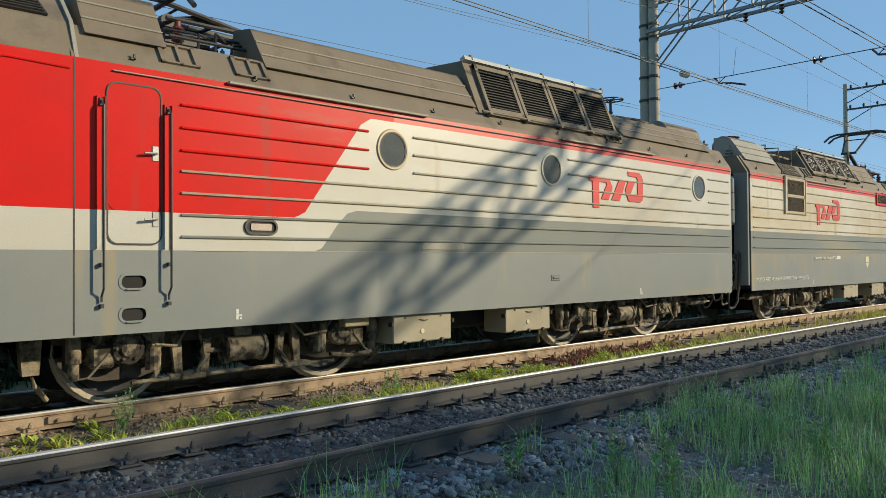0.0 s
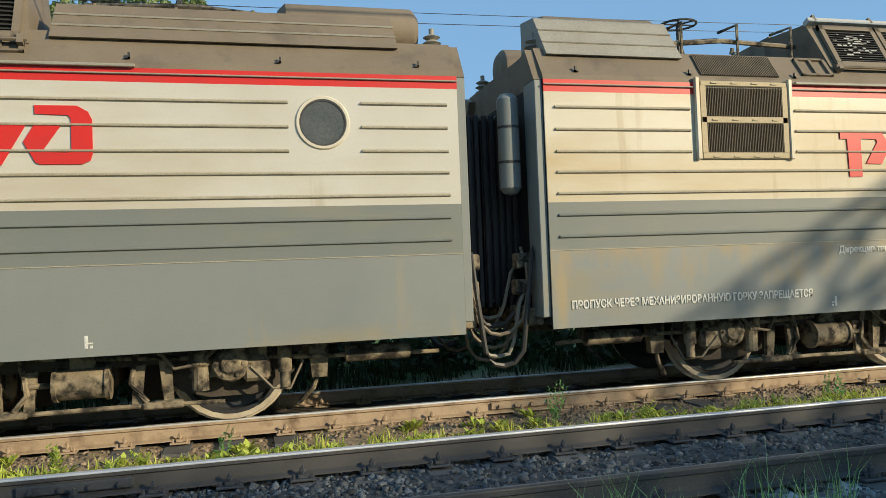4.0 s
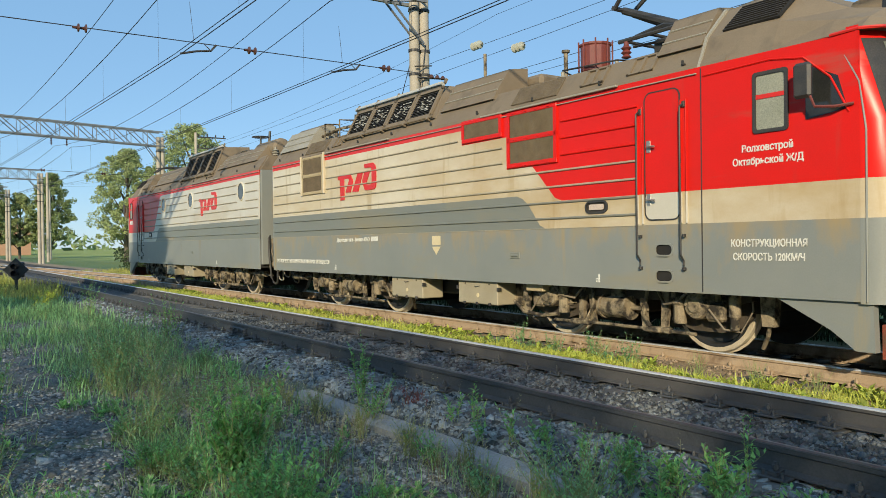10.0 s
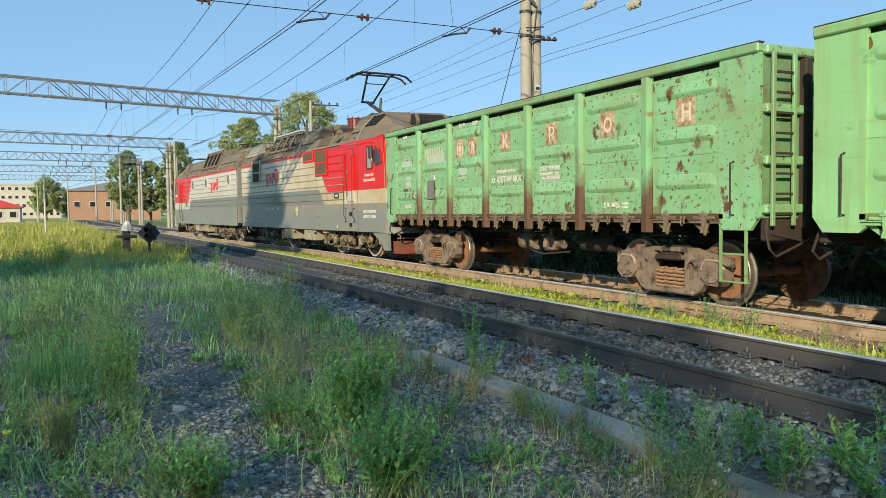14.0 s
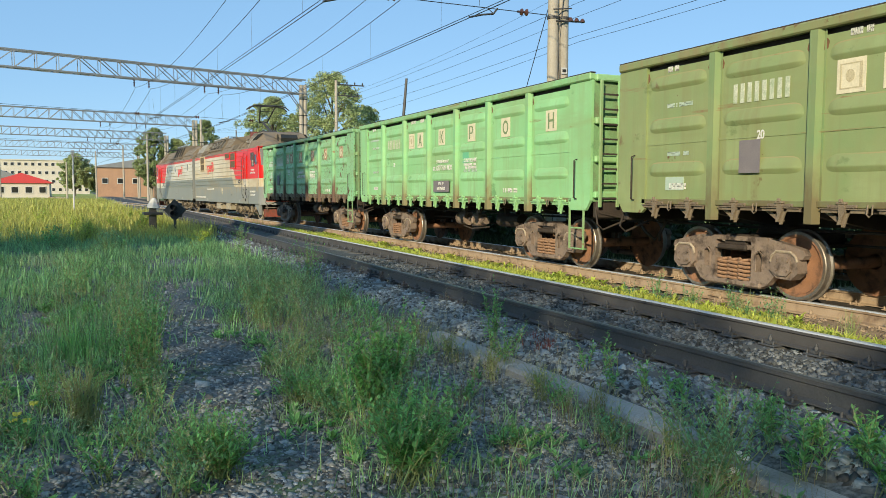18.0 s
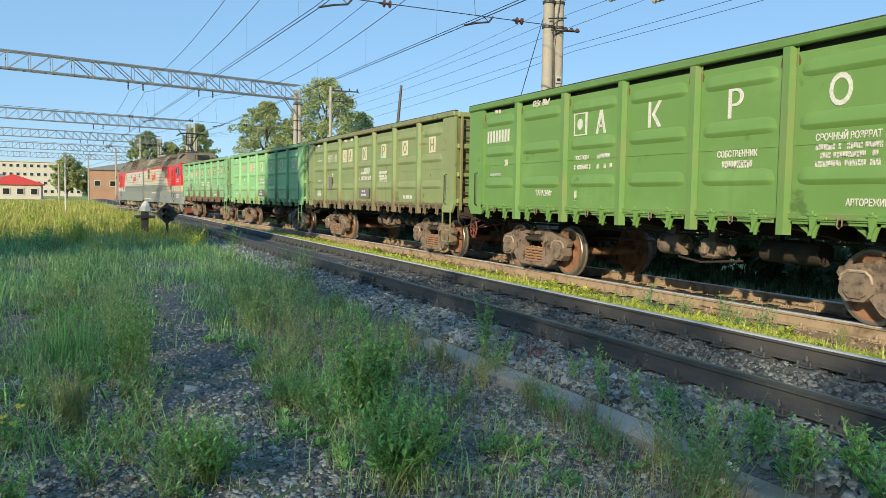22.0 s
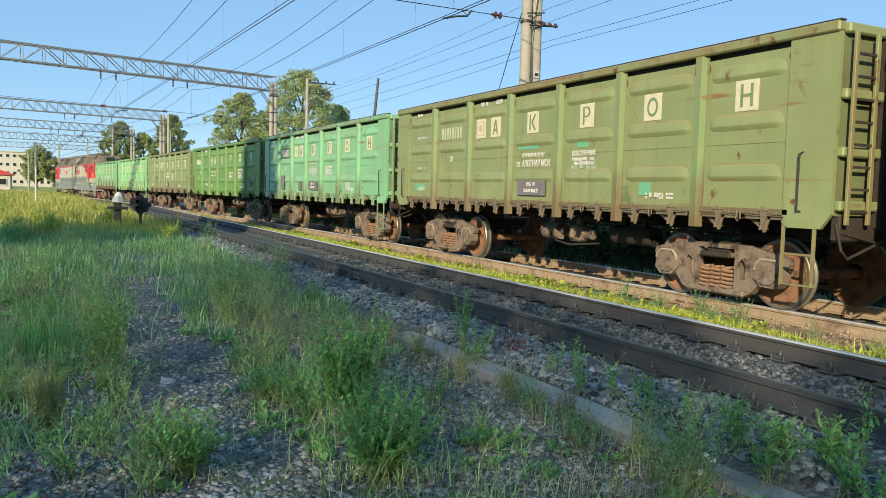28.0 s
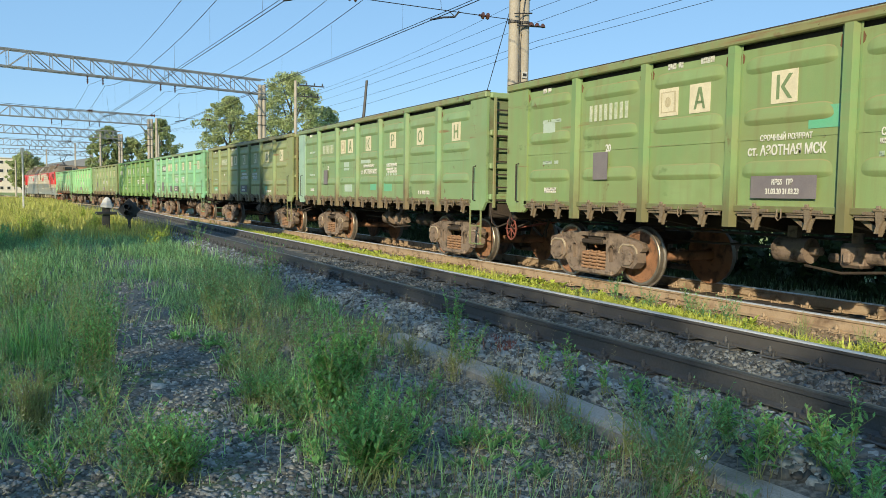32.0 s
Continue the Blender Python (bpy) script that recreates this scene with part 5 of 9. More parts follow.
    # cab nose, as bands of one curved front
    levels = [(0.82, 16.70), (1.69, 16.76), (2.1, 16.76), (2.7, 16.70), (3.3, 16.52), (3.62, 16.42), (3.68, 16.40)]

    def front_at(z):
        return float(np.interp(z, [l[0] for l in levels], [l[1] for l in levels]))

    def plan(fr):
        h = [(16.2, 1.552), (min(16.29, fr - 0.34), 1.545), (fr - 0.27, 1.46), (fr - 0.15, 1.28), (fr - 0.06, 0.8), (fr, 0.3)]
        return [(x, -y) for x, y in h] + [(x, y) for x, y in h[::-1]]

    def nose(z0, z1, name, mat, label, cut=(0, 12), out=0.0, owner=None):
        g = Geo()
        zs = [z0] + [z for z, _ in levels if z0 < z < z1] + [z1]
        rows = [[(x, y, z) for x, y in plan(front_at(z) + out)[cut[0]:cut[1]]] for z in zs]
        n = len(rows[0])
        g.add([p for r in rows for p in r], [(i * n + k, i * n + k + 1, (i + 1) * n + k + 1, (i + 1) * n + k) for i in range(len(rows) - 1) for k in range(n - 1)])
        return part(name, g, mat, owner or o, label, smooth=True)
    nose(0.80, 1.69, "nose_lower", M["grey"], "grey painted cab front")
    nose(1.69, 2.1, "nose_band", M["white"], "pale band round the cab front")
    up = nose(2.1, 3.68, "nose_upper", M["red"], "red curved cab front")
    nose(2.74, 3.56, "windscreen_gasket", M["darkmetal"], "", (2, 10), 0.006, up)
    nose(2.79, 3.52, "windscreen", M["screen"], "windscreen with the sky's reflection put into its colour", (3, 9), 0.012, up)
    nose(0.97, 1.60, "front_panel", M["orange"], "bright orange warning panel on the cab front", (3, 9), 0.014)
    for v in (-1, 1):
        g = Geo().tube([(16.74, v * 0.35, 2.70), (16.70, v * 0.75, 2.86), (16.56, v * 1.12, 3.22)], 0.013, 6).tube([(16.74, v * 0.42, 2.68), (16.72, v * 0.72, 2.80)], 0.009, 5)
        part("wiper", g, M["darkmetal"], up)
        part("corner_bead", Geo().tube([(16.27, v * 1.55, 0.82), (16.27, v * 1.55, 2.6), (16.2, v * 1.545, 3.1), (16.05, v * 1.54, 3.4)], 0.012, 5), M["grey"], o)
        hl = part("headlamp", Geo().box(16.45, 16.70, v * 1.05 - 0.24, v * 1.05 + 0.24, 1.74, 2.06, 0.02), M["roof_light"], o)
        for k in (-0.11, 0.11):
            part("lens", Geo().lathe([(0.0, 0.02), (0.08, 0.015), (0.09, 0.0)], (16.70, v * 1.05 + k, 1.9), (1, 0, 0), 14), M["glass_pale"], hl)
        # skirt that slopes down to the plough
        part("skirt", Geo().prism([(15.2, 0.825), (16.3, 0.825), (16.32, 0.30), (16.12, 0.30), (15.85, 0.50)], v * 1.40, v * 1.50), M["grey"], o)
        g = Geo().tube([(16.35, v * 1.25, 0.80), (16.62, v * 1.25, 0.74), (16.66, v * 1.25, 0.56)], 0.022, 6).tube([(16.62, v * 1.35, 0.66), (16.66, v * 0.75, 0.66)], 0.022, 6)
        g.tube([(16.62, v * 0.6, 0.78), (16.76, v * 0.58, 0.60), (16.72, v * 0.5, 0.42), (16.80, v * 0.45, 0.36)], 0.026, 6)
        part("air_hose", g, M["cable"], o)
    part("number_bar", Geo().box(16.55, 16.70, -1.18, -0.80, 2.20, 2.38, 0.005), M["pale"], o, "pale bar in place of the running number")
    # plough and coupler
    g = Geo().prism([(16.3, 0.22), (16.72, 0.22), (16.60, 0.58), (16.3, 0.58)], -1.32, 1.32)
    part("plough", g, M["plough"], o, "faded red-brown snow plough")
    g = Geo().box(16.2, 16.75, -0.13, 0.13, 0.80, 1.04, 0.03).box(16.62, 16.92, -0.2, 0.22, 0.76, 1.1, 0.05)
    part("coupler", g, M["tan"], o)
    # raised cab roof
    secs = [(14.2, 1.535, 3.62, 1.36, 4.0, 0.96, 4.40), (14.85, 1.535, 3.62, 1.36, 4.0, 0.94, 4.48), (15.2, 1.535, 3.62, 1.36, 3.98, 0.98, 4.38), (15.85, 1.53, 3.63, 1.36, 3.84, 1.05, 4.02), (16.2, 1.53, 3.64, 1.32, 3.80, 1.0, 3.94), (16.50, 1.28, 3.65, 1.12, 3.72, 0.85, 3.77)]
    far = (0.34, 0.34, 0.30, 0.1, 0.0, 0.0)
    rows = [[(u, -a, z0), (u, -b, z1), (u, -c, z2), (u + f, c, z2), (u + f, b, z1), (u + f, a, z0)] for f, (u, a, z0, b, z1, c, z2) in zip(far, secs)]
    g = Geo()
    m = len(secs)
    g.add([p for r in rows for p in r], [(i * 6 + k, i * 6 + (k + 1) % 6, (i + 1) * 6 + (k + 1) % 6, (i + 1) * 6 + k) for i in range(m - 1) for k in range(6)] + [tuple(range(6)), tuple(range(m * 6 - 6, m * 6))])
    cr = part("cab_roof", g, M["roof"], o, "dark dusty raised cab roof")
    for s in (-1, 1):
        sh = 0.0 if s < 0 else 0.33
        part("louvre_frame", Geo().add([(x + 0.12 * w, s * (1.36 - 0.40 * w + 0.02 * e), 4.0 + 0.44 * w + 0.02 * e) for x in (14.42 + sh, 15.18 + sh) for w in (0.08, 0.80) for e in (0, 1)],
             [(0, 1, 3, 2), (4, 6, 7, 5), (0, 4, 5, 1), (2, 3, 7, 6), (0, 2, 6, 4), (1, 5, 7, 3)]), M["black"], cr)
        q = Geo()
        for k in range(9):
            w = 0.12 + 0.075 * k
            q.add([(x + 0.12 * ww, s * (1.36 - 0.40 * ww + 0.035 * e), 4.0 + 0.44 * ww + 0.035 * e) for x in (14.45 + sh, 15.15 + sh) for ww in (w, w + 0.025) for e in (0, 1)],
                  [(0, 1, 3, 2), (4, 6, 7, 5), (0, 4, 5, 1), (2, 3, 7, 6), (0, 2, 6, 4), (1, 5, 7, 3)])
        part("roof_louvre", q, M["grille"], cr)
        part("roof_seam", Geo().add([(x, s * y, z) for x in (14.2 + sh, 14.24 + sh) for y, z in ((1.55, 3.62), (1.38, 4.02), (0.98, 4.43), (0.9, 4.43), (1.3, 3.95), (1.5, 3.6))], [(0, 1, 7, 6), (1, 2, 8, 7), (0, 6, 11, 5), (5, 4, 1, 0), (4, 3, 2, 1), (6, 7, 10, 11), (7, 8, 9, 10)]), M["roof_light"], cr)
        part("brow", Geo().tube([(15.9, s * 1.56, 3.63), (16.2, s * 1.55, 3.645), (16.36, s * 1.40, 3.65), (16.46, s * 1.0, 3.655), (16.50, s * 0.3, 3.66)], 0.018, 6), M["redline"], cr)
    g = Geo().prism([(15.45, 4.0), (16.3, 3.85), (16.32, 4.10), (16.22, 4.30), (16.05, 4.34), (15.6, 4.22)], -0.52, 0.52)
    sp = part("spotlight_housing", g, M["roof"], cr)
    part("spotlight_glass", Geo().prism([(16.28, 3.92), (16.325, 3.92), (16.345, 4.10), (16.24, 4.28), (16.2, 4.28)], -0.42, 0.42), M["glass"], sp)
    for s in (-1, 1):
        part("side_glass", Geo().prism([(15.92, 4.0), (16.27, 3.94), (16.29, 4.10), (16.2, 4.27), (16.05, 4.30), (15.95, 4.27)], s * 0.518, s * 0.527), M["glass"], sp)
    # badge and long lettering on the intake side
    bd = part("badge", Geo().box(8.22, 8.50, -1.556, -1.55, 1.45, 1.62, 0.003), M["cream"], o, "cream service plate with an arrow-shaped lower part")
    part("arrow", Geo().prism([(8.22, 1.42), (8.5, 1.42), (8.36, 1.27)], -1.556, -1.55), M["cream"], bd)
    lettering("Дирекция тяги - филиал ОАО", 0.115, M["pale"], o, text_pose(5.05, -1, 1.545), squeeze=0.95)
    part("lettering_bar", Geo().box(5.88, 6.16, -1.554, -1.55, 1.545, 1.64), M["pale"], o, "pale bar of lettering")
    lettering("ПРОПУСК ЧЕРЕЗ МЕХАНИЗИРОВАННУЮ ГОРКУ ЗАПРЕЩАЕТСЯ", 0.125, M["pale"], o, text_pose(2.3, -1, 1.03), squeeze=0.8)
    # Filler boxes added to darken the space beneath the floor.
    part("floor_equipment", Geo().box(6.7, 10.2, -0.95, 0.95, 0.50, 0.87, 0.04).box(5.9, 6.5, -0.8, 0.8, 0.62, 0.87, 0.03).box(10.4, 10.9, -0.8, 0.8, 0.58, 0.87, 0.03), M["black"], o, "filler box added under the floor, black with painted shade")
    bogie(o, 4.36, turned)
    bogie(o, 12.5, turned)
    return o


def loco_wheel():
    # Wheel discs are blackened to stand for the shade under the skirt.
    a, t = wheel_geo(WHEEL_R, M["blackpaint"], M["tyre_dusty"], "wheelset")
    bm = bmesh.new()
    bm.from_mesh(a)
    bm.from_mesh(t)
    k = len(a.polygons)
    bm.faces.ensure_lookup_table()
    for i, f in enumerate(bm.faces):
        f.material_index = 0 if i < k else 1
    bm.to_mesh(a)
    bm.free()
    a.materials.append(M["tyre_dusty"])
    return a


LOCO_WHEEL = loco_wheel()
LOCO_X = 17.7
rear = section("red and grey electric locomotive section, pantograph raised, coupled to wagons", False, True)
front = section("red and grey electric locomotive section with round portholes, pantograph lowered", True, False)
VEHICLES += [(rear, LOCO_X, 0), (front, LOCO_X, 180)]


# ---- open wagons ----
POSTS = [-4.20, -2.51, -0.84, 0.82, 2.47, 4.19]
EDGE = 6.34
WAGON_R = 0.475
# Rust brown sunk almost to black, holding the shade beneath the wagon.
M["frame_brown"] = surface("rusty_shade_dark_underframe", (0.032, 0.025, 0.020), (0.058, 0.042, 0.031), 3.0, 0.8, bump=0.3, stain=((0.035, 0.027, 0.022), 4.0, 0.5, 0.75))
M["bogie_brown"] = surface("dusty_brown_bogie_casting", (0.27, 0.205, 0.16), (0.18, 0.135, 0.105), 4.0, 0.8, bump=0.3, stain=((0.05, 0.036, 0.028), 6.0, 0.50, 0.68), speckle=0.3)
M["rim_pale"] = surface("worn_pale_casting_edge", (0.46, 0.39, 0.29), (0.26, 0.20, 0.15), 9.0, 0.8, bump=0.1)
M["spring_rust"] = surface("rusty_spring", (0.34, 0.20, 0.115), (0.24, 0.14, 0.085), 8.0, 0.8, bump=0.2)
M["wheel_brown"] = surface("rusty_wheel_disc", (0.33, 0.165, 0.09), (0.24, 0.125, 0.072), 5.0, 0.7, bump=0.2, stain=((0.05, 0.036, 0.029), 5.0, 0.5, 0.72), speckle=0.3)
M["stencil_grey"] = surface("grey_stencil_plate", (0.17, 0.15, 0.165), (0.21, 0.19, 0.19), 5.0, 0.7, bump=0.0, speckle=0.25)
M["stencil_green"] = surface("dark_green_stencil", (0.07, 0.10, 0.065), (0.10, 0.13, 0.08), 6.0, 0.6, bump=0.0)
M["tile_ring"] = surface("faded_ring_paint", (0.52, 0.45, 0.29), (0.46, 0.40, 0.25), 6.0, 0.6, bump=0.0)
M["tile_green"] = surface("green_stencil_paint", (0.16, 0.24, 0.11), (0.20, 0.27, 0.13), 6.0, 0.6, bump=0.0)
M["pale_worn"] = surface("worn_white_figure", (0.62, 0.62, 0.50), (0.34, 0.42, 0.26), 7.0, 0.6, bump=0.0)
M["rust_bloom"] = surface("brown_rust_bloom", (0.20, 0.095, 0.045), (0.13, 0.07, 0.035), 9.0, 0.8, bump=0.2)
M["rust_spot"] = surface("bare_rusted_patch", (0.24, 0.09, 0.04), (0.62, 0.52, 0.36), 11.0, 0.8, bump=0.2)


def press_rib(g, x0, x1, z, s, upper, d=0.042, y=1.50):
    """One slope of a pressed stiffening rib: a ridge whose ends fade out softly."""
    prof = [(0.125, 0.0), (0.118, 0.10), (0.104, 0.17)] if upper else [(0.104, 0.17), (0.05, 0.56), (-0.018, 0.96), (-0.030, 1.0), (-0.042, 0.95), (-0.098, 0.08), (-0.105, 0.0)]
    run = [(0.0, 0.0), (0.03, 0.30), (0.07, 0.66), (0.13, 0.92), (0.20, 1.0)]
    line = [(x0 + a, q) for a, q in run] + [(x1 - a, q) for a, q in run[::-1]]
    n = len(prof)
    g.add([(x, s * (y - 0.002 + d * h * q), z - 0.03 + (u + 0.03) * (0.55 + 0.45 * q)) for x, q in line for u, h in prof],
          [(i * n + k, i * n + k + 1, (i + 1) * n + k + 1, (i + 1) * n + k) for i in range(len(line) - 1) for k in range(n - 1)])


def wagon_meshes():
    """Meshes that all wagons share: bogie castings, wheels, latches and running gear."""
    d = {}
    for s in (-1, 1):
        a, b = s * 0.97, s * 1.09
        g = Geo()
        g.prism([(-0.66, 0.775), (0.66, 0.775), (0.62, 0.84), (-0.62, 0.84)], a, b).prism([(-0.66, 0.655), (0.66, 0.655), (0.66, 0.72), (-0.66, 0.72)], a, b)
        g.box(-0.54, 0.54, s * 0.95, s * 1.12, 0.12, 0.215, 0.025)
        for e in (-1, 1):
            g.prism([(e * 0.34, 0.72), (e * 0.66, 0.72), (e * 0.66, 0.775), (e * 0.34, 0.775)], a, b)
            g.prism([(e * 0.66, 0.58), (e * 1.22, 0.58), (e * 1.26, 0.64), (e * 1.22, 0.715), (e * 0.66, 0.835)], a, b)
            g.prism([(e * 0.35, 0.20), (e * 0.43, 0.20), (e * 0.43, 0.655), (e * 0.35, 0.655)], a, b)
            g.prism([(e * 0.43, 0.20), (e * 0.58, 0.20), (e * 0.56, 0.37), (e * 0.43, 0.35)], a, b)
            g.prism([(e * 0.57, 0.655), (e * 0.545, 0.36), (e * 0.56, 0.20), (e * 0.54, 0.14), (e * 0.64, 0.18), (e * 0.84, 0.40), (e * 0.84, 0.655)], a, b)
            g.prism([(e * 0.43, 0.655), (e * 0.43, 0.59), (e * 0.455, 0.64), (e * 0.48, 0.655)], a, b).prism([(e * 0.57, 0.655), (e * 0.566, 0.59), (e * 0.545, 0.64), (e * 0.52, 0.655)], a, b)
            g.tube([(e * 0.44, s * 1.09, 0.36), (e * 0.435, s * 1.10, 0.60), (e * 0.50, s * 1.10, 0.65), (e * 0.565, s * 1.10, 0.60), (e * 0.555, s * 1.09, 0.38)], 0.014, 5)
            g.cyl((e * 0.93, s * 1.085, 0.735), (e * 0.93, s * 1.11, 0.735), 0.025, n=8)
        d["side_frame", s] = g.mesh("side_frame", M["bogie_brown"])
    for s in (-1, 1):
        for k in (-0.2, 0.0, 0.2):
            g = Geo()
            pts = [(k + 0.085 * math.cos(t * 0.9), s * (1.05 + 0.085 * math.sin(t * 0.9)), 0.225 + t * 0.0082) for t in range(35)]
            g.tube(pts, 0.0235, 6)
            d["spring", s, k] = g.mesh("spring", M["spring_rust"])
    g = Geo().box(-0.22, 0.22, -1.05, 1.05, 0.62, 0.86, 0.03).box(-0.3, 0.3, -0.3, 0.3, 0.84, 1.0, 0.02)
    for s in (-1, 1):
        g.box(-0.28, 0.28, s * 0.98, s * 1.13, 0.64, 0.72, 0.02)
    d["bolster"] = g.mesh("bolster", M["frame_brown"])
    for s in (-1, 1):
        for e in (-1, 1):
            g = Geo()
            g.prism([(e * 0.72, 0.42), (e * 0.84, 0.31), (e * 1.08, 0.30), (e * 1.19, 0.40), (e * 1.17, 0.60), (e * 1.08, 0.67), (e * 0.82, 0.67), (e * 0.74, 0.60)], s * 0.95, s * 1.135)
            g.prism([(e * 0.80, 0.40), (e * 0.87, 0.35), (e * 1.03, 0.35), (e * 1.10, 0.42), (e * 1.08, 0.56), (e * 1.02, 0.61), (e * 0.86, 0.61), (e * 0.81, 0.56)], s * 1.135, s * 1.165)
            for q in (0.86, 1.04):
                for h in (0.43, 0.55):
                    g.cyl((e * q, s * 1.16, h), (e * q, s * 1.182, h), 0.02, n=6)
            d["axle_box_rim", s, e] = Geo().tube([(e * 0.735, s * 1.13, 0.53), (e * 0.76, s * 1.135, 0.62), (e * 0.83, s * 1.135, 0.675), (e * 1.07, s * 1.135, 0.675), (e * 1.15, s * 1.135, 0.62), (e * 1.175, s * 1.13, 0.55)], 0.02, 6).mesh("axle_box_rim", M["rim_pale"])
            d["axle_box", s, e] = g.mesh("axle_box", M["bogie_brown"])
    g = Geo()
    for e in (-1, 1):
        g.tube([(e * 0.35, -0.85, 0.42), (e * 0.35, 0.85, 0.42)], 0.035)
        for s in (-1, 1):
            g.prism([(e * 0.40, 0.28), (e * 0.47, 0.3), (e * 0.46, 0.62), (e * 0.40, 0.62)], s * 0.73, s * 0.84)
    g.tube([(-0.35, 0.05, 0.42), (0.0, 0.1, 0.9), (0.35, 0.05, 0.42)], 0.022)
    d["brake_rigging"] = g.mesh("brake_rigging", M["frame_brown"])
    a, t = wheel_geo(WAGON_R, M["wheel_brown"], M["tyre"], "wheelset")
    bm = bmesh.new()
    bm.from_mesh(a)
    bm.from_mesh(t)
    k = len(a.polygons)
    bm.faces.ensure_lookup_table()
    for i, f in enumerate(bm.faces):
        f.material_index = 0 if i < k else 1
    bm.to_mesh(a)
    bm.free()
    a.materials.append(M["tyre"])
    d["wheelset"] = a
    g = Geo().prism([(-0.04, 1.33), (0.045, 1.33), (0.055, 1.24), (0.02, 1.16), (0.0, 1.09), (-0.045, 1.09), (-0.02, 1.17), (-0.03, 1.25)], -1.57, -1.52)
    g.box(-0.065, 0.065, -1.58, -1.50, 1.325, 1.36, 0.01).box(-0.025, 0.025, -1.585, -1.55, 1.35, 1.395, 0.008)
    g.box(-0.20, 0.20, -1.555, -1.53, 1.285, 1.325, 0.006)
    for x in (-0.17, 0.17):
        g.cyl((x, -1.57, 1.305), (x, -1.54, 1.305), 0.02, n=6)
    g.prism([(-0.10, 1.285), (0.12, 1.285), (0.06, 1.16), (0.03, 1.06), (-0.01, 1.06), (0.0, 1.18)], -1.535, -1.515)
    d["latch"] = g.mesh("latch", M["latch_tan"])
    g = Geo().tube([(-0.03, -1.57, 1.33), (-0.035, -1.58, 1.22), (0, -1.585, 1.19), (0.035, -1.58, 1.22), (0.03, -1.57, 1.33)], 0.01, 5)
    d["ring"] = g.mesh("ring", M["latch_tan"])
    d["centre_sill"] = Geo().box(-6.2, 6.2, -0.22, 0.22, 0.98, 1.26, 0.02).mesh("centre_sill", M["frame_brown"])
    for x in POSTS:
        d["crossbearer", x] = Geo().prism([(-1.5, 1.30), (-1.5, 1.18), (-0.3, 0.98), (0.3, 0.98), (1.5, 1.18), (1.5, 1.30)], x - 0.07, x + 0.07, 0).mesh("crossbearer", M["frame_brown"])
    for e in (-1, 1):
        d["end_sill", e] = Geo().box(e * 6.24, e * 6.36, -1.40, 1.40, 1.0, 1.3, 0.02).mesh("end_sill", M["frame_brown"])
    g = Geo().cyl((-0.75, -0.62, 0.78), (-0.25, -0.62, 0.78), 0.17, n=18).cyl((-0.8, -0.62, 0.78), (-0.75, -0.62, 0.78), 0.12, n=18).cyl((-0.25, -0.62, 0.78), (-0.1, -0.62, 0.78), 0.06)
    g.box(-0.6, -0.45, -0.66, -0.56, 0.9, 1.1)
    d["air_cylinder"] = g.mesh("air_cylinder", M["bogie_brown"], True)
    g = Geo().box(0.3, 0.62, -0.85, -0.55, 0.62, 0.92, 0.04).cyl((0.62, -0.7, 0.76), (0.85, -0.7, 0.76), 0.09, n=14).cyl((0.1, -0.7, 0.72), (0.3, -0.7, 0.72), 0.06).cyl((0.45, -0.7, 0.9), (0.45, -0.7, 1.05), 0.07)
    g.box(0.4, 0.5, -0.92, -0.85, 0.68, 0.82, 0.02)
    d["brake_valve"] = g.mesh("brake_valve", M["bogie_brown"])
    g = Geo().cyl((1.35, -0.55, 0.8), (2.35, -0.55, 0.8), 0.16, n=18)
    g.lathe([(0, -0.05), (0.1, -0.03), (0.16, 0.0)], (1.35, -0.55, 0.8), (1, 0, 0), 18)
    g.box(1.55, 1.62, -0.6, -0.5, 0.9, 1.1).box(2.05, 2.12, -0.6, -0.5, 0.9, 1.1)
    d["air_reservoir"] = g.mesh("air_reservoir", M["frame_brown"], True)
    g = Geo()
    g.tube([(-6.4, -0.4, 0.95), (-3, -0.5, 0.95), (3, -0.5, 0.95), (6.4, -0.4, 0.95)], 0.022)
    d["brake_pipe"] = g.mesh("brake_pipe", M["frame_brown"])
    g = Geo().tube([(-3.4, -0.2, 0.75), (-0.9, -0.45, 0.78)], 0.02).tube([(0.0, -0.45, 0.68), (3.4, -0.2, 0.72)], 0.02).tube([(-0.2, -0.8, 0.6), (0.35, -0.85, 0.55), (1.1, -0.75, 0.62)], 0.018)
    d["brake_rod"] = g.mesh("brake_rod", M["frame_brown"])
    for e in (-1, 1):
        g = Geo()
        g.box(e * 6.2, e * 6.62, -0.12, 0.12, 0.98, 1.2, 0.03)
        g.box(e * 6.48, e * 6.745, -0.18, 0.2, 0.92, 1.26, 0.05)
        g.tube([(e * 6.34, -0.5, 0.98), (e * 6.55, -0.45, 0.75), (e * 6.68, -0.35, 0.62), (e * 6.74, -0.3, 0.74)], 0.028)
        g.tube([(e * 6.36, -1.35, 1.1), (e * 6.44, -0.3, 0.9)], 0.018)
        g.tube([(e * 6.32, -1.4, 1.2), (e * 6.42, -1.42, 0.9), (e * 6.42, -1.3, 0.8), (e * 6.46, -0.3, 1.15)], 0.018)
        d["coupler", e] = g.mesh("coupler", M["frame_brown"])
    for e in (-1, 1):
        g = Geo()
        for x in (5.68, 6.12):
            g.box(e * x - 0.022, e * x + 0.022, -1.52, -1.50, 0.44, 1.20)
        g.box(e * 5.66, e * 6.14, -1.53, -1.44, 0.43, 0.45, 0.006)
        g.box(e * 5.70, e * 6.10, -1.515, -1.49, 0.80, 0.83, 0.006)
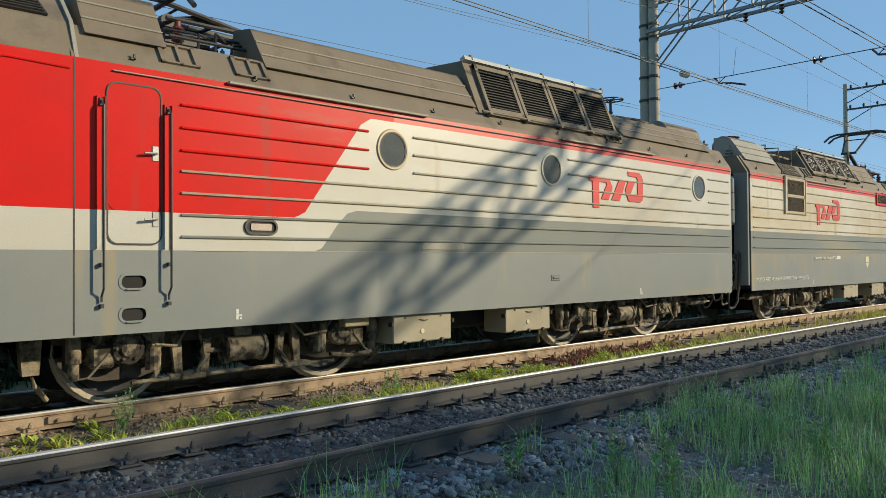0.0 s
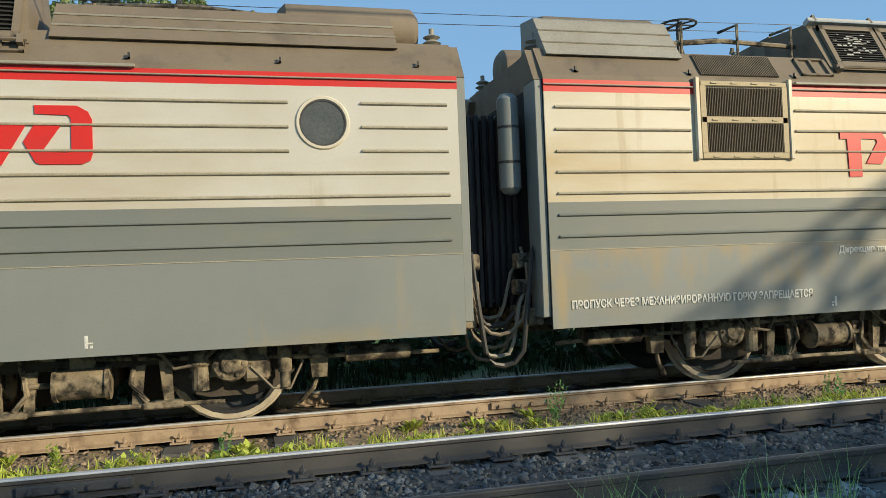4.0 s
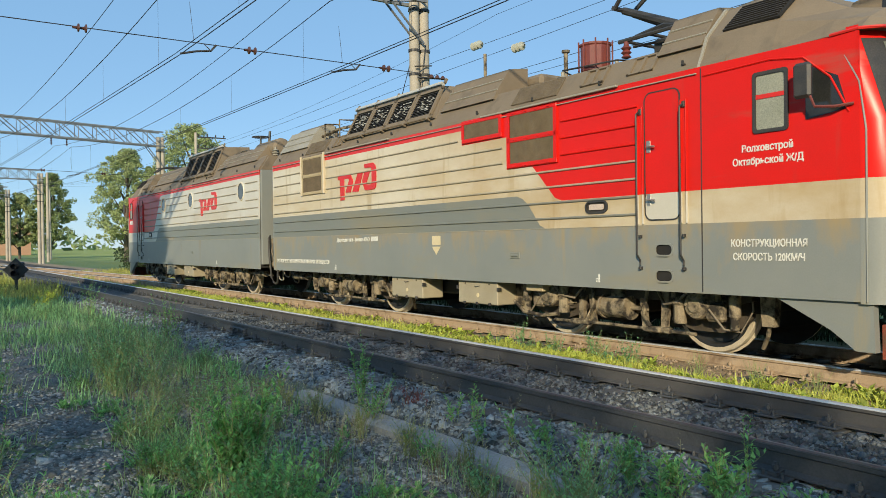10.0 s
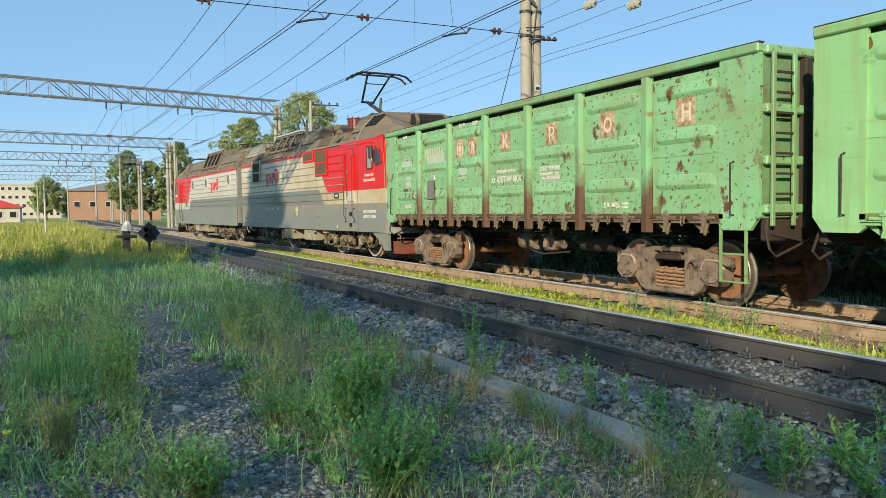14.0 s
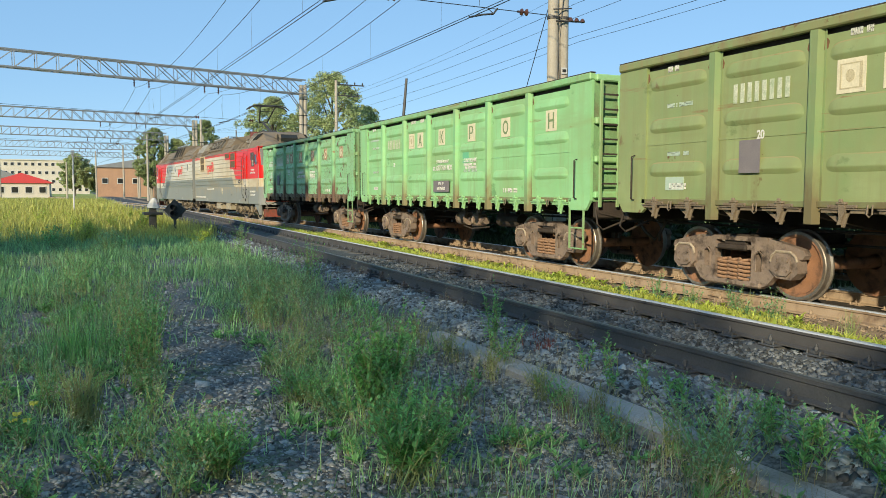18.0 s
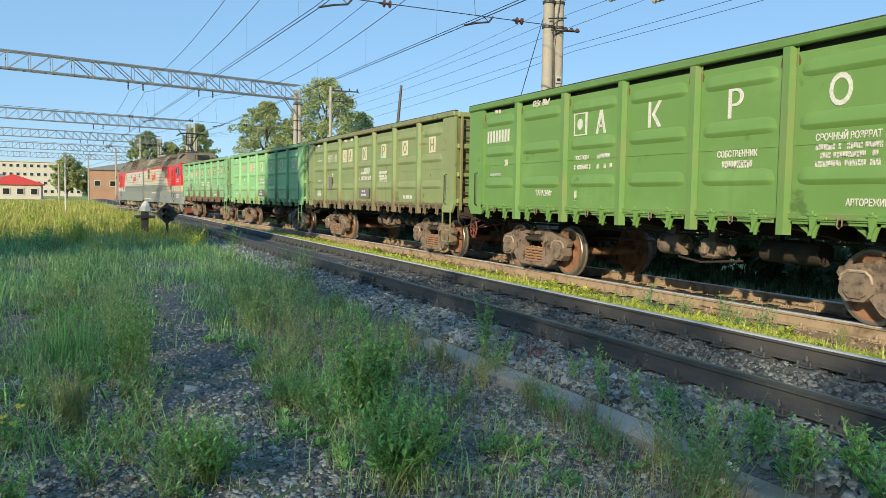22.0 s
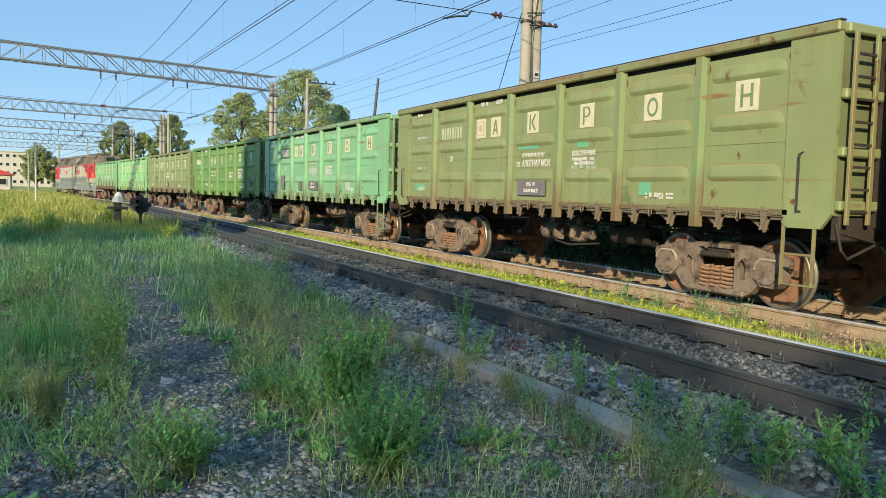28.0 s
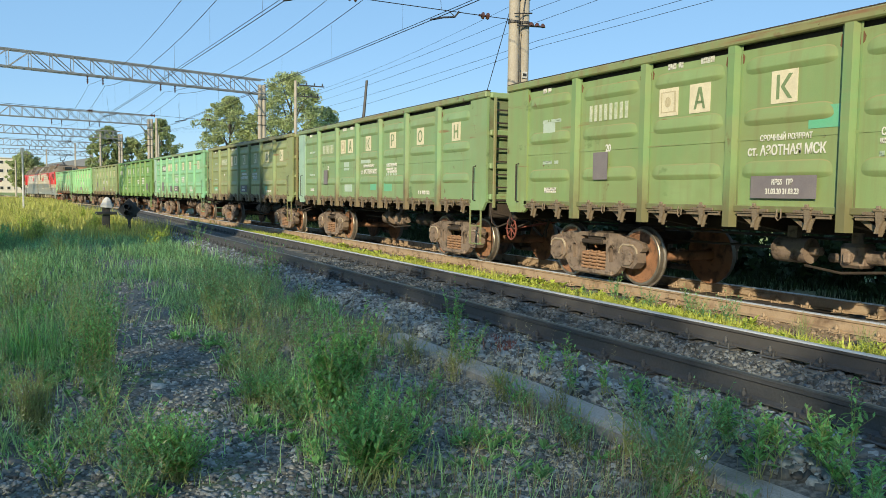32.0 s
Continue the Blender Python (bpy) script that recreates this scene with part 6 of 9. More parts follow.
        d["foot_step", e] = g.mesh("foot_step", M["bogie_brown"])
    g = Geo().lathe([(0.20, -0.012), (0.225, -0.012), (0.225, 0.012), (0.20, 0.012), (0.20, -0.012)], (-6.5, -1.3, 0.80), (0.15, 1, 0), 20)
    for k in range(4):
        t = k * math.pi / 4
        g.tube([(-6.5 - 0.21 * math.cos(t), -1.3, 0.80 - 0.21 * math.sin(t)), (-6.5 + 0.21 * math.cos(t), -1.3, 0.80 + 0.21 * math.sin(t))], 0.01, 5)
    g.tube([(-6.5, -1.3, 0.80), (-6.4, -0.2, 0.95)], 0.02)
    d["hand_wheel"] = g.mesh("hand_wheel", surface("red_brown_wheel", (0.30, 0.08, 0.06), (0.2, 0.07, 0.05), 6.0, 0.6, bump=0.1))
    return d


SHARED = wagon_meshes()


def wagon(label, paint, paint2, rib_paint, foot, marks, plates, patches, sheet_end=None, hand_wheel=False, latch=None, rail_paint=None, worn_number=False, bar_paint=None):
    o = thing("open_wagon", label, "freight wagon", group="wagons of the goods train")
    bays = [-EDGE] + POSTS + [EDGE]
    for s in (-1, 1):
        for k in range(7):
            a, b = bays[k] + 0.05, bays[k + 1] - 0.05
            if k == 0:
                a = -EDGE + 0.62
            if k == 6:
                b = EDGE - 0.62
            g = Geo().box(a - 0.06, b + 0.06, s * 1.47, s * 1.50, 1.36, 3.355)
            pn = part("side_panel", g, paint, o)
            for z in (3.13, 2.48, 1.81):
                rb, ru = Geo(), Geo()
                press_rib(rb, a + 0.12, b - 0.12, z, s, False)
                press_rib(ru, a + 0.12, b - 0.12, z, s, True)
                part("pressed_rib", rb, paint, pn, smooth=True)
                part("rib_slope", ru, rib_paint, pn, smooth=True)
            part("weld_strip", Geo().box(a - 0.05, b + 0.05, s * 1.50, s * 1.508, 2.20, 2.235), paint, pn)
            if s < 0:
                for x in (a + 0.06, b - 0.06):
                    e = 0.02 * math.sin(x * 7.0)
                    part("rust_bloom", Geo().prism([(x - 0.045, 3.22 + e), (x - 0.01, 3.17), (x + 0.035, 3.20), (x + 0.05, 3.26 + e), (x + 0.02, 3.32), (x - 0.03, 3.31 - e)], -1.5035, -1.499), M["rust_bloom"], pn)
        for x in POSTS:
            def channel(z0, z1, d=0.0):
                return Geo().add([(x + dx, s * (y + d), z) for z in (z0, z1) for dx, y in ((-0.10, 1.48), (-0.055, 1.58), (0.055, 1.58), (0.10, 1.48))],
                                 [(0, 1, 2, 3), (4, 7, 6, 5), (0, 4, 5, 1), (1, 5, 6, 2), (2, 6, 7, 3), (3, 7, 4, 0)])
            p = part("post", channel(1.08, 3.43), foot, o)
            if s < 0:
                for e in (-0.112, 0.112):
                    part("weld_seam", Geo().box(x + e - 0.012, x + e + 0.012, -1.506, -1.499, 1.36, 3.43), foot, p)
        part("top_rail", Geo().box(-EDGE, EDGE, s * 1.44, s * 1.57, 3.43, 3.555, 0.02), rail_paint, o)
        # Dark strip behind the panels standing for shade under the top rail.
        part("inner_lip", Geo().box(-EDGE + 0.6, EDGE - 0.6, s * 1.37, s * 1.43, 3.22, 3.54), M["frame_brown"], o)
        part("top_edge", Geo().box(-EDGE, EDGE, s * 1.45, s * 1.55, 3.553, 3.572), M["frame_brown"], o)
        part("bottom_rail", Geo().box(-EDGE + 0.6, EDGE - 0.6, s * 1.46, s * 1.53, 1.285, 1.365, 0.008), foot, o)
        for e in (-1, 1):
            pts = [(e * (EDGE - 0.68), 3.43), (e * (EDGE - 0.68), 1.2), (e * (EDGE - 0.60), 1.14), (e * (EDGE - 0.14), 1.14), (e * EDGE, 1.32), (e * EDGE, 3.43)]
            mat = sheet_end if (sheet_end and e < 0) else paint
            cp = part("corner_panel", Geo().prism(pts, s * 1.475, s * 1.53), mat, o)
            if s < 0:
                x = e * (EDGE - 0.42)
                part("hand_grip", Geo().tube([(x, -1.525, 2.06), (x, -1.595, 2.04), (x, -1.595, 1.36), (x, -1.525, 1.34)], 0.013, 6), M["frame_brown"], cp)
        hatch = Geo()
        for k in range(7):
            a, b = max(bays[k], -EDGE + 0.68) + 0.12, min(bays[k + 1], EDGE - 0.68) - 0.12
            hatch.box(a, b, s * 1.34, s * 1.44, 1.22, 1.28, 0.01)
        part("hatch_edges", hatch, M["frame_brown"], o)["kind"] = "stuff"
        for k in range(7):
            a, b = max(bays[k], -EDGE + 0.5), min(bays[k + 1], EDGE - 0.5)
            turn = 0 if s < 0 else 180
            for f in (0.27, 0.73):
                piece("latch", latch or SHARED["latch"], o, pose((a + (b - a) * f), 0, 0, 0, 0, turn))
            piece("ring", SHARED["ring"], o, pose((a + b) / 2, 0, 0, 0, 0, turn))
            if s < 0:
                hb = Geo()
                for f0, f1 in ((0.09, 0.46), (0.55, 0.91)):
                    xa, xb = a + (b - a) * f0, a + (b - a) * f1
                    hb.box(xa, xb, -1.535, -1.505, 1.225, 1.275, 0.004).box(xa, xb, -1.56, -1.50, 1.268, 1.280)
                    hb.prism([(xa, 1.225), (xa + 0.10, 1.225), (xa + 0.30, 1.10), (xa + 0.22, 1.08)], -1.46, -1.43)
                part("hatch_bar", hb, bar_paint, o)
    part("floor_hatches", Geo().box(-EDGE + 0.06, EDGE - 0.06, -1.46, 1.46, 1.285, 1.315), M["frame_brown"], o, "bottom hatches in shade-darkened rust brown")["kind"] = "stuff"
    for e in (-1, 1):
        g = Geo().box(e * (EDGE - 0.06), e * (EDGE - 0.02), -1.47, 1.47, 1.3, 3.50)
        ew = part("end_wall", g, paint2, o)
        for z in (3.47, 2.72, 2.05, 1.42):
            part("end_rib", Geo().box(e * (EDGE - 0.02), e * (EDGE + 0.07), -1.47, 1.47, z - 0.06, z + 0.06, 0.02), paint, ew)
        for y in (-0.72, 0.72):
            part("end_post", Geo().box(e * (EDGE - 0.02), e * (EDGE + 0.10), y - 0.07, y + 0.07, 1.15, 3.40, 0.02), M["frame_brown"], ew)
        ld = Geo()
        y0, y1 = (-1.40, -1.02) if e > 0 else (1.02, 1.40)
        for y in (y0, y1):
            ld.box(e * (EDGE + 0.09), e * (EDGE + 0.13), y - 0.03, y + 0.03, 1.2, 3.42, 0.006)
        lad = part("ladder", ld, rail_paint, o)
        for k in range(8):
            piece_me = Geo().box(e * (EDGE + 0.095), e * (EDGE + 0.125), y0, y1, 1.34 + k * 0.26, 1.37 + k * 0.26)
            part("rung", piece_me, M["frame_brown"], lad)
    for key, me in SHARED.items():
        name = key if isinstance(key, str) else key[0]
        if key == ("foot_step", -1):
            continue
        if name in ("centre_sill", "crossbearer", "end_sill", "air_cylinder", "brake_valve", "air_reservoir", "brake_pipe", "brake_rod", "coupler", "foot_step"):
            if name == "foot_step":
                me = me.copy()
                me.materials[0] = rail_paint
            part(name, me, None, o)
    if hand_wheel:
        part("hand_wheel", SHARED["hand_wheel"], None, o, "red-brown brake hand wheel")
    for e in (-1, 1):
        b = new("bogie")
        b.parent = o
        b.matrix_local = pose(e * 4.2, 0, 0)
        for key, me in SHARED.items():
            name = key if isinstance(key, str) else key[0]
            if name in ("side_frame", "axle_box_rim", "spring", "bolster", "axle_box", "brake_rigging"):
                part(name, me, None, b)
        for f in (-1, 1):
            w = part("wheelset", SHARED["wheelset"], None, b)
            w.matrix_local = pose(f * 0.925, 0, WAGON_R)
            WHEELS.append((w, WAGON_R, (f * 0.925, 0, WAGON_R), 1))
    # painted marks on the near side
    cols = [(bays[k] + bays[k + 1]) / 2 for k in range(7)]
    cols[0] += 0.25
    cols[6] -= 0.15

    def flat(name, x, z, w, h, mat, lab="", d=0.0, y=-1.5055):
        return part(name, Geo().box(x - w / 2, x + w / 2, y - 0.003 - d, y - d + 0.004, z - h / 2, z + h / 2), mat, o, lab)

    def shape(k, x, z, r, y0, y1):
        """Plain painted shape k: notched ring, triangle, bar with wedges, bar with block, ring, two bars."""
        w = r * 0.30
        if k == 0:
            g = ring_geo([(x - r, z - r), (x + r, z - r), (x + r, z + r), (x - r, z + r)], [(x - r * 0.86, z - r * 0.9), (x + r * 0.72, z - r * 0.9), (x + r * 0.72, z + r * 0.9), (x - r * 0.86, z + r * 0.9)], y0, y1)
            return g.add(*ring(x - r * 0.08, z, r * 0.5, r * 0.02, y0, y1))
        if k == 1:
            return Geo().prism([(x - r * 0.70, z - r), (x - r * 0.42, z - r), (x, z + r * 0.45), (x + r * 0.42, z - r), (x + r * 0.70, z - r), (x + r * 0.18, z + r), (x - r * 0.18, z + r)], y0, y1).box(x - r * 0.34, x + r * 0.34, y0, y1, z - r * 0.50, z - r * 0.26)
        if k == 2:
            g = Geo().box(x - r * 0.75, x - r * 0.75 + w, y0, y1, z - r, z + r)
            return g.prism([(x - r * 0.35, z), (x + r * 0.4, z + r), (x + r * 0.8, z + r), (x + r * 0.02, z), (x + r * 0.8, z - r), (x + r * 0.4, z - r)], y0, y1)
        if k == 3:
            return Geo().box(x - r * 0.7, x - r * 0.7 + w, y0, y1, z - r, z + r).add(*bowl(x - r * 0.42, z + r * 0.40, r * 1.08, r * 0.60, w, y0, y1))
        if k == 4:
            return Geo().add(*ring(x, z, r * 0.98, r * 0.66, y0, y1))
        return Geo().box(x - r * 0.7, x - r * 0.7 + w, y0, y1, z - r, z + r).box(x + r * 0.7 - w, x + r * 0.7, y0, y1, z - r, z + r).box(x - r * 0.7 + w, x + r * 0.7 - w, y0, y1, z - w * 0.5, z + w * 0.5)

    def bowl(x, z, w, h, t, y0, y1):
        """A half-round band bulging to +x from a bar."""
        def arc(a, b):
            return [(x, z + b), (x + a * 0.45, z + b)] + [(x + a * 0.45 + a * 0.55 * math.sin(q), z + b * math.cos(q)) for q in (0.5, 1.05, 1.57, 2.09, 2.64)] + [(x + a * 0.45, z - b), (x, z - b)]
        g = Geo()
        po, pi_ = arc(w, h), arc(w - t, h - t * 0.62)
        n = len(po)
        g.add([(p[0], y, p[1]) for y in (y0, y1) for q in (po, pi_) for p in q],
              [f for k in range(n - 1) for f in ((k, k + 1, n + k + 1, n + k), (2 * n + k, 3 * n + k, 3 * n + k + 1, 2 * n + k + 1), (k, 2 * n + k, 2 * n + k + 1, k + 1), (n + k, n + k + 1, 3 * n + k + 1, 3 * n + k))])
        return g.v, g.f

    def ring(x, z, ro, ri, y0, y1):
        g = ring_geo([(x + ro * 0.8 * math.cos(t * 0.3927), z + ro * math.sin(t * 0.3927)) for t in range(16)], [(x + ri * 0.8 * math.cos(t * 0.3927), z + ri * math.sin(t * 0.3927)) for t in range(16)], y0, y1)
        return g.v, g.f

    spots = (cols[2] - 0.36, cols[2] + 0.24, cols[3] - 0.05, cols[4] - 0.05, cols[5] - 0.12, cols[6] - 0.12)
    for k, x in enumerate(spots):
        if marks == "bold":
            part("painted_mark", shape(k, x, 2.83, 0.20, -1.510, -1.504), M["pale"], o, "bold white painted mark")
            continue
        p = flat("stencil_square", x, 2.83, 0.38, 0.40, M["tile_cream"] if marks == "plates" else M["rust_spot"], "cream painted stencil square" if marks == "plates" else "worn rusty painted square")
        if marks == "plates":
            part("painted_mark", shape(k, x, 2.83, 0.15, -1.5115, -1.508), M["tile_ring"] if k == 0 else M["tile_green"], p)
        else:
            part("painted_mark", shape(k, x + 0.02, 2.82, 0.13, -1.5115, -1.508), M["tile_cream"], p)
    bold = marks == "bold"
    nb = cols[0] if bold else cols[1]

    def word_bars(x, z, w, h, mat, seed=0):
        """A line of writing too worn to read: a row of short upright bars."""
        rw = random.Random(seed)
        g, a = Geo(), x - w / 2
        while a < x + w / 2:
            n = h * rw.uniform(0.35, 0.6)
            if rw.random() > 0.14:
                y = -1.5085
                g.box(a, a + n * 0.30, y, y + 0.007, z - h / 2, z + h / 2).box(a + n * 0.55, a + n * 0.85, y, y + 0.007, z - h / 2, z + h / 2)
                k = rw.choice((-0.36, 0.0, 0.36)) * h
                g.box(a, a + n * 0.85, y, y + 0.007, z + k - h * 0.1, z + k + h * 0.1)
            a += n * 1.15
        part("writing_line", g, mat, o)["kind"] = "stuff"

    if worn_number:
        flat("paint_patch", nb, 2.81, 1.16, 0.38, M["stencil_green"], "dark green painted number field")
    for j in range(8):
        flat("number_bar", nb - 0.46 + j * 0.125, 2.81, 0.068, 0.26, M["pale"] if bold or worn_number else M["pale_worn"], "white bar in place of a number digit", 0.003)
    word_bars(cols[0], 3.33, 0.36, 0.08, M["pale"], 1)
    if bold:
        for text, size, x, z in (("69,5т  88м³", 0.17, cols[1], 3.29), ("20", 0.18, cols[0] + 0.35, 2.18), ("ТАРА 24.0т", 0.15, cols[1] + 0.15, 1.56), ("ПОСТРОЕН", 0.10, cols[2] - 0.30, 2.20),
                                 ("СОБСТВЕННИК", 0.125, cols[4], 2.10), ("СРОЧНЫЙ ВОЗВРАТ", 0.115, cols[5], 2.24), ("АВТОРЕЖИМ", 0.115, cols[5] + 0.3, 1.46)):
            lettering(text, size, M["pale"], o, pose(x, -1.510, z), squeeze=0.75)
        for j in range(3):
            word_bars(cols[5], 2.16 - j * 0.10, 0.86 - 0.14 * (j % 2), 0.07, M["pale"], 10 + j)
        word_bars(cols[4], 2.0, 0.62, 0.10, M["pale"], 4)
        word_bars(cols[2] + 0.35, 2.24, 0.4, 0.08, M["pale"], 5)
        word_bars(cols[2] - 0.28, 2.07, 0.5, 0.08, M["pale"], 6)
        word_bars(cols[2] + 0.35, 2.07, 0.4, 0.08, M["pale"], 7)
        word_bars(cols[2] - 0.42, 1.56, 0.16, 0.18, M["pale"], 8)
        word_bars(cols[0] - 0.1, 2.0, 0.5, 0.06, M["pale_patch"], 9)
    else:
        word_bars(cols[2] - 0.25, 3.33, 0.28, 0.08, M["pale"], 11)
        word_bars(cols[2] + 0.35, 3.33, 0.22, 0.08, M["pale"], 12)
        word_bars(cols[0] + 0.1, 2.78, 0.55, 0.06, M["pale_patch"], 13)
        word_bars(cols[0] + 0.1, 2.05, 0.5, 0.06, M["pale_patch"], 14)
        word_bars(cols[0] + 0.05, 1.56, 0.4, 0.09, M["pale"], 15)
        word_bars(cols[5] + 0.1, 1.50, 0.6, 0.09, M["pale"], 16)
        lettering("20", 0.16, M["pale"], o, pose(cols[1], -1.507, 2.18), squeeze=0.8)
        if worn_number:
            for j in range(4):
                word_bars(cols[3] + 0.05, 2.20 - j * 0.08, 0.75 - 0.2 * (j % 2), 0.06, M["pale_patch"], 20 + j)
        else:
            lettering("СРОЧНЫЙ ВОЗВРАТ", 0.10, M["pale"], o, pose(cols[3], -1.510, 2.18), squeeze=0.75)
            lettering("ст. АЗОТНАЯ МСК", 0.17, M["pale"], o, pose(cols[3], -1.510, 2.0), squeeze=0.75)
        lettering("СОБСТВЕННИК", 0.115, M["pale"], o, pose(cols[4] - 0.1, -1.510, 2.16), squeeze=0.75)
        for j in range(3):
            word_bars(cols[4] - 0.1, 2.10 - j * 0.07, 0.68 - 0.1 * (j % 2), 0.06, M["pale"] if j < 2 else M["pale_patch"], 30 + j)
    for x, z, w, h, mat in patches:
        flat("paint_patch", x, z, w, h, M[mat], "", 0.0, -1.5035)
    for x, z, w, h, lines in plates:
        p = flat("stencil_plate", x, z, w, h, M["stencil_grey"], "grey stencil plate with white figures", 0.04)
        for j, text in enumerate(lines):
            lettering(text, 0.095, M["pale"], p, pose(x, -1.553, z + 0.03 - j * 0.115), squeeze=0.72)
    return o


PAINTS = [
    # label, colour a, colour b, rust threshold, marks, how brown the ribs and feet are
    ("light green open wagon, heavily chipped and rusty", (0.21, 0.46, 0.22), (0.25, 0.51, 0.27), 0.615, "worn", 0.15, (0.17, 0.085, 0.045)),
    ("bright spring-green open wagon with cream stencil squares", (0.25, 0.52, 0.225), (0.285, 0.56, 0.265), 0.69, "plates", 0.2, (0.30, 0.27, 0.12)),
    ("dull olive-green open wagon with cream stencil squares", (0.215, 0.295, 0.12), (0.265, 0.31, 0.135), 0.65, "plates", 0.6, (0.25, 0.21, 0.10)),
    ("clean grass-green open wagon with bold white marks", (0.145, 0.275, 0.072), (0.162, 0.30, 0.082), 0.80, "bold", 0.0, (0.165, 0.34, 0.085)),
    ("mint-green open wagon with rust streaks", (0.205, 0.47, 0.25), (0.24, 0.50, 0.275), 0.655, "plates", 0.55, (0.20, 0.225, 0.105)),
    ("faded olive-brown open wagon with cream stencil squares", (0.225, 0.29, 0.125), (0.275, 0.30, 0.13), 0.64, "plates", 0.7, (0.27, 0.20, 0.10)),
    ("mid-green open wagon with cream stencil squares", (0.20, 0.325, 0.15), (0.235, 0.345, 0.165), 0.66, "plates", 0.6, (0.24, 0.18, 0.09)),
    ("grass-green weathered open wagon with stencilled plates", (0.205, 0.31, 0.12), (0.24, 0.33, 0.135), 0.66, "plates", 0.6, (0.25, 0.24, 0.11)),
]
PALE_END = wagon_paint("pale_blue_green_panel", (0.30, 0.46, 0.36), (0.36, 0.52, 0.42), 0.7)
BROWN = (0.38, 0.23, 0.115)
PATCHES = {
    0: [(-5.0, 2.55, 0.62, 0.34, "pale_patch"), (-3.3, 2.6, 0.95, 0.4, "pale_patch"), (-4.9, 2.2, 0.3, 0.25, "pale_patch"), (-1.9, 2.3, 0.35, 0.3, "pale_patch")],
    1: [(1.3, 2.28, 0.32, 0.26, "teal_patch"), (-5.0, 3.1, 0.7, 0.22, "pale_patch")],
    2: [(0.15, 2.34, 0.5, 0.3, "pale_patch"), (1.55, 2.62, 0.45, 0.3, "teal_patch"), (-5.0, 1.6, 0.4, 0.2, "pale_patch")],
    4: [(-0.1, 2.42, 0.9, 0.16, "pale_patch"), (3.3, 1.62, 0.4, 0.2, "pale_patch"), (-0.1, 2.15, 0.8, 0.2, "pale_patch")],
    5: [(-0.2, 2.42, 0.7, 0.18, "teal_patch"), (1.5, 2.42, 0.3, 0.24, "teal_patch"), (3.1, 1.6, 0.26, 0.2, "teal_patch"), (-5.0, 1.6, 0.6, 0.16, "teal_patch")],
    6: [(-0.25, 2.40, 0.7, 0.2, "pale_patch"), (0.3, 1.66, 0.4, 0.22, "teal_patch"), (1.3, 1.66, 0.5, 0.26, "teal_patch"), (-1.6, 1.66, 0.6, 0.3, "pale_patch"), (-1.75, 2.25, 0.4, 0.24, "pale_patch")],
    7: [(-5.0, 2.62, 0.35, 0.3, "pale_patch"), (0.6, 2.42, 0.6, 0.26, "teal_patch")],
}
DATES = {1: ("КР55   ПР", "16.05.19 16.05.22"), 2: ("КР55   ПР", "24.10.19 24.10.22"), 4: ("КР55   ПР", "07.07.19 07.07.22"), 5: ("КР55   ПР", "30.06.19 30.06.22"), 7: ("КР55   ПР", "31.03.20 31.03.23")}
for k, (label, a, b, rust, marks, brown, foot) in enumerate(PAINTS):
    paint = wagon_paint("wagon_paint", a, b, rust, fade=tuple(min(1, c * 1.12 + 0.02) for c in b), grime=0.0 if k == 3 else 0.34, spotty=0.1 if k == 0 else 0.0)
    mud = tuple(b[i] + (BROWN[i] - b[i]) * brown * 0.75 for i in range(3))
    ribs = surface("wagon_rib_paint", a, mud, 1.6, 0.55, bump=0.08, stain=(mud, 2.2, 0.38, 0.60, (0.3, 1, 2.2)), stain2=((0.22, 0.11, 0.05), 5.0, 0.60 + 0.2 * (k == 3), 0.72 + 0.2 * (k == 3), (0.5, 1, 1)), speckle=0.12)
    deep = tuple(a[i] * (0.80, 0.92, 0.98)[i] for i in range(3))
    feet = wagon_paint("wagon_post_paint", deep, a, rust, fade=b, grime=0.4, rise=(tuple(c * 0.62 for c in foot), 1.20 + 0.4 * (k == 0), 2.05 + 0.3 * (k == 0)) if k != 3 else None)
    worn = tuple(a[i] * 0.85 + (BROWN[i] * 0.8 - a[i] * 0.85) * brown * 0.6 for i in range(3))
    rail_paint = wagon_paint("wagon_rail_paint", worn, a, rust - 0.05 if k not in (0, 3) else rust + 0.03, fade=b, grime=0.5 if k != 3 else 0.0)
    inner = surface("wagon_end_paint", tuple(c * 0.8 for c in a), (0.15, 0.10, 0.06), 1.2, 0.7, bump=0.1)
    plates = [(0.0, 1.60, 0.95, 0.28, DATES[k])] if k in DATES else []
    if k == 4:
        plates += [(-3.62, 1.72, 0.42, 0.52, ()), (-1.42, 1.60, 0.36, 0.32, ())]
    if k in (0, 2, 6, 7):
        plates.append((-3.5, 1.95, 0.36, 0.44, ()))
    if k == 3:
        plates = [(4.85, 1.74, 0.5, 0.40, ())]
    latch = None
    if k in (1, 3, 4):
        latch = SHARED["latch"].copy()
        latch.materials[0] = ribs
    w = wagon(label, paint, inner, ribs, feet, marks, plates, PATCHES.get(k, []), PALE_END if k in (4, 6) else None, k in (3, 4, 7), latch, rail_paint, k == 4, ribs if k in (1, 3, 4) else M["latch_tan"])
    VEHICLES.append((w, 41.37 + 13.48 * k, 0))


# ---- overhead line ----
SPANS = [105.0, 21.5, -19.6, -54.5, -90.3, -118.0, -150.0, -185.0]
# how far each beam is turned, where it ends, how much higher it hangs
TURN = {-54.5: 15.0, -90.3: 12.0, -118.0: 10.0, -150.0: 8.0, -185.0: 8.0}
END = {-54.5: 15.6, -90.3: 11.7, -19.6: 12.52}
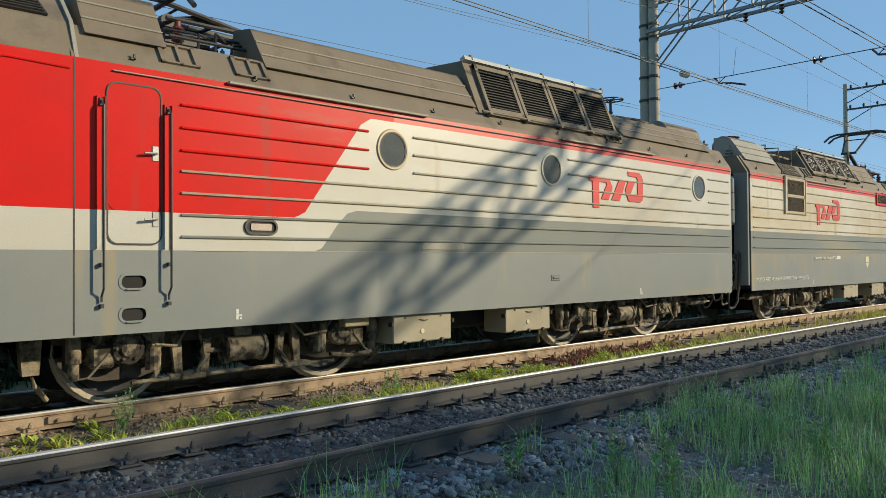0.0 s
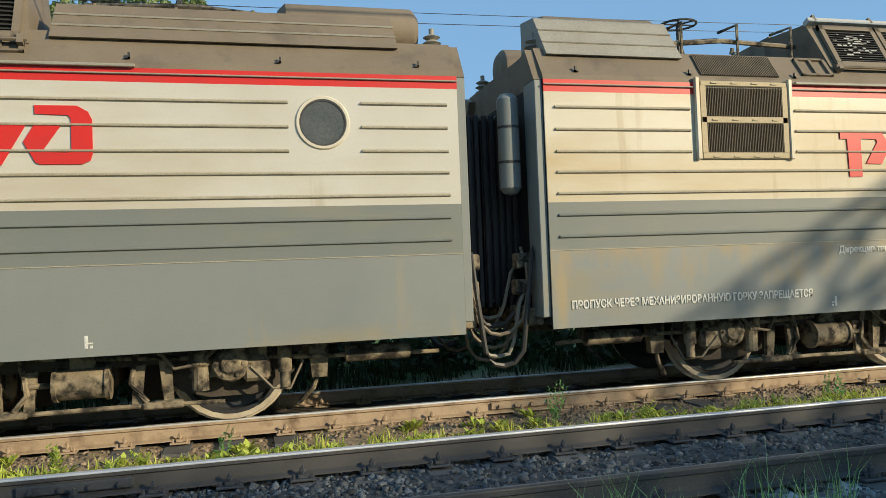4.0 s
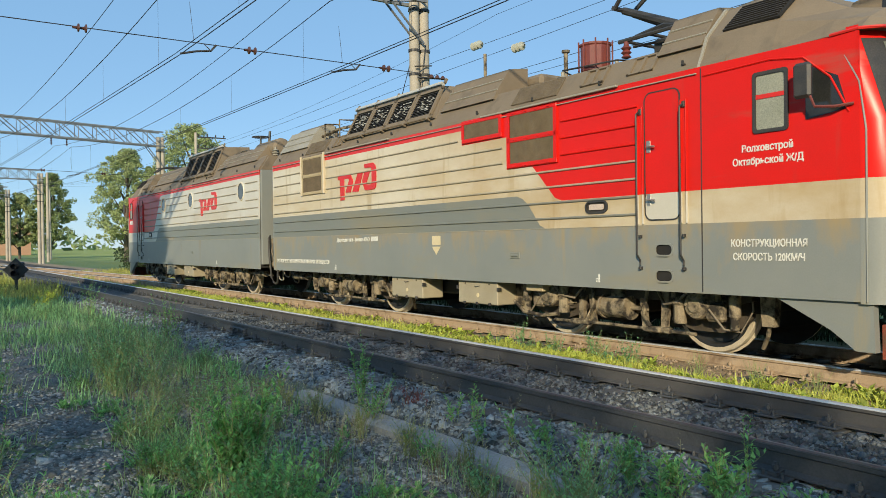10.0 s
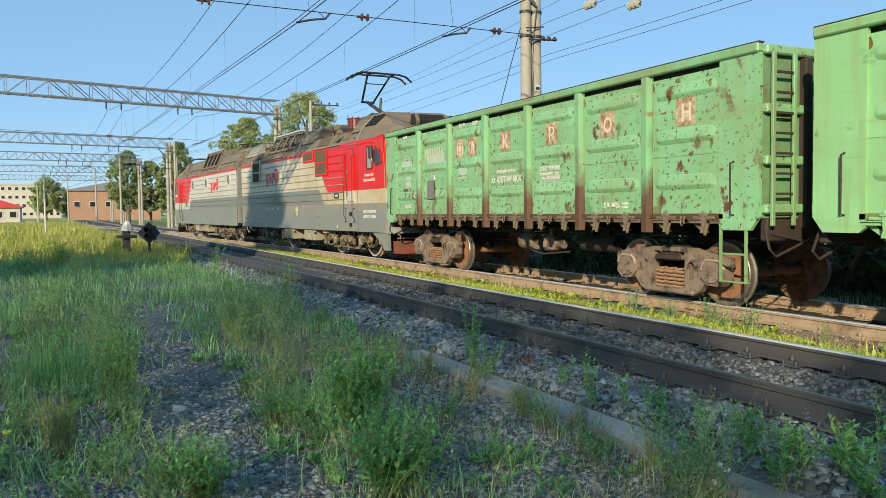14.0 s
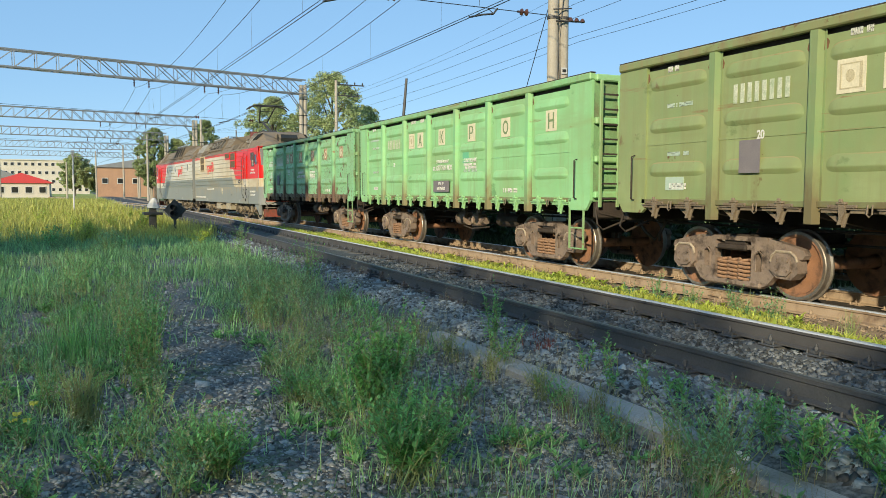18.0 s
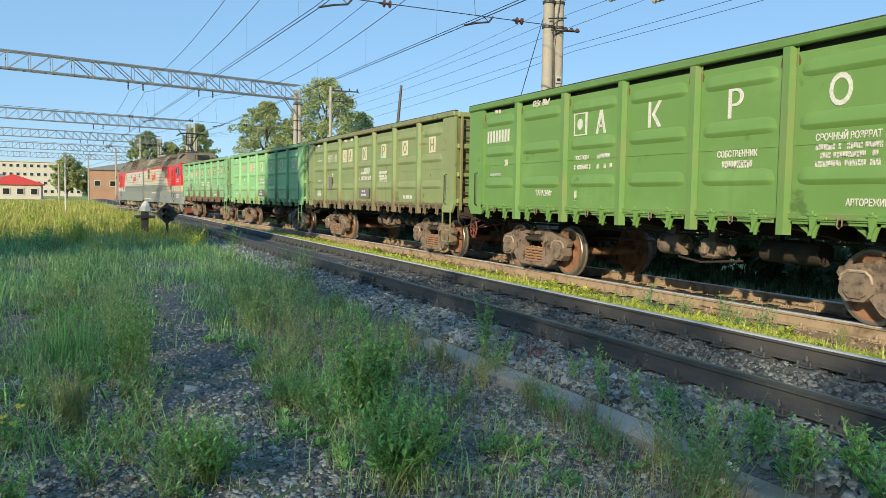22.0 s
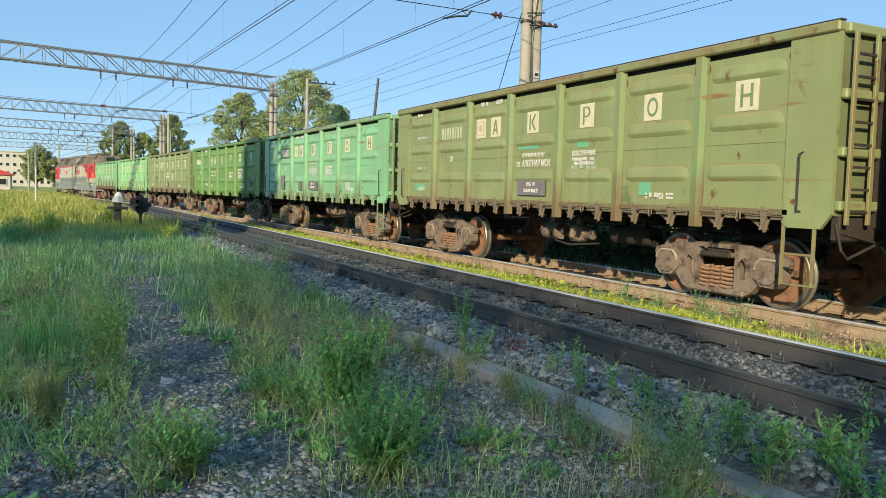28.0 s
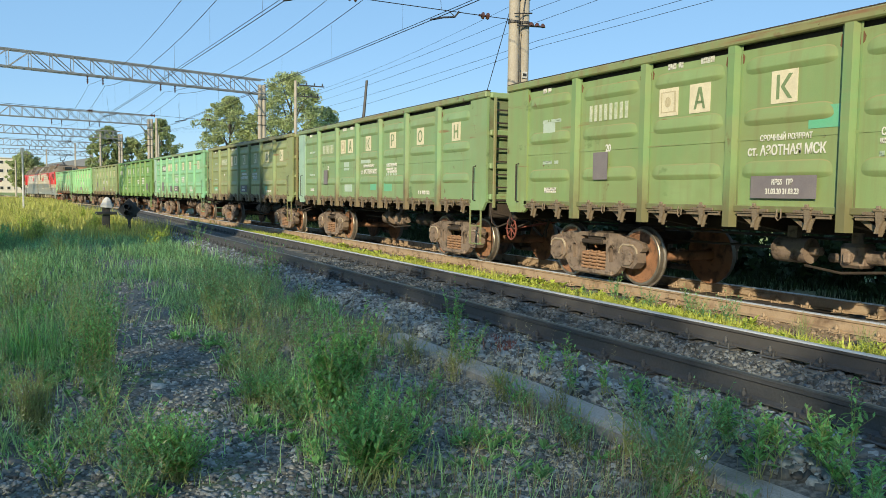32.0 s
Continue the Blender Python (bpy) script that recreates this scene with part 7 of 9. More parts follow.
BEAM_LO, BEAM_HI, BEAM_Y0, BEAM_Y1 = 8.40, 9.42, -16.0, 12.7
HANG = 8.05
# where the two carrier wires of each track cross the beams
CARRIERS = {"near": ((5.55, 5.55, 5.55, 4.11, 2.6, 1.4, 0.2, -1.2), 0.95), "train": ((9.7, 9.7, 9.64, 8.9, 6.3, 4.4, 2.1, -0.4), 1.0)}


def bar(g, p, q, w=0.035):
    g.tube([p, q], w, 4)


def disc_string(p, q, n=3, r=0.1):
    """Insulator discs threaded between two points."""
    g = Geo()
    p, q = Vector(p), Vector(q)
    d = (q - p).normalized()
    step = (q - p).length / n
    for k in range(n):
        g.lathe([(0.02, 0), (r, 0.02), (r * 0.9, 0.05), (0.035, 0.07), (0.03, step)], p + d * (step * k), d, 12)
    return g


def gantry(x, y_end=BEAM_Y1, lift=0.0, detail=True):
    lo, hi = BEAM_LO + lift, BEAM_HI + lift
    o = thing("overhead_line_gantry", "steel lattice beam on twin concrete poles over the tracks", "line gantry", group="overhead line gantries", m=pose(x, 0, 0, 0, 0, TURN.get(x, 0.0)))
    for dx, dy in ((0.0, -0.15), (0.03, 0.17)):
        for y in (y_end + dy, BEAM_Y0 - dy):
            p = part("pole", Geo().cyl((dx, y, -0.5), (dx, y, 10.6 if x > -30 else 9.3), 0.185, 0.14, n=14), M["pole"], o, smooth=True)
            for z in (6.3, 7.0, 8.2, 8.6):
                part("clamp", Geo().cyl((dx, y, z), (dx, y, z + 0.07), 0.19 - 0.0053 * z + 0.03, n=14), M["darkmetal"], p)
    ch = Geo()
    for dx in (-0.15, 0.45):
        for z in (lo, hi):
            ch.box(dx - 0.045, dx + 0.045, BEAM_Y0, y_end, z - 0.045, z + 0.045)
    beam = part("lattice_beam", ch, M["truss"], o)
    wb = Geo()
    n = 26
    st = (y_end - BEAM_Y0) / n
    for k in range(n):
        a, b = BEAM_Y0 + k * st, BEAM_Y0 + (k + 1) * st
        for dx in (-0.15, 0.45):
            up = k < n // 2
            bar(wb, (dx, a, lo if up else hi), (dx, b, hi if up else lo), 0.032)
            bar(wb, (dx, a, lo), (dx, a, hi), 0.03)
        for z in (lo, hi):
            bar(wb, (-0.15, a, z), (0.45, b, z), 0.022)
    part("lattice_web", wb, M["truss"], beam)
    br = Geo()
    bar(br, (0.0, y_end, 7.2), (0.0, y_end - 1.2, lo), 0.035)
    bar(br, (0.3, y_end, 7.2), (0.3, y_end - 1.2, lo), 0.035)
    part("brace", br, M["truss"], o)
    if x == -19.6:
        part("bracket", Geo().tube([(0.25, y_end - 0.2, 6.2), (0.25, y_end + 0.75, 6.26)], 0.03, 6).tube([(0.25, y_end - 0.3, 6.52), (0.25, y_end + 0.3, 6.6)], 0.02, 6), M["darkmetal"], o)
        for k in range(3):
            part("pin_insulator", Geo().lathe([(0.03, 0), (0.08, 0.02), (0.06, 0.08), (0.03, 0.12), (0, 0.13)], (0.25, y_end + 0.28 + 0.2 * k, 6.22), (0, 0, 1), 10), M["insul"], o)
        np_ = part("pole_plate", Geo().box(0.2, 0.215, y_end + 0.02, y_end + 0.2, 4.74, 4.92), M["whitepaint"], o, "small white plate on the pole")
        part("figure_bar", Geo().box(0.216, 0.222, y_end + 0.05, y_end + 0.17, 4.79, 4.87), M["blackpaint"], np_)
        part("earth_wire", Geo().tube([(0.22, y_end + 0.1, 7.2), (0.24, y_end - 0.12, 5.8), (0.22, y_end - 0.05, 4.4), (0.24, y_end - 0.3, 2.5), (0.22, y_end - 0.2, -0.3)], 0.012, 5), M["wire"], o)
        part("stay_wire", Geo().tube([(0.1, y_end - 0.25, 7.0), (-2.2, y_end - 0.1, 3.4), (-4.6, y_end, -0.4)], 0.012, 5), M["wire"], o)
    if detail:
        k = SPANS.index(x)
        for ys, gap in CARRIERS.values():
            for y in (ys[k], ys[k] - gap):
                part("insulator", disc_string((0.1, y, lo - 0.06), (0.1, y, HANG + 0.02), 3, 0.075), M["insul"], o)
    return o


for k, x in enumerate(SPANS):
    gantry(x, END.get(x, BEAM_Y1 if x > -100 else 11.0), 0.2 if x < -30 else 0.0)


def cross_span(x, y1, z=6.40, shift=0.0):
    """Lower fixing rope across the tracks with insulators and registration arms."""
    o = thing("fixing_rope", "steel fixing rope with dark insulators and bent arms", "overhead line", m=pose(x, 0, 0, 0, 0, TURN.get(x, 0.0)))
    g = Geo().tube([(0, y1, z), (0, 5, z + 0.02), (0, BEAM_Y0, z + 0.06)], 0.012, 5)
    part("rope", g, M["wire"], o)
    for y in (11.35 + shift, 7.35 + shift, 3.3 + shift):
        part("insulator", disc_string((0, y + 0.16, z + 0.005), (0, y - 0.16, z + 0.005), 2, 0.1), M["insul"], o)
    ends = [w[SPANS.index(x)] for w, gap in CARRIERS.values()]
    for y in ends:
        y += 0.05
        a = Geo().tube([(0.02, y + 0.85, z + 0.02), (0.02, y + 0.72, z - 0.14), (0.03, y + 0.35, z - 0.20), (0.05, y - 0.05, z - 0.31)], 0.028, 6)
        a.tube([(0.02, y + 0.72, z - 0.14), (0.02, y + 0.55, z)], 0.012).tube([(0.02, y + 0.3, z), (0.02, y + 0.2, 7.4)], 0.006, 4)
        part("registration_arm", a, M["darkmetal"], o)
    return o


cross_span(21.5, 12.95, 6.62, 0.35)
cross_span(-19.6, 12.5)
cross_span(-54.5, 15.3)
cross_span(-90.3, 11.6)


def sagging(ys, zs, sag, n=20):
    """A wire hung from beam to beam; ys, zs: where it crosses each of them, in the order of SPANS."""
    xs = [x - math.sin(radians(TURN.get(x, 0.0))) * y for x, y in zip(SPANS, ys)]
    pts = []
    for k in range(len(SPANS) - 1):
        for j in range(n):
            t = j / n
            drop = min(sag, sag * ((xs[k] - xs[k + 1]) / 38.0) ** 2) * 4 * t * (1 - t)
            pts.append((xs[k] + (xs[k + 1] - xs[k]) * t, ys[k] + (ys[k + 1] - ys[k]) * t, zs[k] + (zs[k + 1] - zs[k]) * t - drop))
    return pts


def height_at(pts, x):
    px = [p[0] for p in pts][::-1]
    return float(np.interp(x, px, [p[1] for p in pts][::-1])), float(np.interp(x, px, [p[2] for p in pts][::-1]))


def catenary(key, label):
    ys, gap = CARRIERS[key]
    o = thing("overhead_wire", label, "overhead line")
    contact = sagging(ys, [6.07] * 8, 0.03)
    part("contact_wire", Geo().tube(contact, 0.012, 5), M["wire"], o)
    part("contact_wire", Geo().tube([(x, y - 0.10, z + 0.02) for x, y, z in contact], 0.010, 5), M["wire"], o)
    carrier = sagging(ys, [HANG] * 8, 1.05)
    part("carrier_wire", Geo().tube(carrier, 0.012, 5), M["wire"], o)
    part("carrier_wire", Geo().tube(sagging([y - gap for y in ys], [HANG] * 8, 0.95), 0.010, 5), M["wire"], o)
    for k in range(26):
        x = 60 - k * 5.9 + 1.3
        yc, zc = height_at(contact, x)
        yk, zk = height_at(carrier, x)
        part("dropper", Geo().tube([(x, yc, zc), (x, yk, zk)], 0.004, 4), M["wire"], o)
    return o


catenary("train", "contact and carrier wires over the train")
catenary("near", "contact and carrier wires over the empty track")


def feeder(ys, zs, sag, label="single feeder wire along the poles", r=0.006):
    o = thing("feeder_wire", label, "overhead line")
    part("wire", Geo().tube(sagging(ys + (12.0, 9.5, 8.0, 6.0), zs + (8.0, 8.0, 8.0, 8.0), sag), r, 5), M["wire"], o)


feeder((13.2, 13.2, 13.2, 15.3), (8.0, 7.75, 6.85, 7.5), 0.25)
feeder((13.3, 13.2, 13.2, 15.4), (8.0, 7.9, 6.45, 7.0), 0.2)
feeder((13.4, 13.3, 13.2, 15.6), (6.5, 6.3, 5.9, 6.7), 0.2)
feeder((13.4, 13.3, 13.3, 15.9), (6.4, 6.2, 5.75, 6.2), 0.25)
feeder((12.0, 11.4, 15.5, 17.0), (9.0, 8.6, 8.6, 8.4), 0.5)
for x, y, z in ((-17.6, 13.2, 6.88), (-15.8, 13.2, 6.45), (24.6, 13.2, 7.72)):
    part("strain_insulator", disc_string((x - 0.22, y, z), (x + 0.22, y, z), 3, 0.12), M["insul_pale"], thing("wire_insulator", "pale glass insulator in a feeder wire", "insulator"))


def wire_pole(x, y, h, arms, label, r=0.15):
    o = thing("line_pole", label, "pole", m=pose(x, y, 0))
    part("pole", Geo().cyl((0, 0, -0.5), (0, 0, h), r, r * 0.7, n=12), M["pole"], o, smooth=True)
    for z, length in arms:
        a = part("crossarm", Geo().box(-0.05, 0.05, -length, 0.1, z - 0.04, z + 0.04), M["darkmetal"], o)
        part("strut", Geo().tube([(0, -length * 0.6, z), (0, 0, z - 0.7)], 0.025, 4), M["darkmetal"], a)
        for k in range(4):
            part("insulator", Geo().lathe([(0.02, 0), (0.055, 0.05), (0.06, 0.14), (0.03, 0.18), (0, 0.2)], (0, -length * (0.1 + 0.28 * k), z + 0.04), (0, 0, 1), 8), M["blackpaint"], a)
    return o


wire_pole(42.0, 14.0, 10.2, ((9.9, 2.6), (8.9, 2.2)), "grey concrete pole with two insulator crossarms")
wire_pole(-57.0, 17.2, 9.6, ((9.3, -2.2), (8.5, -1.8)), "concrete pole with insulator crossarms beside the tracks")
for x, y, h in ((-137.0, 9.4, 10.6), (-180.0, 2.2, 9.6), (-165.0, 6.9, 10.2), (-175.0, -3.3, 7.0), (-104.0, 13.6, 10.4), (-128.0, 17.0, 10.0)):
    wire_pole(x, y, h, (), "pale concrete line pole in the distance", 0.2)

# dwarf signal in the grass
sg = thing("dwarf_signal", "black diamond-shaped dwarf signal on a short post in the grass", "railway signal", m=pose(-30.0, 2.94, -0.74, 0, 0, 60))
part("post", Geo().cyl((0, 0, 0), (0, 0, 1.1), 0.05, n=10), M["darkmetal"], sg)
part("target_board", Geo().prism([(-0.42, 1.38), (0.0, 0.98), (0.42, 1.38), (0.0, 1.78)], -0.02, 0.02), M["blackpaint"], sg)
part("lamp_body", Geo().box(-0.16, 0.16, 0.0, 0.3, 1.12, 1.64, 0.03), M["blackpaint"], sg)
for z in (1.27, 1.49):
    part("hood", Geo().cyl((0, -0.02, z), (0, -0.2, z), 0.085, 0.095, n=14, cap=False), M["blackpaint"], sg)
ps = thing("point_machine", "white-topped point lever box beside the rails", "railway signal", m=pose(-36.0, 2.62, 0.0))
part("body", Geo().box(-0.16, 0.16, -0.15, 0.15, -0.34, 0.70, 0.03).box(-0.3, 0.3, -0.4, 0.4, 0.30, 0.42, 0.02), M["darkmetal"], ps)
part("lid", Geo().lathe([(0.27, 0.62), (0.25, 0.72), (0.19, 0.82), (0.17, 0.90), (0.08, 1.02), (0.0, 1.05)], (0.02, 0.0, 0.0), (0.08, 0.05, 1), 7), M["whitepaint"], ps)
part("lever", Geo().tube([(-0.1, 0, 0.4), (0.05, 0, 0.8)], 0.04), M["whitepaint"], ps)
ms = thing("marker_post", "thin white marker post in the meadow", "post", m=pose(-62.0, -0.75, -0.3))
part("post", Geo().cyl((0, 0, 0), (0, 0, 4.3), 0.06, n=8), M["whitepaint"], ms)
part("cap", Geo().box(-0.12, 0.12, -0.12, 0.12, 4.2, 4.5, 0.02), M["whitepaint"], ms)
cr = thing("crane_boom", "thin dark leaning crane boom far behind the wagons", "crane", m=pose(-110.0, 42.5, -0.5))
part("boom", Geo().tube([(0, 0, 0), (1.6, 1.0, 18.5)], [0.35, 0.18], 6), M["darkmetal"], cr)

# concrete edging beam between the path and the ballast
cb = thing("concrete_edging", "half-buried worn concrete edging beam along the ballast", "kerb")
rb = random.Random(8)
x = -8.3
while x < -2.6:
    n = rb.uniform(1.9, 2.4)
    me = Geo().box(0, n - 0.03, -0.14, 0.14, -0.25, 0.02, 0.03)
    p = part("edging_block", me, M["concrete"], cb)
    p.matrix_local = pose(x, 3.60 + rb.uniform(-0.02, 0.02), -0.275 + rb.uniform(-0.03, 0.03) - 0.03 * max(0.0, x + 5.0), rb.uniform(-4, 4), rb.uniform(-0.6, 0.6), rb.uniform(-0.8, 0.8))
    x += n

# ---- far buildings ----
def building(name, label, x, y0, y1, h, depth, wall_mat, roof_mat, rise, rows, cols):
    o = thing(name, label, "building", m=pose(x, 0, -0.4))
    part("wall", Geo().box(-depth, 0, y0, y1, 0, h), wall_mat, o)
    part("roof", Geo().prism([(y0 - 0.5, h), (y1 + 0.5, h), (y1 + 0.5, h + 0.3), ((y0 + y1) / 2, h + rise), (y0 - 0.5, h + 0.3)], -depth - 0.5, 0.5, 0), roof_mat, o)
    for r in range(rows):
        for c in range(cols):
            yy, zz = y0 + (c + 0.5) * (y1 - y0) / cols, h * (r + 0.55) / rows
            w = part("window", Geo().box(0.0, 0.12, yy - 0.8, yy + 0.8, zz - 0.8, zz + 0.8), M["whitepaint"], o)
            part("pane", Geo().box(0.12, 0.14, yy - 0.65, yy + 0.65, zz - 0.65, zz + 0.65), M["glass"], w)
    return o


building("brick_warehouse", "long low brick warehouse with a grey roof", -230.0, 3.0, 26.0, 8.0, 20.0, M["brick"], M["greyroof"], 2.6, 1, 6)
building("roadside_shop", "white shop building with a bright red roof", -205.0, -19.0, -7.6, 3.4, 12.0, M["paleWall"], M["redroof"], 2.4, 1, 4)
building("apartment_block", "pale distant apartment block", -420.0, -38.0, 2.0, 16.0, 14.0, M["paleWall"], M["paleWall"], 0.4, 4, 14)
building("yellow_house", "pale low house in the distance", -300.0, -34.0, -20.0, 6.0, 12.0, M["paleWall"], M["greyroof"], 3.0, 2, 5)


# ---- trees ----
NR = np.random.RandomState(11)


def leaf_cloud(centres, radii, n_each, size, rs):
    """Leaves as bent diamonds, scattered through clumps."""
    c = np.repeat(centres, n_each, 0)
    r = np.repeat(radii, n_each)[:, None]
    d = rs.normal(size=c.shape)
    d /= np.linalg.norm(d, axis=1, keepdims=True)
    p = c + d * r * rs.uniform(0.35, 1.0, (len(c), 1)) ** 0.6 * np.array([1, 1, 0.8])
    a = rs.normal(size=c.shape)
    a /= np.linalg.norm(a, axis=1, keepdims=True)
    b = np.cross(a, rs.normal(size=c.shape))
    b /= np.linalg.norm(b, axis=1, keepdims=True)
    s = size * rs.uniform(0.6, 1.3, (len(c), 1))
    v = np.stack([p - a * s, p + b * s * 0.45, p + a * s, p - b * s * 0.45], 1).reshape(-1, 3)
    f = np.arange(len(v)).reshape(-1, 4)
    return v, f


def tree(x, y, h, w, label, mat="tree_leaf", clumps=46, n_each=70, leaf=0.32, seed=1, low=0.22):
    rs = np.random.RandomState(seed)
    far = leaf > 0.3
    if far:
        clumps, n_each, leaf, w = int(clumps * 4.2), 90, leaf * 0.36, w * 0.92
    o = thing("tree", label, "tree", m=pose(x, y, -0.4))
    g = Geo()
    lean = rs.uniform(-0.04, 0.04, 2) * h
    tp = [(0, 0, 0), (lean[0] * 0.3, lean[1] * 0.3, h * 0.3), (lean[0], lean[1], h * 0.62), (lean[0] * 1.3, lean[1] * 1.3, h * 0.9)]
    g.tube(tp, [h * 0.022, h * 0.017, h * 0.01, h * 0.003], 8)
    part("trunk", g, M["bark"], o)
    cs = []
    for k in range(clumps):
        t = rs.uniform(low, 1.0)
        rad = w * math.sin(math.pi * min(1, (t - low) / (1 - low) * 0.82 + 0.16)) ** 0.75
        a, q = rs.uniform(0, 6.283), math.sqrt(rs.uniform(0.08, 1)) * (1.32 if rs.uniform() < 0.24 else 1.0)
        cs.append((lean[0] * t + rad * q * math.cos(a), lean[1] * t + rad * q * math.sin(a), h * t * 0.97))
    cs = np.array(cs)
    limb = Geo()
    for c in cs[:: (16 if far else 4)]:
        z0 = max(h * 0.12, c[2] - 0.22 * h)
        limb.tube([(lean[0] * z0 / h, lean[1] * z0 / h, z0), (c[0] * 0.55, c[1] * 0.55, (z0 + c[2]) / 2 + 0.2), tuple(c)], [h * 0.008, h * 0.005, h * 0.002], 5)
    part("limb", limb, M["bark"], o)["kind"] = "stuff"
    v, f = leaf_cloud(cs, rs.uniform(0.06, 0.20, clumps) * w * (1.1 if far else 1.7), n_each, leaf, rs)
    raw("crown", v, f, M[mat], o)
    return o


tree(-95.0, 20.5, 13.2, 4.2, "tall broad green tree behind the line", seed=3, leaf=0.42, clumps=60)
tree(-92.0, 27.0, 16.0, 5.4, "tall leafy green tree behind the line", seed=4, leaf=0.42, clumps=80)
tree(-97.0, 33.0, 13.0, 4.0, "green tree behind the line", seed=5, leaf=0.42)
tree(-149.0, 11.5, 13.0, 3.6, "dense dark green tree beside the tracks", "tree_leaf_dark", seed=6, leaf=0.5, clumps=60)
tree(-150.0, 15.2, 11.4, 3.6, "green tree beside the tracks", seed=7, leaf=0.5, clumps=50)
tree(-148.0, 19.5, 14.6, 3.8, "dense dark green tree beside the tracks", "tree_leaf_dark", seed=8, leaf=0.5, clumps=64)
tree(-250.0, -2.6, 12.6, 4.6, "round green tree in front of the buildings", seed=9, leaf=0.7, clumps=60)
tree(-262.0, 3.2, 9.5, 3.2, "small green tree by the warehouse", "tree_leaf_dark", seed=10, leaf=0.7, clumps=40)
tree(-2.6, 20.5, 11.5, 3.0, "leafy green tree close behind the train", "tree_leaf_dark", seed=12, leaf=0.10, clumps=110, n_each=240, low=0.16)
tree(-5.6, 22.0, 10.5, 2.6, "leafy green tree close behind the train", seed=13, leaf=0.10, clumps=90, n_each=230, low=0.16)
tree(2.6, 24.0, 9.0, 2.6, "bushy green tree behind the train", seed=14, leaf=0.15, clumps=60, n_each=130, low=0.12)
# Out of view: added for the dark band it throws on the train.
tree(-10.5, -15.6, 17.0, 3.4, "unseen tall slender tree added to cast a shade band on the train", "tree_leaf_dark", seed=15, leaf=0.3, clumps=120, n_each=110, low=0.4)


def shade_row_tree(x, y, h, seed, per_m3=22, leaf=0.15, top_m3=0, gap_at=14.65):
    """One unseen tree of the close row added behind the camera for its shade, its crown reaching down low; a notch
    passes one sun patch.
    """
    rs = np.random.RandomState(seed)
    o = thing("shade_row_tree", "unseen leafy tree added behind the camera to shade the tracks", "tree", group="row of trees facing the tracks", m=pose(x, y, -0.3))
    part("trunk", Geo().tube([(0, 0, 0), (0.1, 0.05, h * 0.4), (0, 0, h * 0.9)], [0.16, 0.11, 0.03], 8), M["bark"], o)
    n0 = int(4.1 * 3.0 * (h - 1.0) * per_m3)
    n = n0 + int(4.1 * 3.0 * 0.12 * h * top_m3)
    p = np.stack([rs.uniform(-2.05, 2.05, n), rs.uniform(-1.5, 1.5, n), rs.uniform(1.0, 1.0, n)], 1)
    top = h + 0.04 + 0.05 * np.sin(p[:, 0] * 2.1 + seed) - 0.25 * p[:, 1] ** 2 * 0.5
    top = top - 1.0 * np.exp(-((p[:, 0] + x + p[:, 1] - gap_at) / 0.55) ** 2)
    p[:, 2] = 1.0 + (top - 1.0) * np.where(np.arange(n) < n0, rs.uniform(0, 1, n), rs.uniform(0.88, 1, n))
    v, f = leaf_cloud(p, np.full(n, 0.05), 1, leaf, rs)
    raw("crown", v, f, M["tree_leaf"], o)


# Added row whose heights follow the wanted shade edge along the near track.
rx = -24.0
rk = 0
while rx < 46:
    shade_row_tree(rx, -14.0, float(np.interp(rx, [-24, -20, -16, -8, -4, 0, 8, 16, 22, 36, 46], [5.2, 6.0, 6.8, 8.1, 9.1, 10.15, 10.97, 10.98, 10.80, 10.5, 10.2])), 500 + rk, 11 if rx < 2 else 20, top_m3=0 if rx < 2 else 26)
    rx += 4.0
    rk += 1

# bushes under the trees behind the train, their green darkened with the train's shade
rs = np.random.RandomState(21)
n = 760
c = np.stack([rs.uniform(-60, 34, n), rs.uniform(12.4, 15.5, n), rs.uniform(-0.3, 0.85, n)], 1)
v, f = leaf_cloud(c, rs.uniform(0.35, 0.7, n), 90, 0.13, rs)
tagged(raw("undergrowth", v, f, M["shrub_shade"]), "undergrowth behind the train, shade put into its dark green", "bushes", kind="stuff")
n = 900
a = rs.uniform(0, 2 * math.pi, n)
R = rs.uniform(520, 760, len(a))
c = np.stack([R * np.cos(a), R * np.sin(a), rs.uniform(0, 6.5, len(a))], 1)
v, f = leaf_cloud(c, rs.uniform(5, 10, len(a)), 26, 2.6, rs)
tagged(raw("far_woods", v, f, M["tree_leaf_dark"]), "low dark line of distant woods", "woods", kind="stuff")


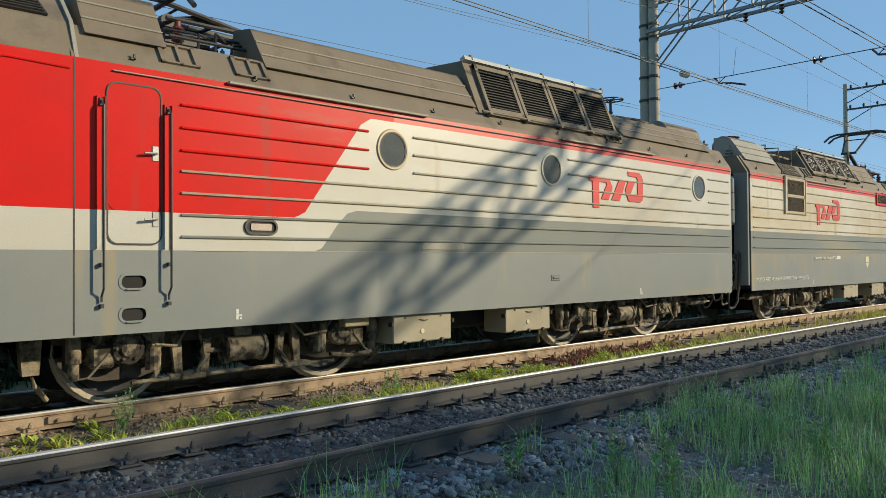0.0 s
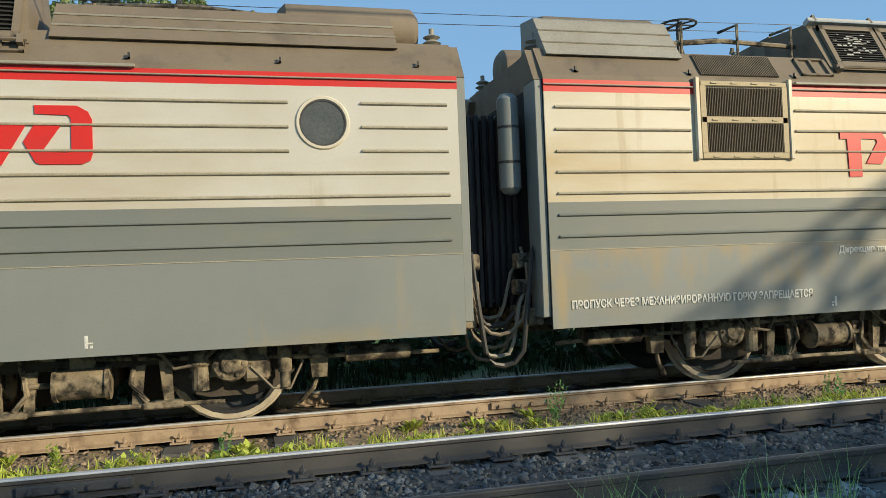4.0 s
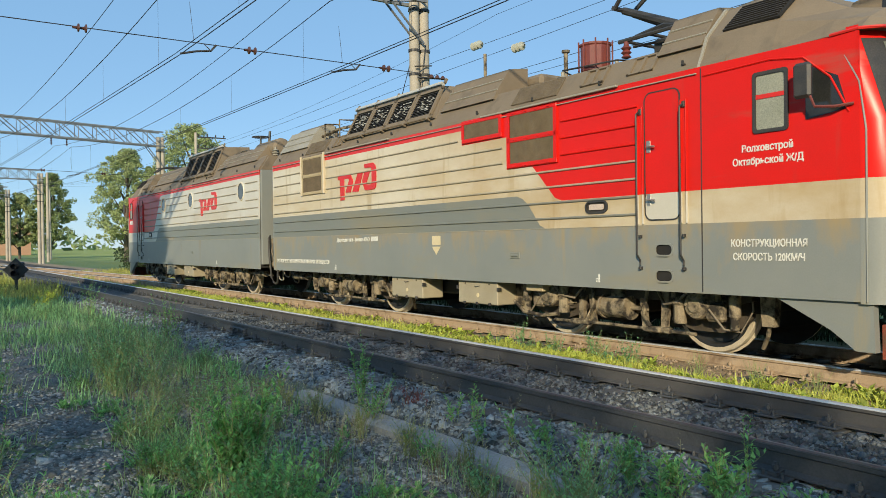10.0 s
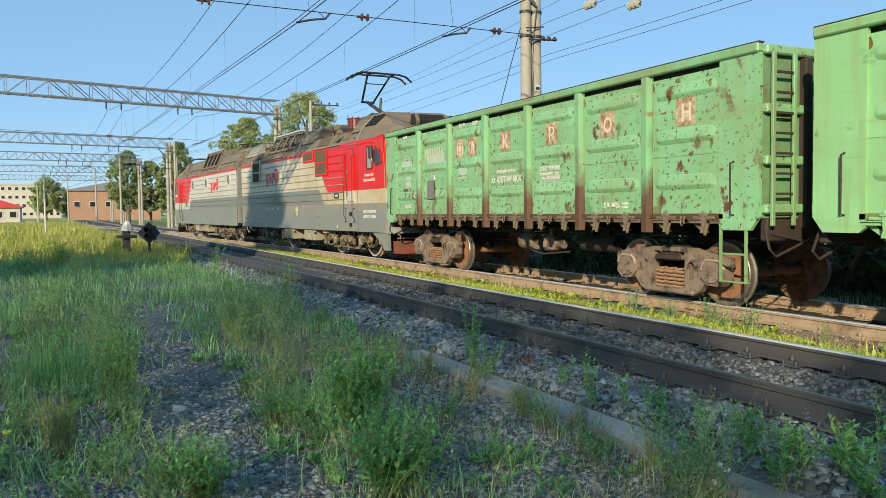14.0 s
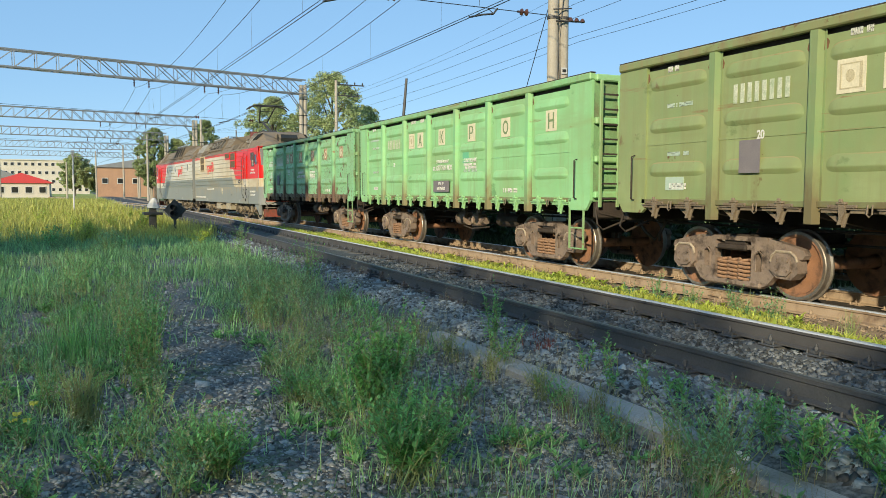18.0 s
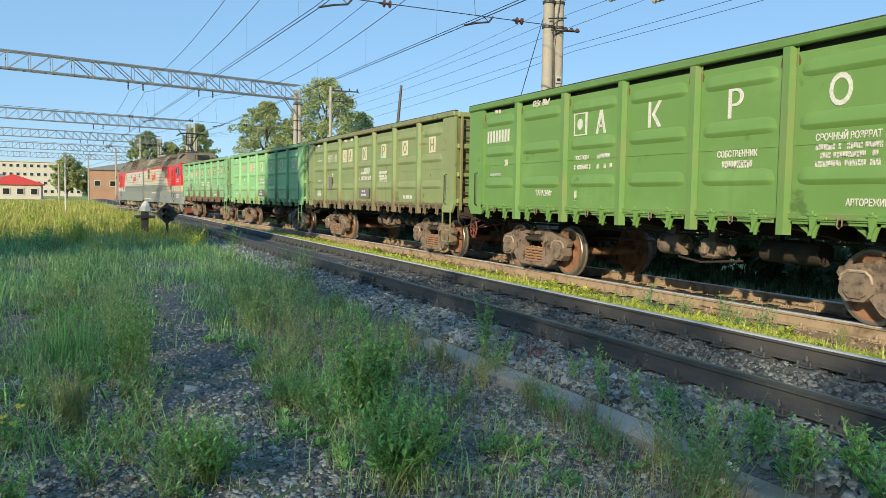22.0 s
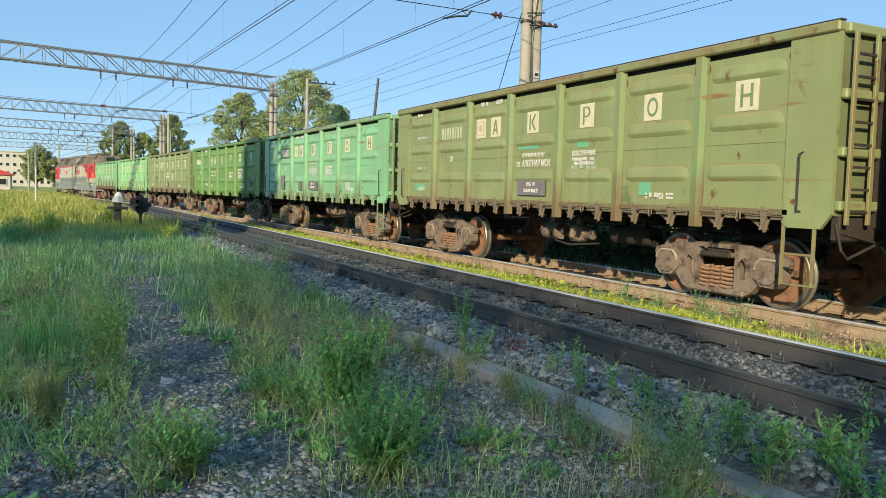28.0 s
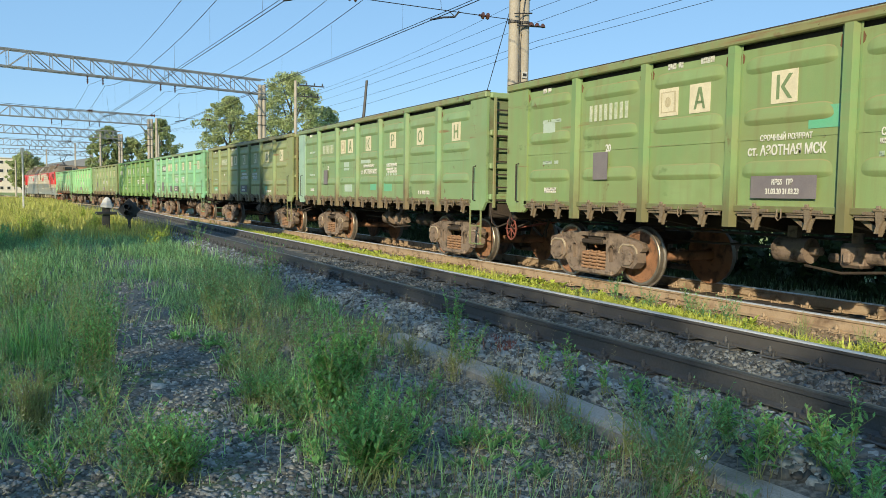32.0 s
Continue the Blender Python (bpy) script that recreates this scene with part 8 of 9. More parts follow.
# ---- stones ----
def stones(name, label, mat, xy, size, sink=0.25, seed=1, flat=1.0):
    rs = np.random.RandomState(seed)
    n = len(xy)
    base = np.array([(x, y, z) for x in (-1, 1) for y in (-1, 1) for z in (-1, 1)], float) * 0.62
    tri = np.array([(0, 1, 3), (0, 3, 2), (4, 6, 7), (4, 7, 5), (0, 4, 5), (0, 5, 1), (2, 3, 7), (2, 7, 6), (0, 2, 6), (0, 6, 4), (1, 5, 7), (1, 7, 3)])
    V = base[None] * (1 + rs.uniform(-0.45, 0.45, (n, 8, 3)))
    V *= rs.uniform(0.6, 1.15, (n, 1, 3))
    ax = rs.normal(size=(n, 3))
    ax /= np.linalg.norm(ax, axis=1, keepdims=True)
    an = rs.uniform(0, 6.28, n)[:, None, None]
    axn = np.repeat(ax[:, None], 8, 1)
    V = V * np.cos(an) + np.cross(axn, V) * np.sin(an) + axn * (axn * V).sum(2, keepdims=True) * (1 - np.cos(an))
    s = (size[0] + (size[1] - size[0]) * rs.uniform(0, 1, n) ** 2.2)[:, None, None]
    z = hill(xy[:, 0], xy[:, 1]) - sink * s[:, 0, 0] + rs.uniform(0, 0.012, n)
    V[:, :, 2] *= flat
    V = V * s + np.concatenate([xy, z[:, None]], 1)[:, None]
    F = (tri[None] + (np.arange(n) * 8)[:, None, None]).reshape(-1, 3)
    return tagged(raw(name, V.reshape(-1, 3), F, M[mat]), label, "stones", kind="stuff")


def uniform_xy(x0, x1, y0, y1, per_m2, seed):
    rs = np.random.RandomState(seed)
    n = int((x1 - x0) * (y1 - y0) * per_m2)
    return np.stack([rs.uniform(x0, x1, n), rs.uniform(y0, y1, n)], 1)


def off_sleepers(xy, part_kept):
    """Leave most sleepers of the near track bare of stones."""
    k = (xy[:, 0] + 44.5 + 0.27) % 0.545
    on = (np.abs(k - 0.27) < 0.13) & (np.abs(xy[:, 1] - NEAR) < 1.3)
    return xy[~on | (np.random.RandomState(77).uniform(0, 1, len(xy)) < part_kept)]


near_xy = np.concatenate([uniform_xy(-16, 14, 3.8, 4.72, 620, 31), uniform_xy(-34, -16, 3.9, 4.72, 200, 32), uniform_xy(14, 26, 3.9, 4.72, 220, 33), uniform_xy(-11, 1, 3.82, 4.7, 800, 131), uniform_xy(-16, 14, 6.38, 7.0, 380, 133)])
stones("ballast", "crushed dark grey ballast stones beside the sleepers", "ballast", off_sleepers(near_xy, 0.35), (0.022, 0.058), 0.26, 34)
between_xy = np.concatenate([uniform_xy(-18, 14, 4.82, 6.28, 330, 132), uniform_xy(-11.5, 1.5, 4.82, 6.28, 420, 232), uniform_xy(14, 26, 4.82, 6.28, 180, 134)])
stones("ballast_fines", "crushed dark grey stones between the rails", "ballast_dim", off_sleepers(between_xy, 0.45), (0.017, 0.050), 0.24, 35)
path_xy = np.concatenate([uniform_xy(-6.5, -2.2, -1.8, 3.5, 960, 35), uniform_xy(-10.5, -6.5, -1.6, 3.6, 480, 235), uniform_xy(-20, -10.5, -1.5, 3.6, 140, 135), uniform_xy(2, 14, 1.0, 3.9, 260, 36), uniform_xy(-2.2, 2.0, -2.5, 3.8, 200, 336), uniform_xy(-10.5, 2.0, -4.5, -1.8, 120, 337)])
stones("path_gravel", "grey angular gravel of the trackside path", "pathstone", path_xy, (0.008, 0.040), 0.22, 37, 0.62)
rock_xy = np.concatenate([uniform_xy(-7.5, -3.4, -1.2, 0.9, 14, 236), uniform_xy(-8.5, -3.4, 2.3, 3.4, 10, 237)])
stones("loose_rocks", "fist-sized pale broken stones on the gravel", "pathstone", rock_xy, (0.035, 0.085), 0.25, 238, 0.7)
train_xy = uniform_xy(-22, 16, 7.0, 8.75, 140, 38)
M["rust_stone"] = surface("rusty_ballast_stone", (0.19, 0.14, 0.098), (0.26, 0.20, 0.14), 5.0, 0.9, bump=0.2, island=0.5)
stones("rusty_ballast", "brown rust-dusted ballast beside the second track", "rust_stone", train_xy, (0.018, 0.042), 0.2, 39)


# ---- grass ----
def blades(name, label, mat, xy, h, width, rs, bend=0.5, category="grass"):
    n = len(xy)
    a = rs.uniform(0, 6.283, n)
    d = np.stack([np.cos(a), np.sin(a)], 1)
    side = np.stack([-np.sin(a), np.cos(a)], 1) * width[:, None]
    z0 = hill(xy[:, 0], xy[:, 1]) - 0.01
    k = rs.uniform(0.1, bend, n)[:, None]
    mid = xy + d * h[:, None] * k * 0.35
    tip = xy + d * h[:, None] * k
    P = np.zeros((n, 5, 3))
    P[:, 0, :2], P[:, 1, :2] = xy - side, xy + side
    P[:, 2, :2], P[:, 3, :2] = mid - side * 0.8, mid + side * 0.8
    P[:, 4, :2] = tip
    P[:, :2, 2] = z0[:, None]
    P[:, 2:4, 2] = (z0 + h * 0.58)[:, None]
    P[:, 4, 2] = z0 + h * (1 - 0.25 * k[:, 0])
    F = (np.array([(0, 1, 3), (0, 3, 2), (2, 3, 4)])[None] + (np.arange(n) * 5)[:, None, None]).reshape(-1, 3)
    return tagged(raw(name, P.reshape(-1, 3), F, M[mat]), label, category, kind="stuff")


def wave(x, y):
    return (np.sin(x * 0.9 + 1.3 * np.sin(y * 0.8)) + np.sin(y * 1.7 + 0.6 * x + 2.0) + np.sin(x * 2.3 - y * 1.1 + 0.5)) / 3


def path_gap(x, y):
    """How bare the path is: 1 on the tread, 0 off it."""
    c = np.interp(x, [-26, -16, -11, -8, -4, 0], [1.55, 1.40, 1.12, 1.0, 0.9, 0.8])
    return np.clip(1.9 - np.abs(y - c) / 0.27, 0, 1) * np.interp(x, [-24, -15, -10], [0.5, 0.8, 1.0])


def tufts(x0, x1, y0, y1, per_m2, n_each, spread, seed, keep):
    rs = np.random.RandomState(seed)
    n = int((x1 - x0) * (y1 - y0) * per_m2)
    c = np.stack([rs.uniform(x0, x1, n), rs.uniform(y0, y1, n)], 1)
    c = c[rs.uniform(0, 1, n) < keep(c[:, 0], c[:, 1])]
    xy = np.repeat(c, n_each, 0) + rs.normal(size=(len(c) * n_each, 2)) * spread
    hh = np.repeat(rs.uniform(0.6, 1.4, len(c)), n_each)
    return xy, hh, rs


def keep_near(x, y):
    k = np.clip(0.62 + 0.6 * wave(x * 1.3, y * 1.2), 0.08, 1) * (1 - 0.96 * path_gap(x, y))
    k = k * np.where((np.abs(y - 3.6) < 0.27) & (x > -9.2), 0.12, 1)
    k = k * np.where((y > 2.2) & (x > -10), 0.38, 1) * np.where((x > -5.3) & (y < 0.6), 0.35, 1)
    return k + np.where(x < -11, 0.25, 0) * (1 - path_gap(x, y))


xy, hh, rs = tufts(-13, -1.5, -4.0, 3.6, 38, 13, 0.08, 41, keep_near)
blades("grass", "tufts of green grass on the shaded gravel", "grass", xy, hh * rs.uniform(0.05, 0.26, len(xy)), np.interp(-xy[:, 0], [3, 6, 13], [0.7, 1.1, 1.5]) * rs.uniform(0.002, 0.006, len(xy)), rs, 1.3)
xy, hh, rs = tufts(-1.5, 3.0, -4.0, 3.5, 24, 13, 0.08, 141, lambda x, y: np.clip(0.4 + 0.7 * wave(x * 1.3, y * 1.2), 0.03, 1))
blades("grass", "short tufts of green grass on the gravel", "grass", xy, hh * rs.uniform(0.05, 0.20, len(xy)), rs.uniform(0.002, 0.005, len(xy)), rs, 1.3)
xy, hh, rs = tufts(-28, -13, -9.0, 3.7, 19, 14, 0.12, 42, keep_near)
blades("grass", "longer green grass beside the path", "grass", xy, hh * rs.uniform(0.10, 0.36, len(xy)), rs.uniform(0.005, 0.010, len(xy)), rs, 0.9)
xy, hh, rs = tufts(-60, -26, -26, 4.0, 9, 16, 0.2, 43, lambda x, y: np.clip(0.75 + 0.4 * wave(x * 0.5, y * 0.5), 0.1, 1))
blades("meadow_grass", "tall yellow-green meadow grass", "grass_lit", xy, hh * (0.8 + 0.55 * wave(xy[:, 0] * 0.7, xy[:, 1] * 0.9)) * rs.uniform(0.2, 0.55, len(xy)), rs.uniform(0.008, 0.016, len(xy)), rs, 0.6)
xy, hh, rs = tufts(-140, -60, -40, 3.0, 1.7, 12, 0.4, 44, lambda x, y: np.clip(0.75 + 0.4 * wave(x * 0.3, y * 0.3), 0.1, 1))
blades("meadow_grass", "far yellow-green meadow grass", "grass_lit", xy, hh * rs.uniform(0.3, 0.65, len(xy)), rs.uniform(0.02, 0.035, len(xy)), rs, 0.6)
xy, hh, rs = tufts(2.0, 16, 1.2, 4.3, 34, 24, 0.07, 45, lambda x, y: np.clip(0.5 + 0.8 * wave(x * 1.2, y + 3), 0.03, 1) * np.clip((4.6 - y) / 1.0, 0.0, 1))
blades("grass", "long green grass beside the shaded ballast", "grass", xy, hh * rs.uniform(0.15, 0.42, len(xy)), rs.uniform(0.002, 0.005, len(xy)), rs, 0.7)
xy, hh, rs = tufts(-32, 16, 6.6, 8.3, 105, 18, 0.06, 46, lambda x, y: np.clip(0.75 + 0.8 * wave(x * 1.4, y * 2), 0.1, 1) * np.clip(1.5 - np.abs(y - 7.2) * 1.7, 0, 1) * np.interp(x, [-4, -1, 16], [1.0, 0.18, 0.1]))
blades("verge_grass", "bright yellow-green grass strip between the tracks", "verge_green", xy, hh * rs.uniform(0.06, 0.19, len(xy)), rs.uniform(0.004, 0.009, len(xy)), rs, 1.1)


def rosettes(name, label, mat, xy, rs, size, n_leaf=9):
    """Low weeds: arching broad leaves that spread from one root, in great number."""
    n = len(xy)
    c = np.repeat(xy, n_leaf, 0)
    m = len(c)
    k = np.repeat(rs.uniform(size[0], size[1], n), n_leaf) * rs.uniform(0.6, 1.15, m)
    a = rs.uniform(0, 6.283, m)
    lift = rs.uniform(0.35, 1.5, m)
    d = np.stack([np.cos(a), np.sin(a)], 1) / np.sqrt(1 + lift[:, None] ** 2)
    up = lift / np.sqrt(1 + lift ** 2)
    z0 = hill(c[:, 0], c[:, 1]) + rs.uniform(-0.01, 0.03, m)
    sd = np.stack([-np.sin(a), np.cos(a)], 1) * (k * rs.uniform(0.10, 0.2, m))[:, None]
    mid, tip = c + d * (k * 0.55)[:, None], c + d * (k * 1.05)[:, None]
    P = np.zeros((m, 4, 3))
    P[:, 0, :2], P[:, 1, :2], P[:, 2, :2], P[:, 3, :2] = c, mid + sd, tip, mid - sd
    P[:, 0, 2] = z0
    P[:, 1, 2] = P[:, 3, 2] = z0 + up * k * 0.62
    P[:, 2, 2] = z0 + up * k * 0.85
    return tagged(raw(name, P.reshape(-1, 3), np.arange(m * 4).reshape(-1, 4), M[mat]), label, "weeds", kind="stuff")


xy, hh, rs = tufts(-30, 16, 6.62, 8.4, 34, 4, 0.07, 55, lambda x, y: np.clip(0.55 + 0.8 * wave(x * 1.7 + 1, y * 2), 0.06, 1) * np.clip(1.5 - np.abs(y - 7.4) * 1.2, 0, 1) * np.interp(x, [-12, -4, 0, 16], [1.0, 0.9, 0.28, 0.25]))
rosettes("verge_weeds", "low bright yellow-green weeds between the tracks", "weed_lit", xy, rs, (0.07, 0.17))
xy, hh, rs = tufts(-9, -2.2, -2.0, 3.5, 20, 3, 0.06, 56, lambda x, y: np.clip(0.30 + 0.6 * wave(x * 1.5 + 1, y * 1.6), 0.03, 1) * (1 - path_gap(x, y)) * np.where(np.abs(y - 3.6) < 0.25, 0.2, 1))
rosettes("low_weeds", "low green weeds scattered on the gravel", "leaf", xy, rs, (0.05, 0.13))
xy, hh, rs = tufts(-60, -32, 4.6, 13.0, 7, 16, 0.12, 47, lambda x, y: np.clip(0.5 + 0.8 * wave(x, y), 0.05, 1) * (np.abs(y - NEAR) > 1.5) * (np.abs(y - TRAIN_Y + drift_off(x)) > 1.7))
blades("verge_grass", "yellow-green grass beside the far rails", "grass_lit", xy, hh * rs.uniform(0.1, 0.3, len(xy)), rs.uniform(0.008, 0.014, len(xy)), rs, 0.7)
xy, hh, rs = tufts(16, 45, 6.9, 8.3, 8, 14, 0.1, 48, lambda x, y: 0.5 + 0 * x)
blades("verge_grass", "yellow-green grass between the far rails", "grass_lit", xy, hh * rs.uniform(0.1, 0.25, len(xy)), rs.uniform(0.008, 0.014, len(xy)), rs, 0.7)
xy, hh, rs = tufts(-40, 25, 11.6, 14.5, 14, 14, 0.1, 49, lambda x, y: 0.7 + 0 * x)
blades("back_grass", "grass behind the train, shade put into its dark green", "grass_back", xy, hh * rs.uniform(0.15, 0.4, len(xy)), rs.uniform(0.006, 0.012, len(xy)), rs, 0.7)
xy, hh, rs = tufts(-12, -2, -3.5, 3.5, 12, 8, 0.07, 50, lambda x, y: (np.clip(0.2 + 0.7 * wave(x + 4, y - 2), 0, 1) + np.where(y > 2.0, 0.45, 0)) * (1 - path_gap(x, y)))
blades("dry_stalks", "thin dry straw-coloured stalks among the grass", "dry", xy, hh * rs.uniform(0.10, 0.32, len(xy)), rs.uniform(0.0012, 0.0024, len(xy)), rs, 0.6)
xy, hh, rs = tufts(10.8, 14.8, 7.9, 8.85, 44, 18, 0.07, 51, lambda x, y: 0.8 + 0 * x)
blades("red_weed", "low reddish weeds between the tracks", "redweed", xy, hh * rs.uniform(0.05, 0.14, len(xy)), rs.uniform(0.004, 0.009, len(xy)), rs, 0.9)
xy, hh, rs = tufts(-7.2, -6.5, 3.95, 4.4, 60, 14, 0.06, 52, lambda x, y: 0.8 + 0 * x)
blades("red_weed", "small reddish weed patch on the ballast", "redweed", xy, hh * rs.uniform(0.04, 0.12, len(xy)), rs.uniform(0.003, 0.006, len(xy)), rs, 0.9)


# ---- single plants ----
def plant(name, label, x, y, h, stems, leaf_len, leaves, spread, mat="leaf", seed=1, leafy=0.25, flower=""):
    rs = np.random.RandomState(seed)
    z = float(hill(np.array([x]), np.array([y]))[0])
    o = thing(name, label, "plant", m=pose(x, y, z - 0.01))
    g = Geo()
    V, F = [], []
    tips = []
    for k in range(stems):
        a, q = rs.uniform(0, 6.283), rs.uniform(0.1, 1)
        hh = h * rs.uniform(0.55, 1.0)
        tip = Vector((math.cos(a) * spread * q * 1.15, math.sin(a) * spread * q * 1.15, hh))
        a2 = rs.uniform(0, 6.283)
        b = Vector((math.cos(a2), math.sin(a2), 0)) * spread * 0.55 * rs.uniform(0, 1)
        mid = b.lerp(tip, 0.5) + Vector((0, 0, hh * 0.06)) + Vector(rs.uniform(-0.02, 0.02, 3))
        g.tube([b, mid, tip], [0.0032, 0.0024, 0.001], 4)
        tips.append(tip)
        for j in range(leaves):
            t = leafy + (1 - leafy) * (j + rs.uniform(0, 1)) / leaves
            p = b.lerp(mid, t * 2) if t < 0.5 else mid.lerp(tip, t * 2 - 1)
            az = rs.uniform(0, 6.283)
            ll = leaf_len * rs.uniform(0.6, 1.2) * (1.15 - 0.6 * t)
            out = Vector((math.cos(az), math.sin(az), rs.uniform(0.1, 1.7))).normalized()
            sd = out.cross(Vector((0, 0, 1))).normalized() * ll * 0.17
            o0 = len(V)
            V += [p, p + out * ll * 0.45 + sd, p + out * ll + Vector((0, 0, -0.15 * ll)), p + out * ll * 0.45 - sd]
            F.append((o0, o0 + 1, o0 + 2, o0 + 3))
    part("stalk", g, M["stem"], o)["kind"] = "stuff"
    if F:
        raw("foliage", [tuple(p) for p in V], F, M[mat], o)["kind"] = "stuff"
    if flower:
        fl = Geo()
        for p in tips[: 4]:
            for j in range(7):
                a = j * 0.9
                c = p + Vector((math.cos(a), math.sin(a), 0.2 * (j % 3))) * 0.012
                fl.lathe([(0.0, 0), (0.012, 0.008), (0.0, 0.02)], c, (math.cos(a), math.sin(a), 0.8), 5)
        part("flower_head", fl, M[flower], o)["kind"] = "stuff"
    return o


plant("shoot_bush", "upright grey-green bush of many thin shoots", -10.0, 2.0, 1.10, 80, 0.07, 22, 0.6, "leaf_grey", 61)
plant("shoot_bush", "upright grey-green bush of thin shoots", -9.2, 2.25, 0.85, 50, 0.065, 18, 0.5, "leaf_grey", 62)
plant("shoot_bush", "low spreading grey-green shoots beside the path", -7.4, 1.75, 0.55, 60, 0.045, 18, 0.45, "leaf_grey", 161)
plant("shoot_bush", "low thin shoots on the gravel", -8.3, 2.4, 0.5, 46, 0.04, 14, 0.4, "leaf_grey", 162)
plant("leafy_weed", "bushy bright green leafy weed on the path edge", -5.1, 1.78, 0.95, 64, 0.085, 36, 0.30, "leaf", 63)
plant("leafy_weed", "low bushy green weed beside the path", -4.05, 1.62, 0.62, 80, 0.075, 28, 0.36, "leaf", 64)
plant("leafy_weed", "small dark green weed on the path edge", -5.85, 1.62, 0.34, 30, 0.06, 18, 0.26, "leaf", 163)
plant("leafy_weed", "tall green leafy weed growing by the concrete edging", -7.15, 3.78, 0.78, 10, 0.085, 26, 0.16, "leaf", 65)
plant("leafy_weed", "green leafy weed over the concrete edging", -6.5, 3.55, 0.55, 24, 0.06, 18, 0.26, "leaf", 165)
for k in range(9):
    plant("leafy_weed", "small green weed in the ballast beside the edging", -5.7 + 0.27 * k, 3.92 + 0.12 * math.sin(k * 2.1), 0.30 + 0.12 * math.sin(k * 1.7) ** 2, 5, 0.08, 14, 0.12, "leaf", 166 + k)
plant("shoot_bush", "fine-stemmed green bush over the edging", -3.55, 3.36, 0.66, 56, 0.055, 16, 0.42, "leaf_grey", 67)
plant("leafy_weed", "broad-leaved green weed on the ballast", -3.3, 3.87, 0.30, 10, 0.10, 10, 0.24, "leaf", 68)
plant("leafy_weed", "broad-leaved low weed near the rail", -3.05, 4.05, 0.36, 10, 0.12, 12, 0.26, "leaf", 69)
plant("leafy_weed", "thin leafy weed by the rail", -3.0, 4.2, 0.66, 3, 0.08, 22, 0.08, "leaf", 70)
plant("leafy_weed", "green leafy weed at the end of the edging", -2.3, 3.4, 0.40, 16, 0.09, 14, 0.22, "leaf", 71)
for k in range(8):
    plant("leafy_weed", "broad-leaved green weed on the near ballast", -3.6 + 0.2 * k, 3.86 + 0.16 * math.sin(k * 2.4), 0.26 + 0.12 * math.cos(k * 1.9) ** 2, 8, 0.10, 12, 0.16, "leaf", 180 + k)
for k in range(12):
    plant("dry_tuft", "pale yellowish fine stalks along the edging", -8.6 + 0.42 * k, 3.32 + 0.12 * math.sin(k * 2.9), 0.24 + 0.1 * math.sin(k * 1.3) ** 2, 22, 0.035, 6, 0.15, "grass_lit" if k % 3 else "dry", 480 + k)
plant("shoot_bush", "tall thin green shoots beside the path", -7.0, 0.40, 1.0, 40, 0.07, 24, 0.34, "leaf", 72)
plant("shoot_bush", "tall thin shoots at the path side", -8.9, 0.35, 0.9, 34, 0.05, 24, 0.30, "leaf_grey", 172)
plant("shoot_bush", "dry pinkish tuft of stalks", -6.0, -0.05, 0.55, 120, 0.03, 4, 0.20, "dry", 73)
plant("leafy_weed", "low green weed on the gravel", -4.95, 0.50, 0.40, 30, 0.06, 16, 0.26, "leaf", 173)
plant("leafy_weed", "yellow flowering weed on the gravel", -5.55, -0.42, 0.35, 5, 0.08, 10, 0.1, "leaf", 74, flower="flower_yellow")
plant("daisy", "small white flower on the ballast edge", -3.42, 3.42, 0.22, 3, 0.05, 6, 0.08, "leaf", 75, flower="flower_white")
plant("thistle", "purple flowering weed on the ballast", 8.62, 4.55, 0.34, 4, 0.07, 9, 0.08, "leaf", 76, flower="flower")
plant("leafy_weed", "tall leafy weed in the strip between the tracks", 3.45, 7.75, 0.52, 7, 0.09, 16, 0.2, "leaf", 77)
plant("leafy_weed", "leafy weed in the strip between the tracks", 0.1, 7.8, 0.36, 5, 0.08, 12, 0.14, "leaf", 78)
plant("leafy_weed", "leafy weed in the strip beneath the locomotive", 6.9, 7.7, 0.4, 7, 0.09, 14, 0.2, "leaf", 79)
plant("leafy_weed", "large-leaved weed in the sunny meadow", -24.0, -0.9, 0.75, 14, 0.2, 12, 0.4, "leaf", 80)
plant("leafy_weed", "dense low bright green grassy weed on the path", -4.64, 0.66, 0.42, 90, 0.07, 16, 0.30, "leaf", 601)
plant("leafy_weed", "dense low green weed beside the path", -6.1, 1.48, 0.34, 60, 0.06, 14, 0.30, "leaf", 602)
plant("shoot_bush", "tall wispy green shoots beside the path", -7.6, 0.46, 0.95, 44, 0.06, 22, 0.32, "leaf", 603)
plant("shoot_bush", "upright dark-stemmed shoots over the edging", -3.3, 3.12, 0.72, 28, 0.06, 18, 0.40, "leaf_grey", 604)
rp = random.Random(90)
for k in range(130):
    x, y = rp.uniform(-13.5, -4.2), rp.uniform(-3.0, 3.3)
    if path_gap(x, y) > 0.3 or (y > 2.2 and x > -10):
        continue
    if rp.random() < 0.55:
        plant("leafy_weed", "low green leafy weed among the grass", x, y, rp.uniform(0.12, 0.45), rp.randint(6, 20), rp.uniform(0.04, 0.10), 14, rp.uniform(0.12, 0.28), "leaf", 100 + k)
    else:
        plant("shoot_bush", "small tuft of grey-green shoots", x, y, rp.uniform(0.25, 0.5), rp.randint(12, 24), 0.06, 12, 0.26, "leaf_grey", 100 + k)
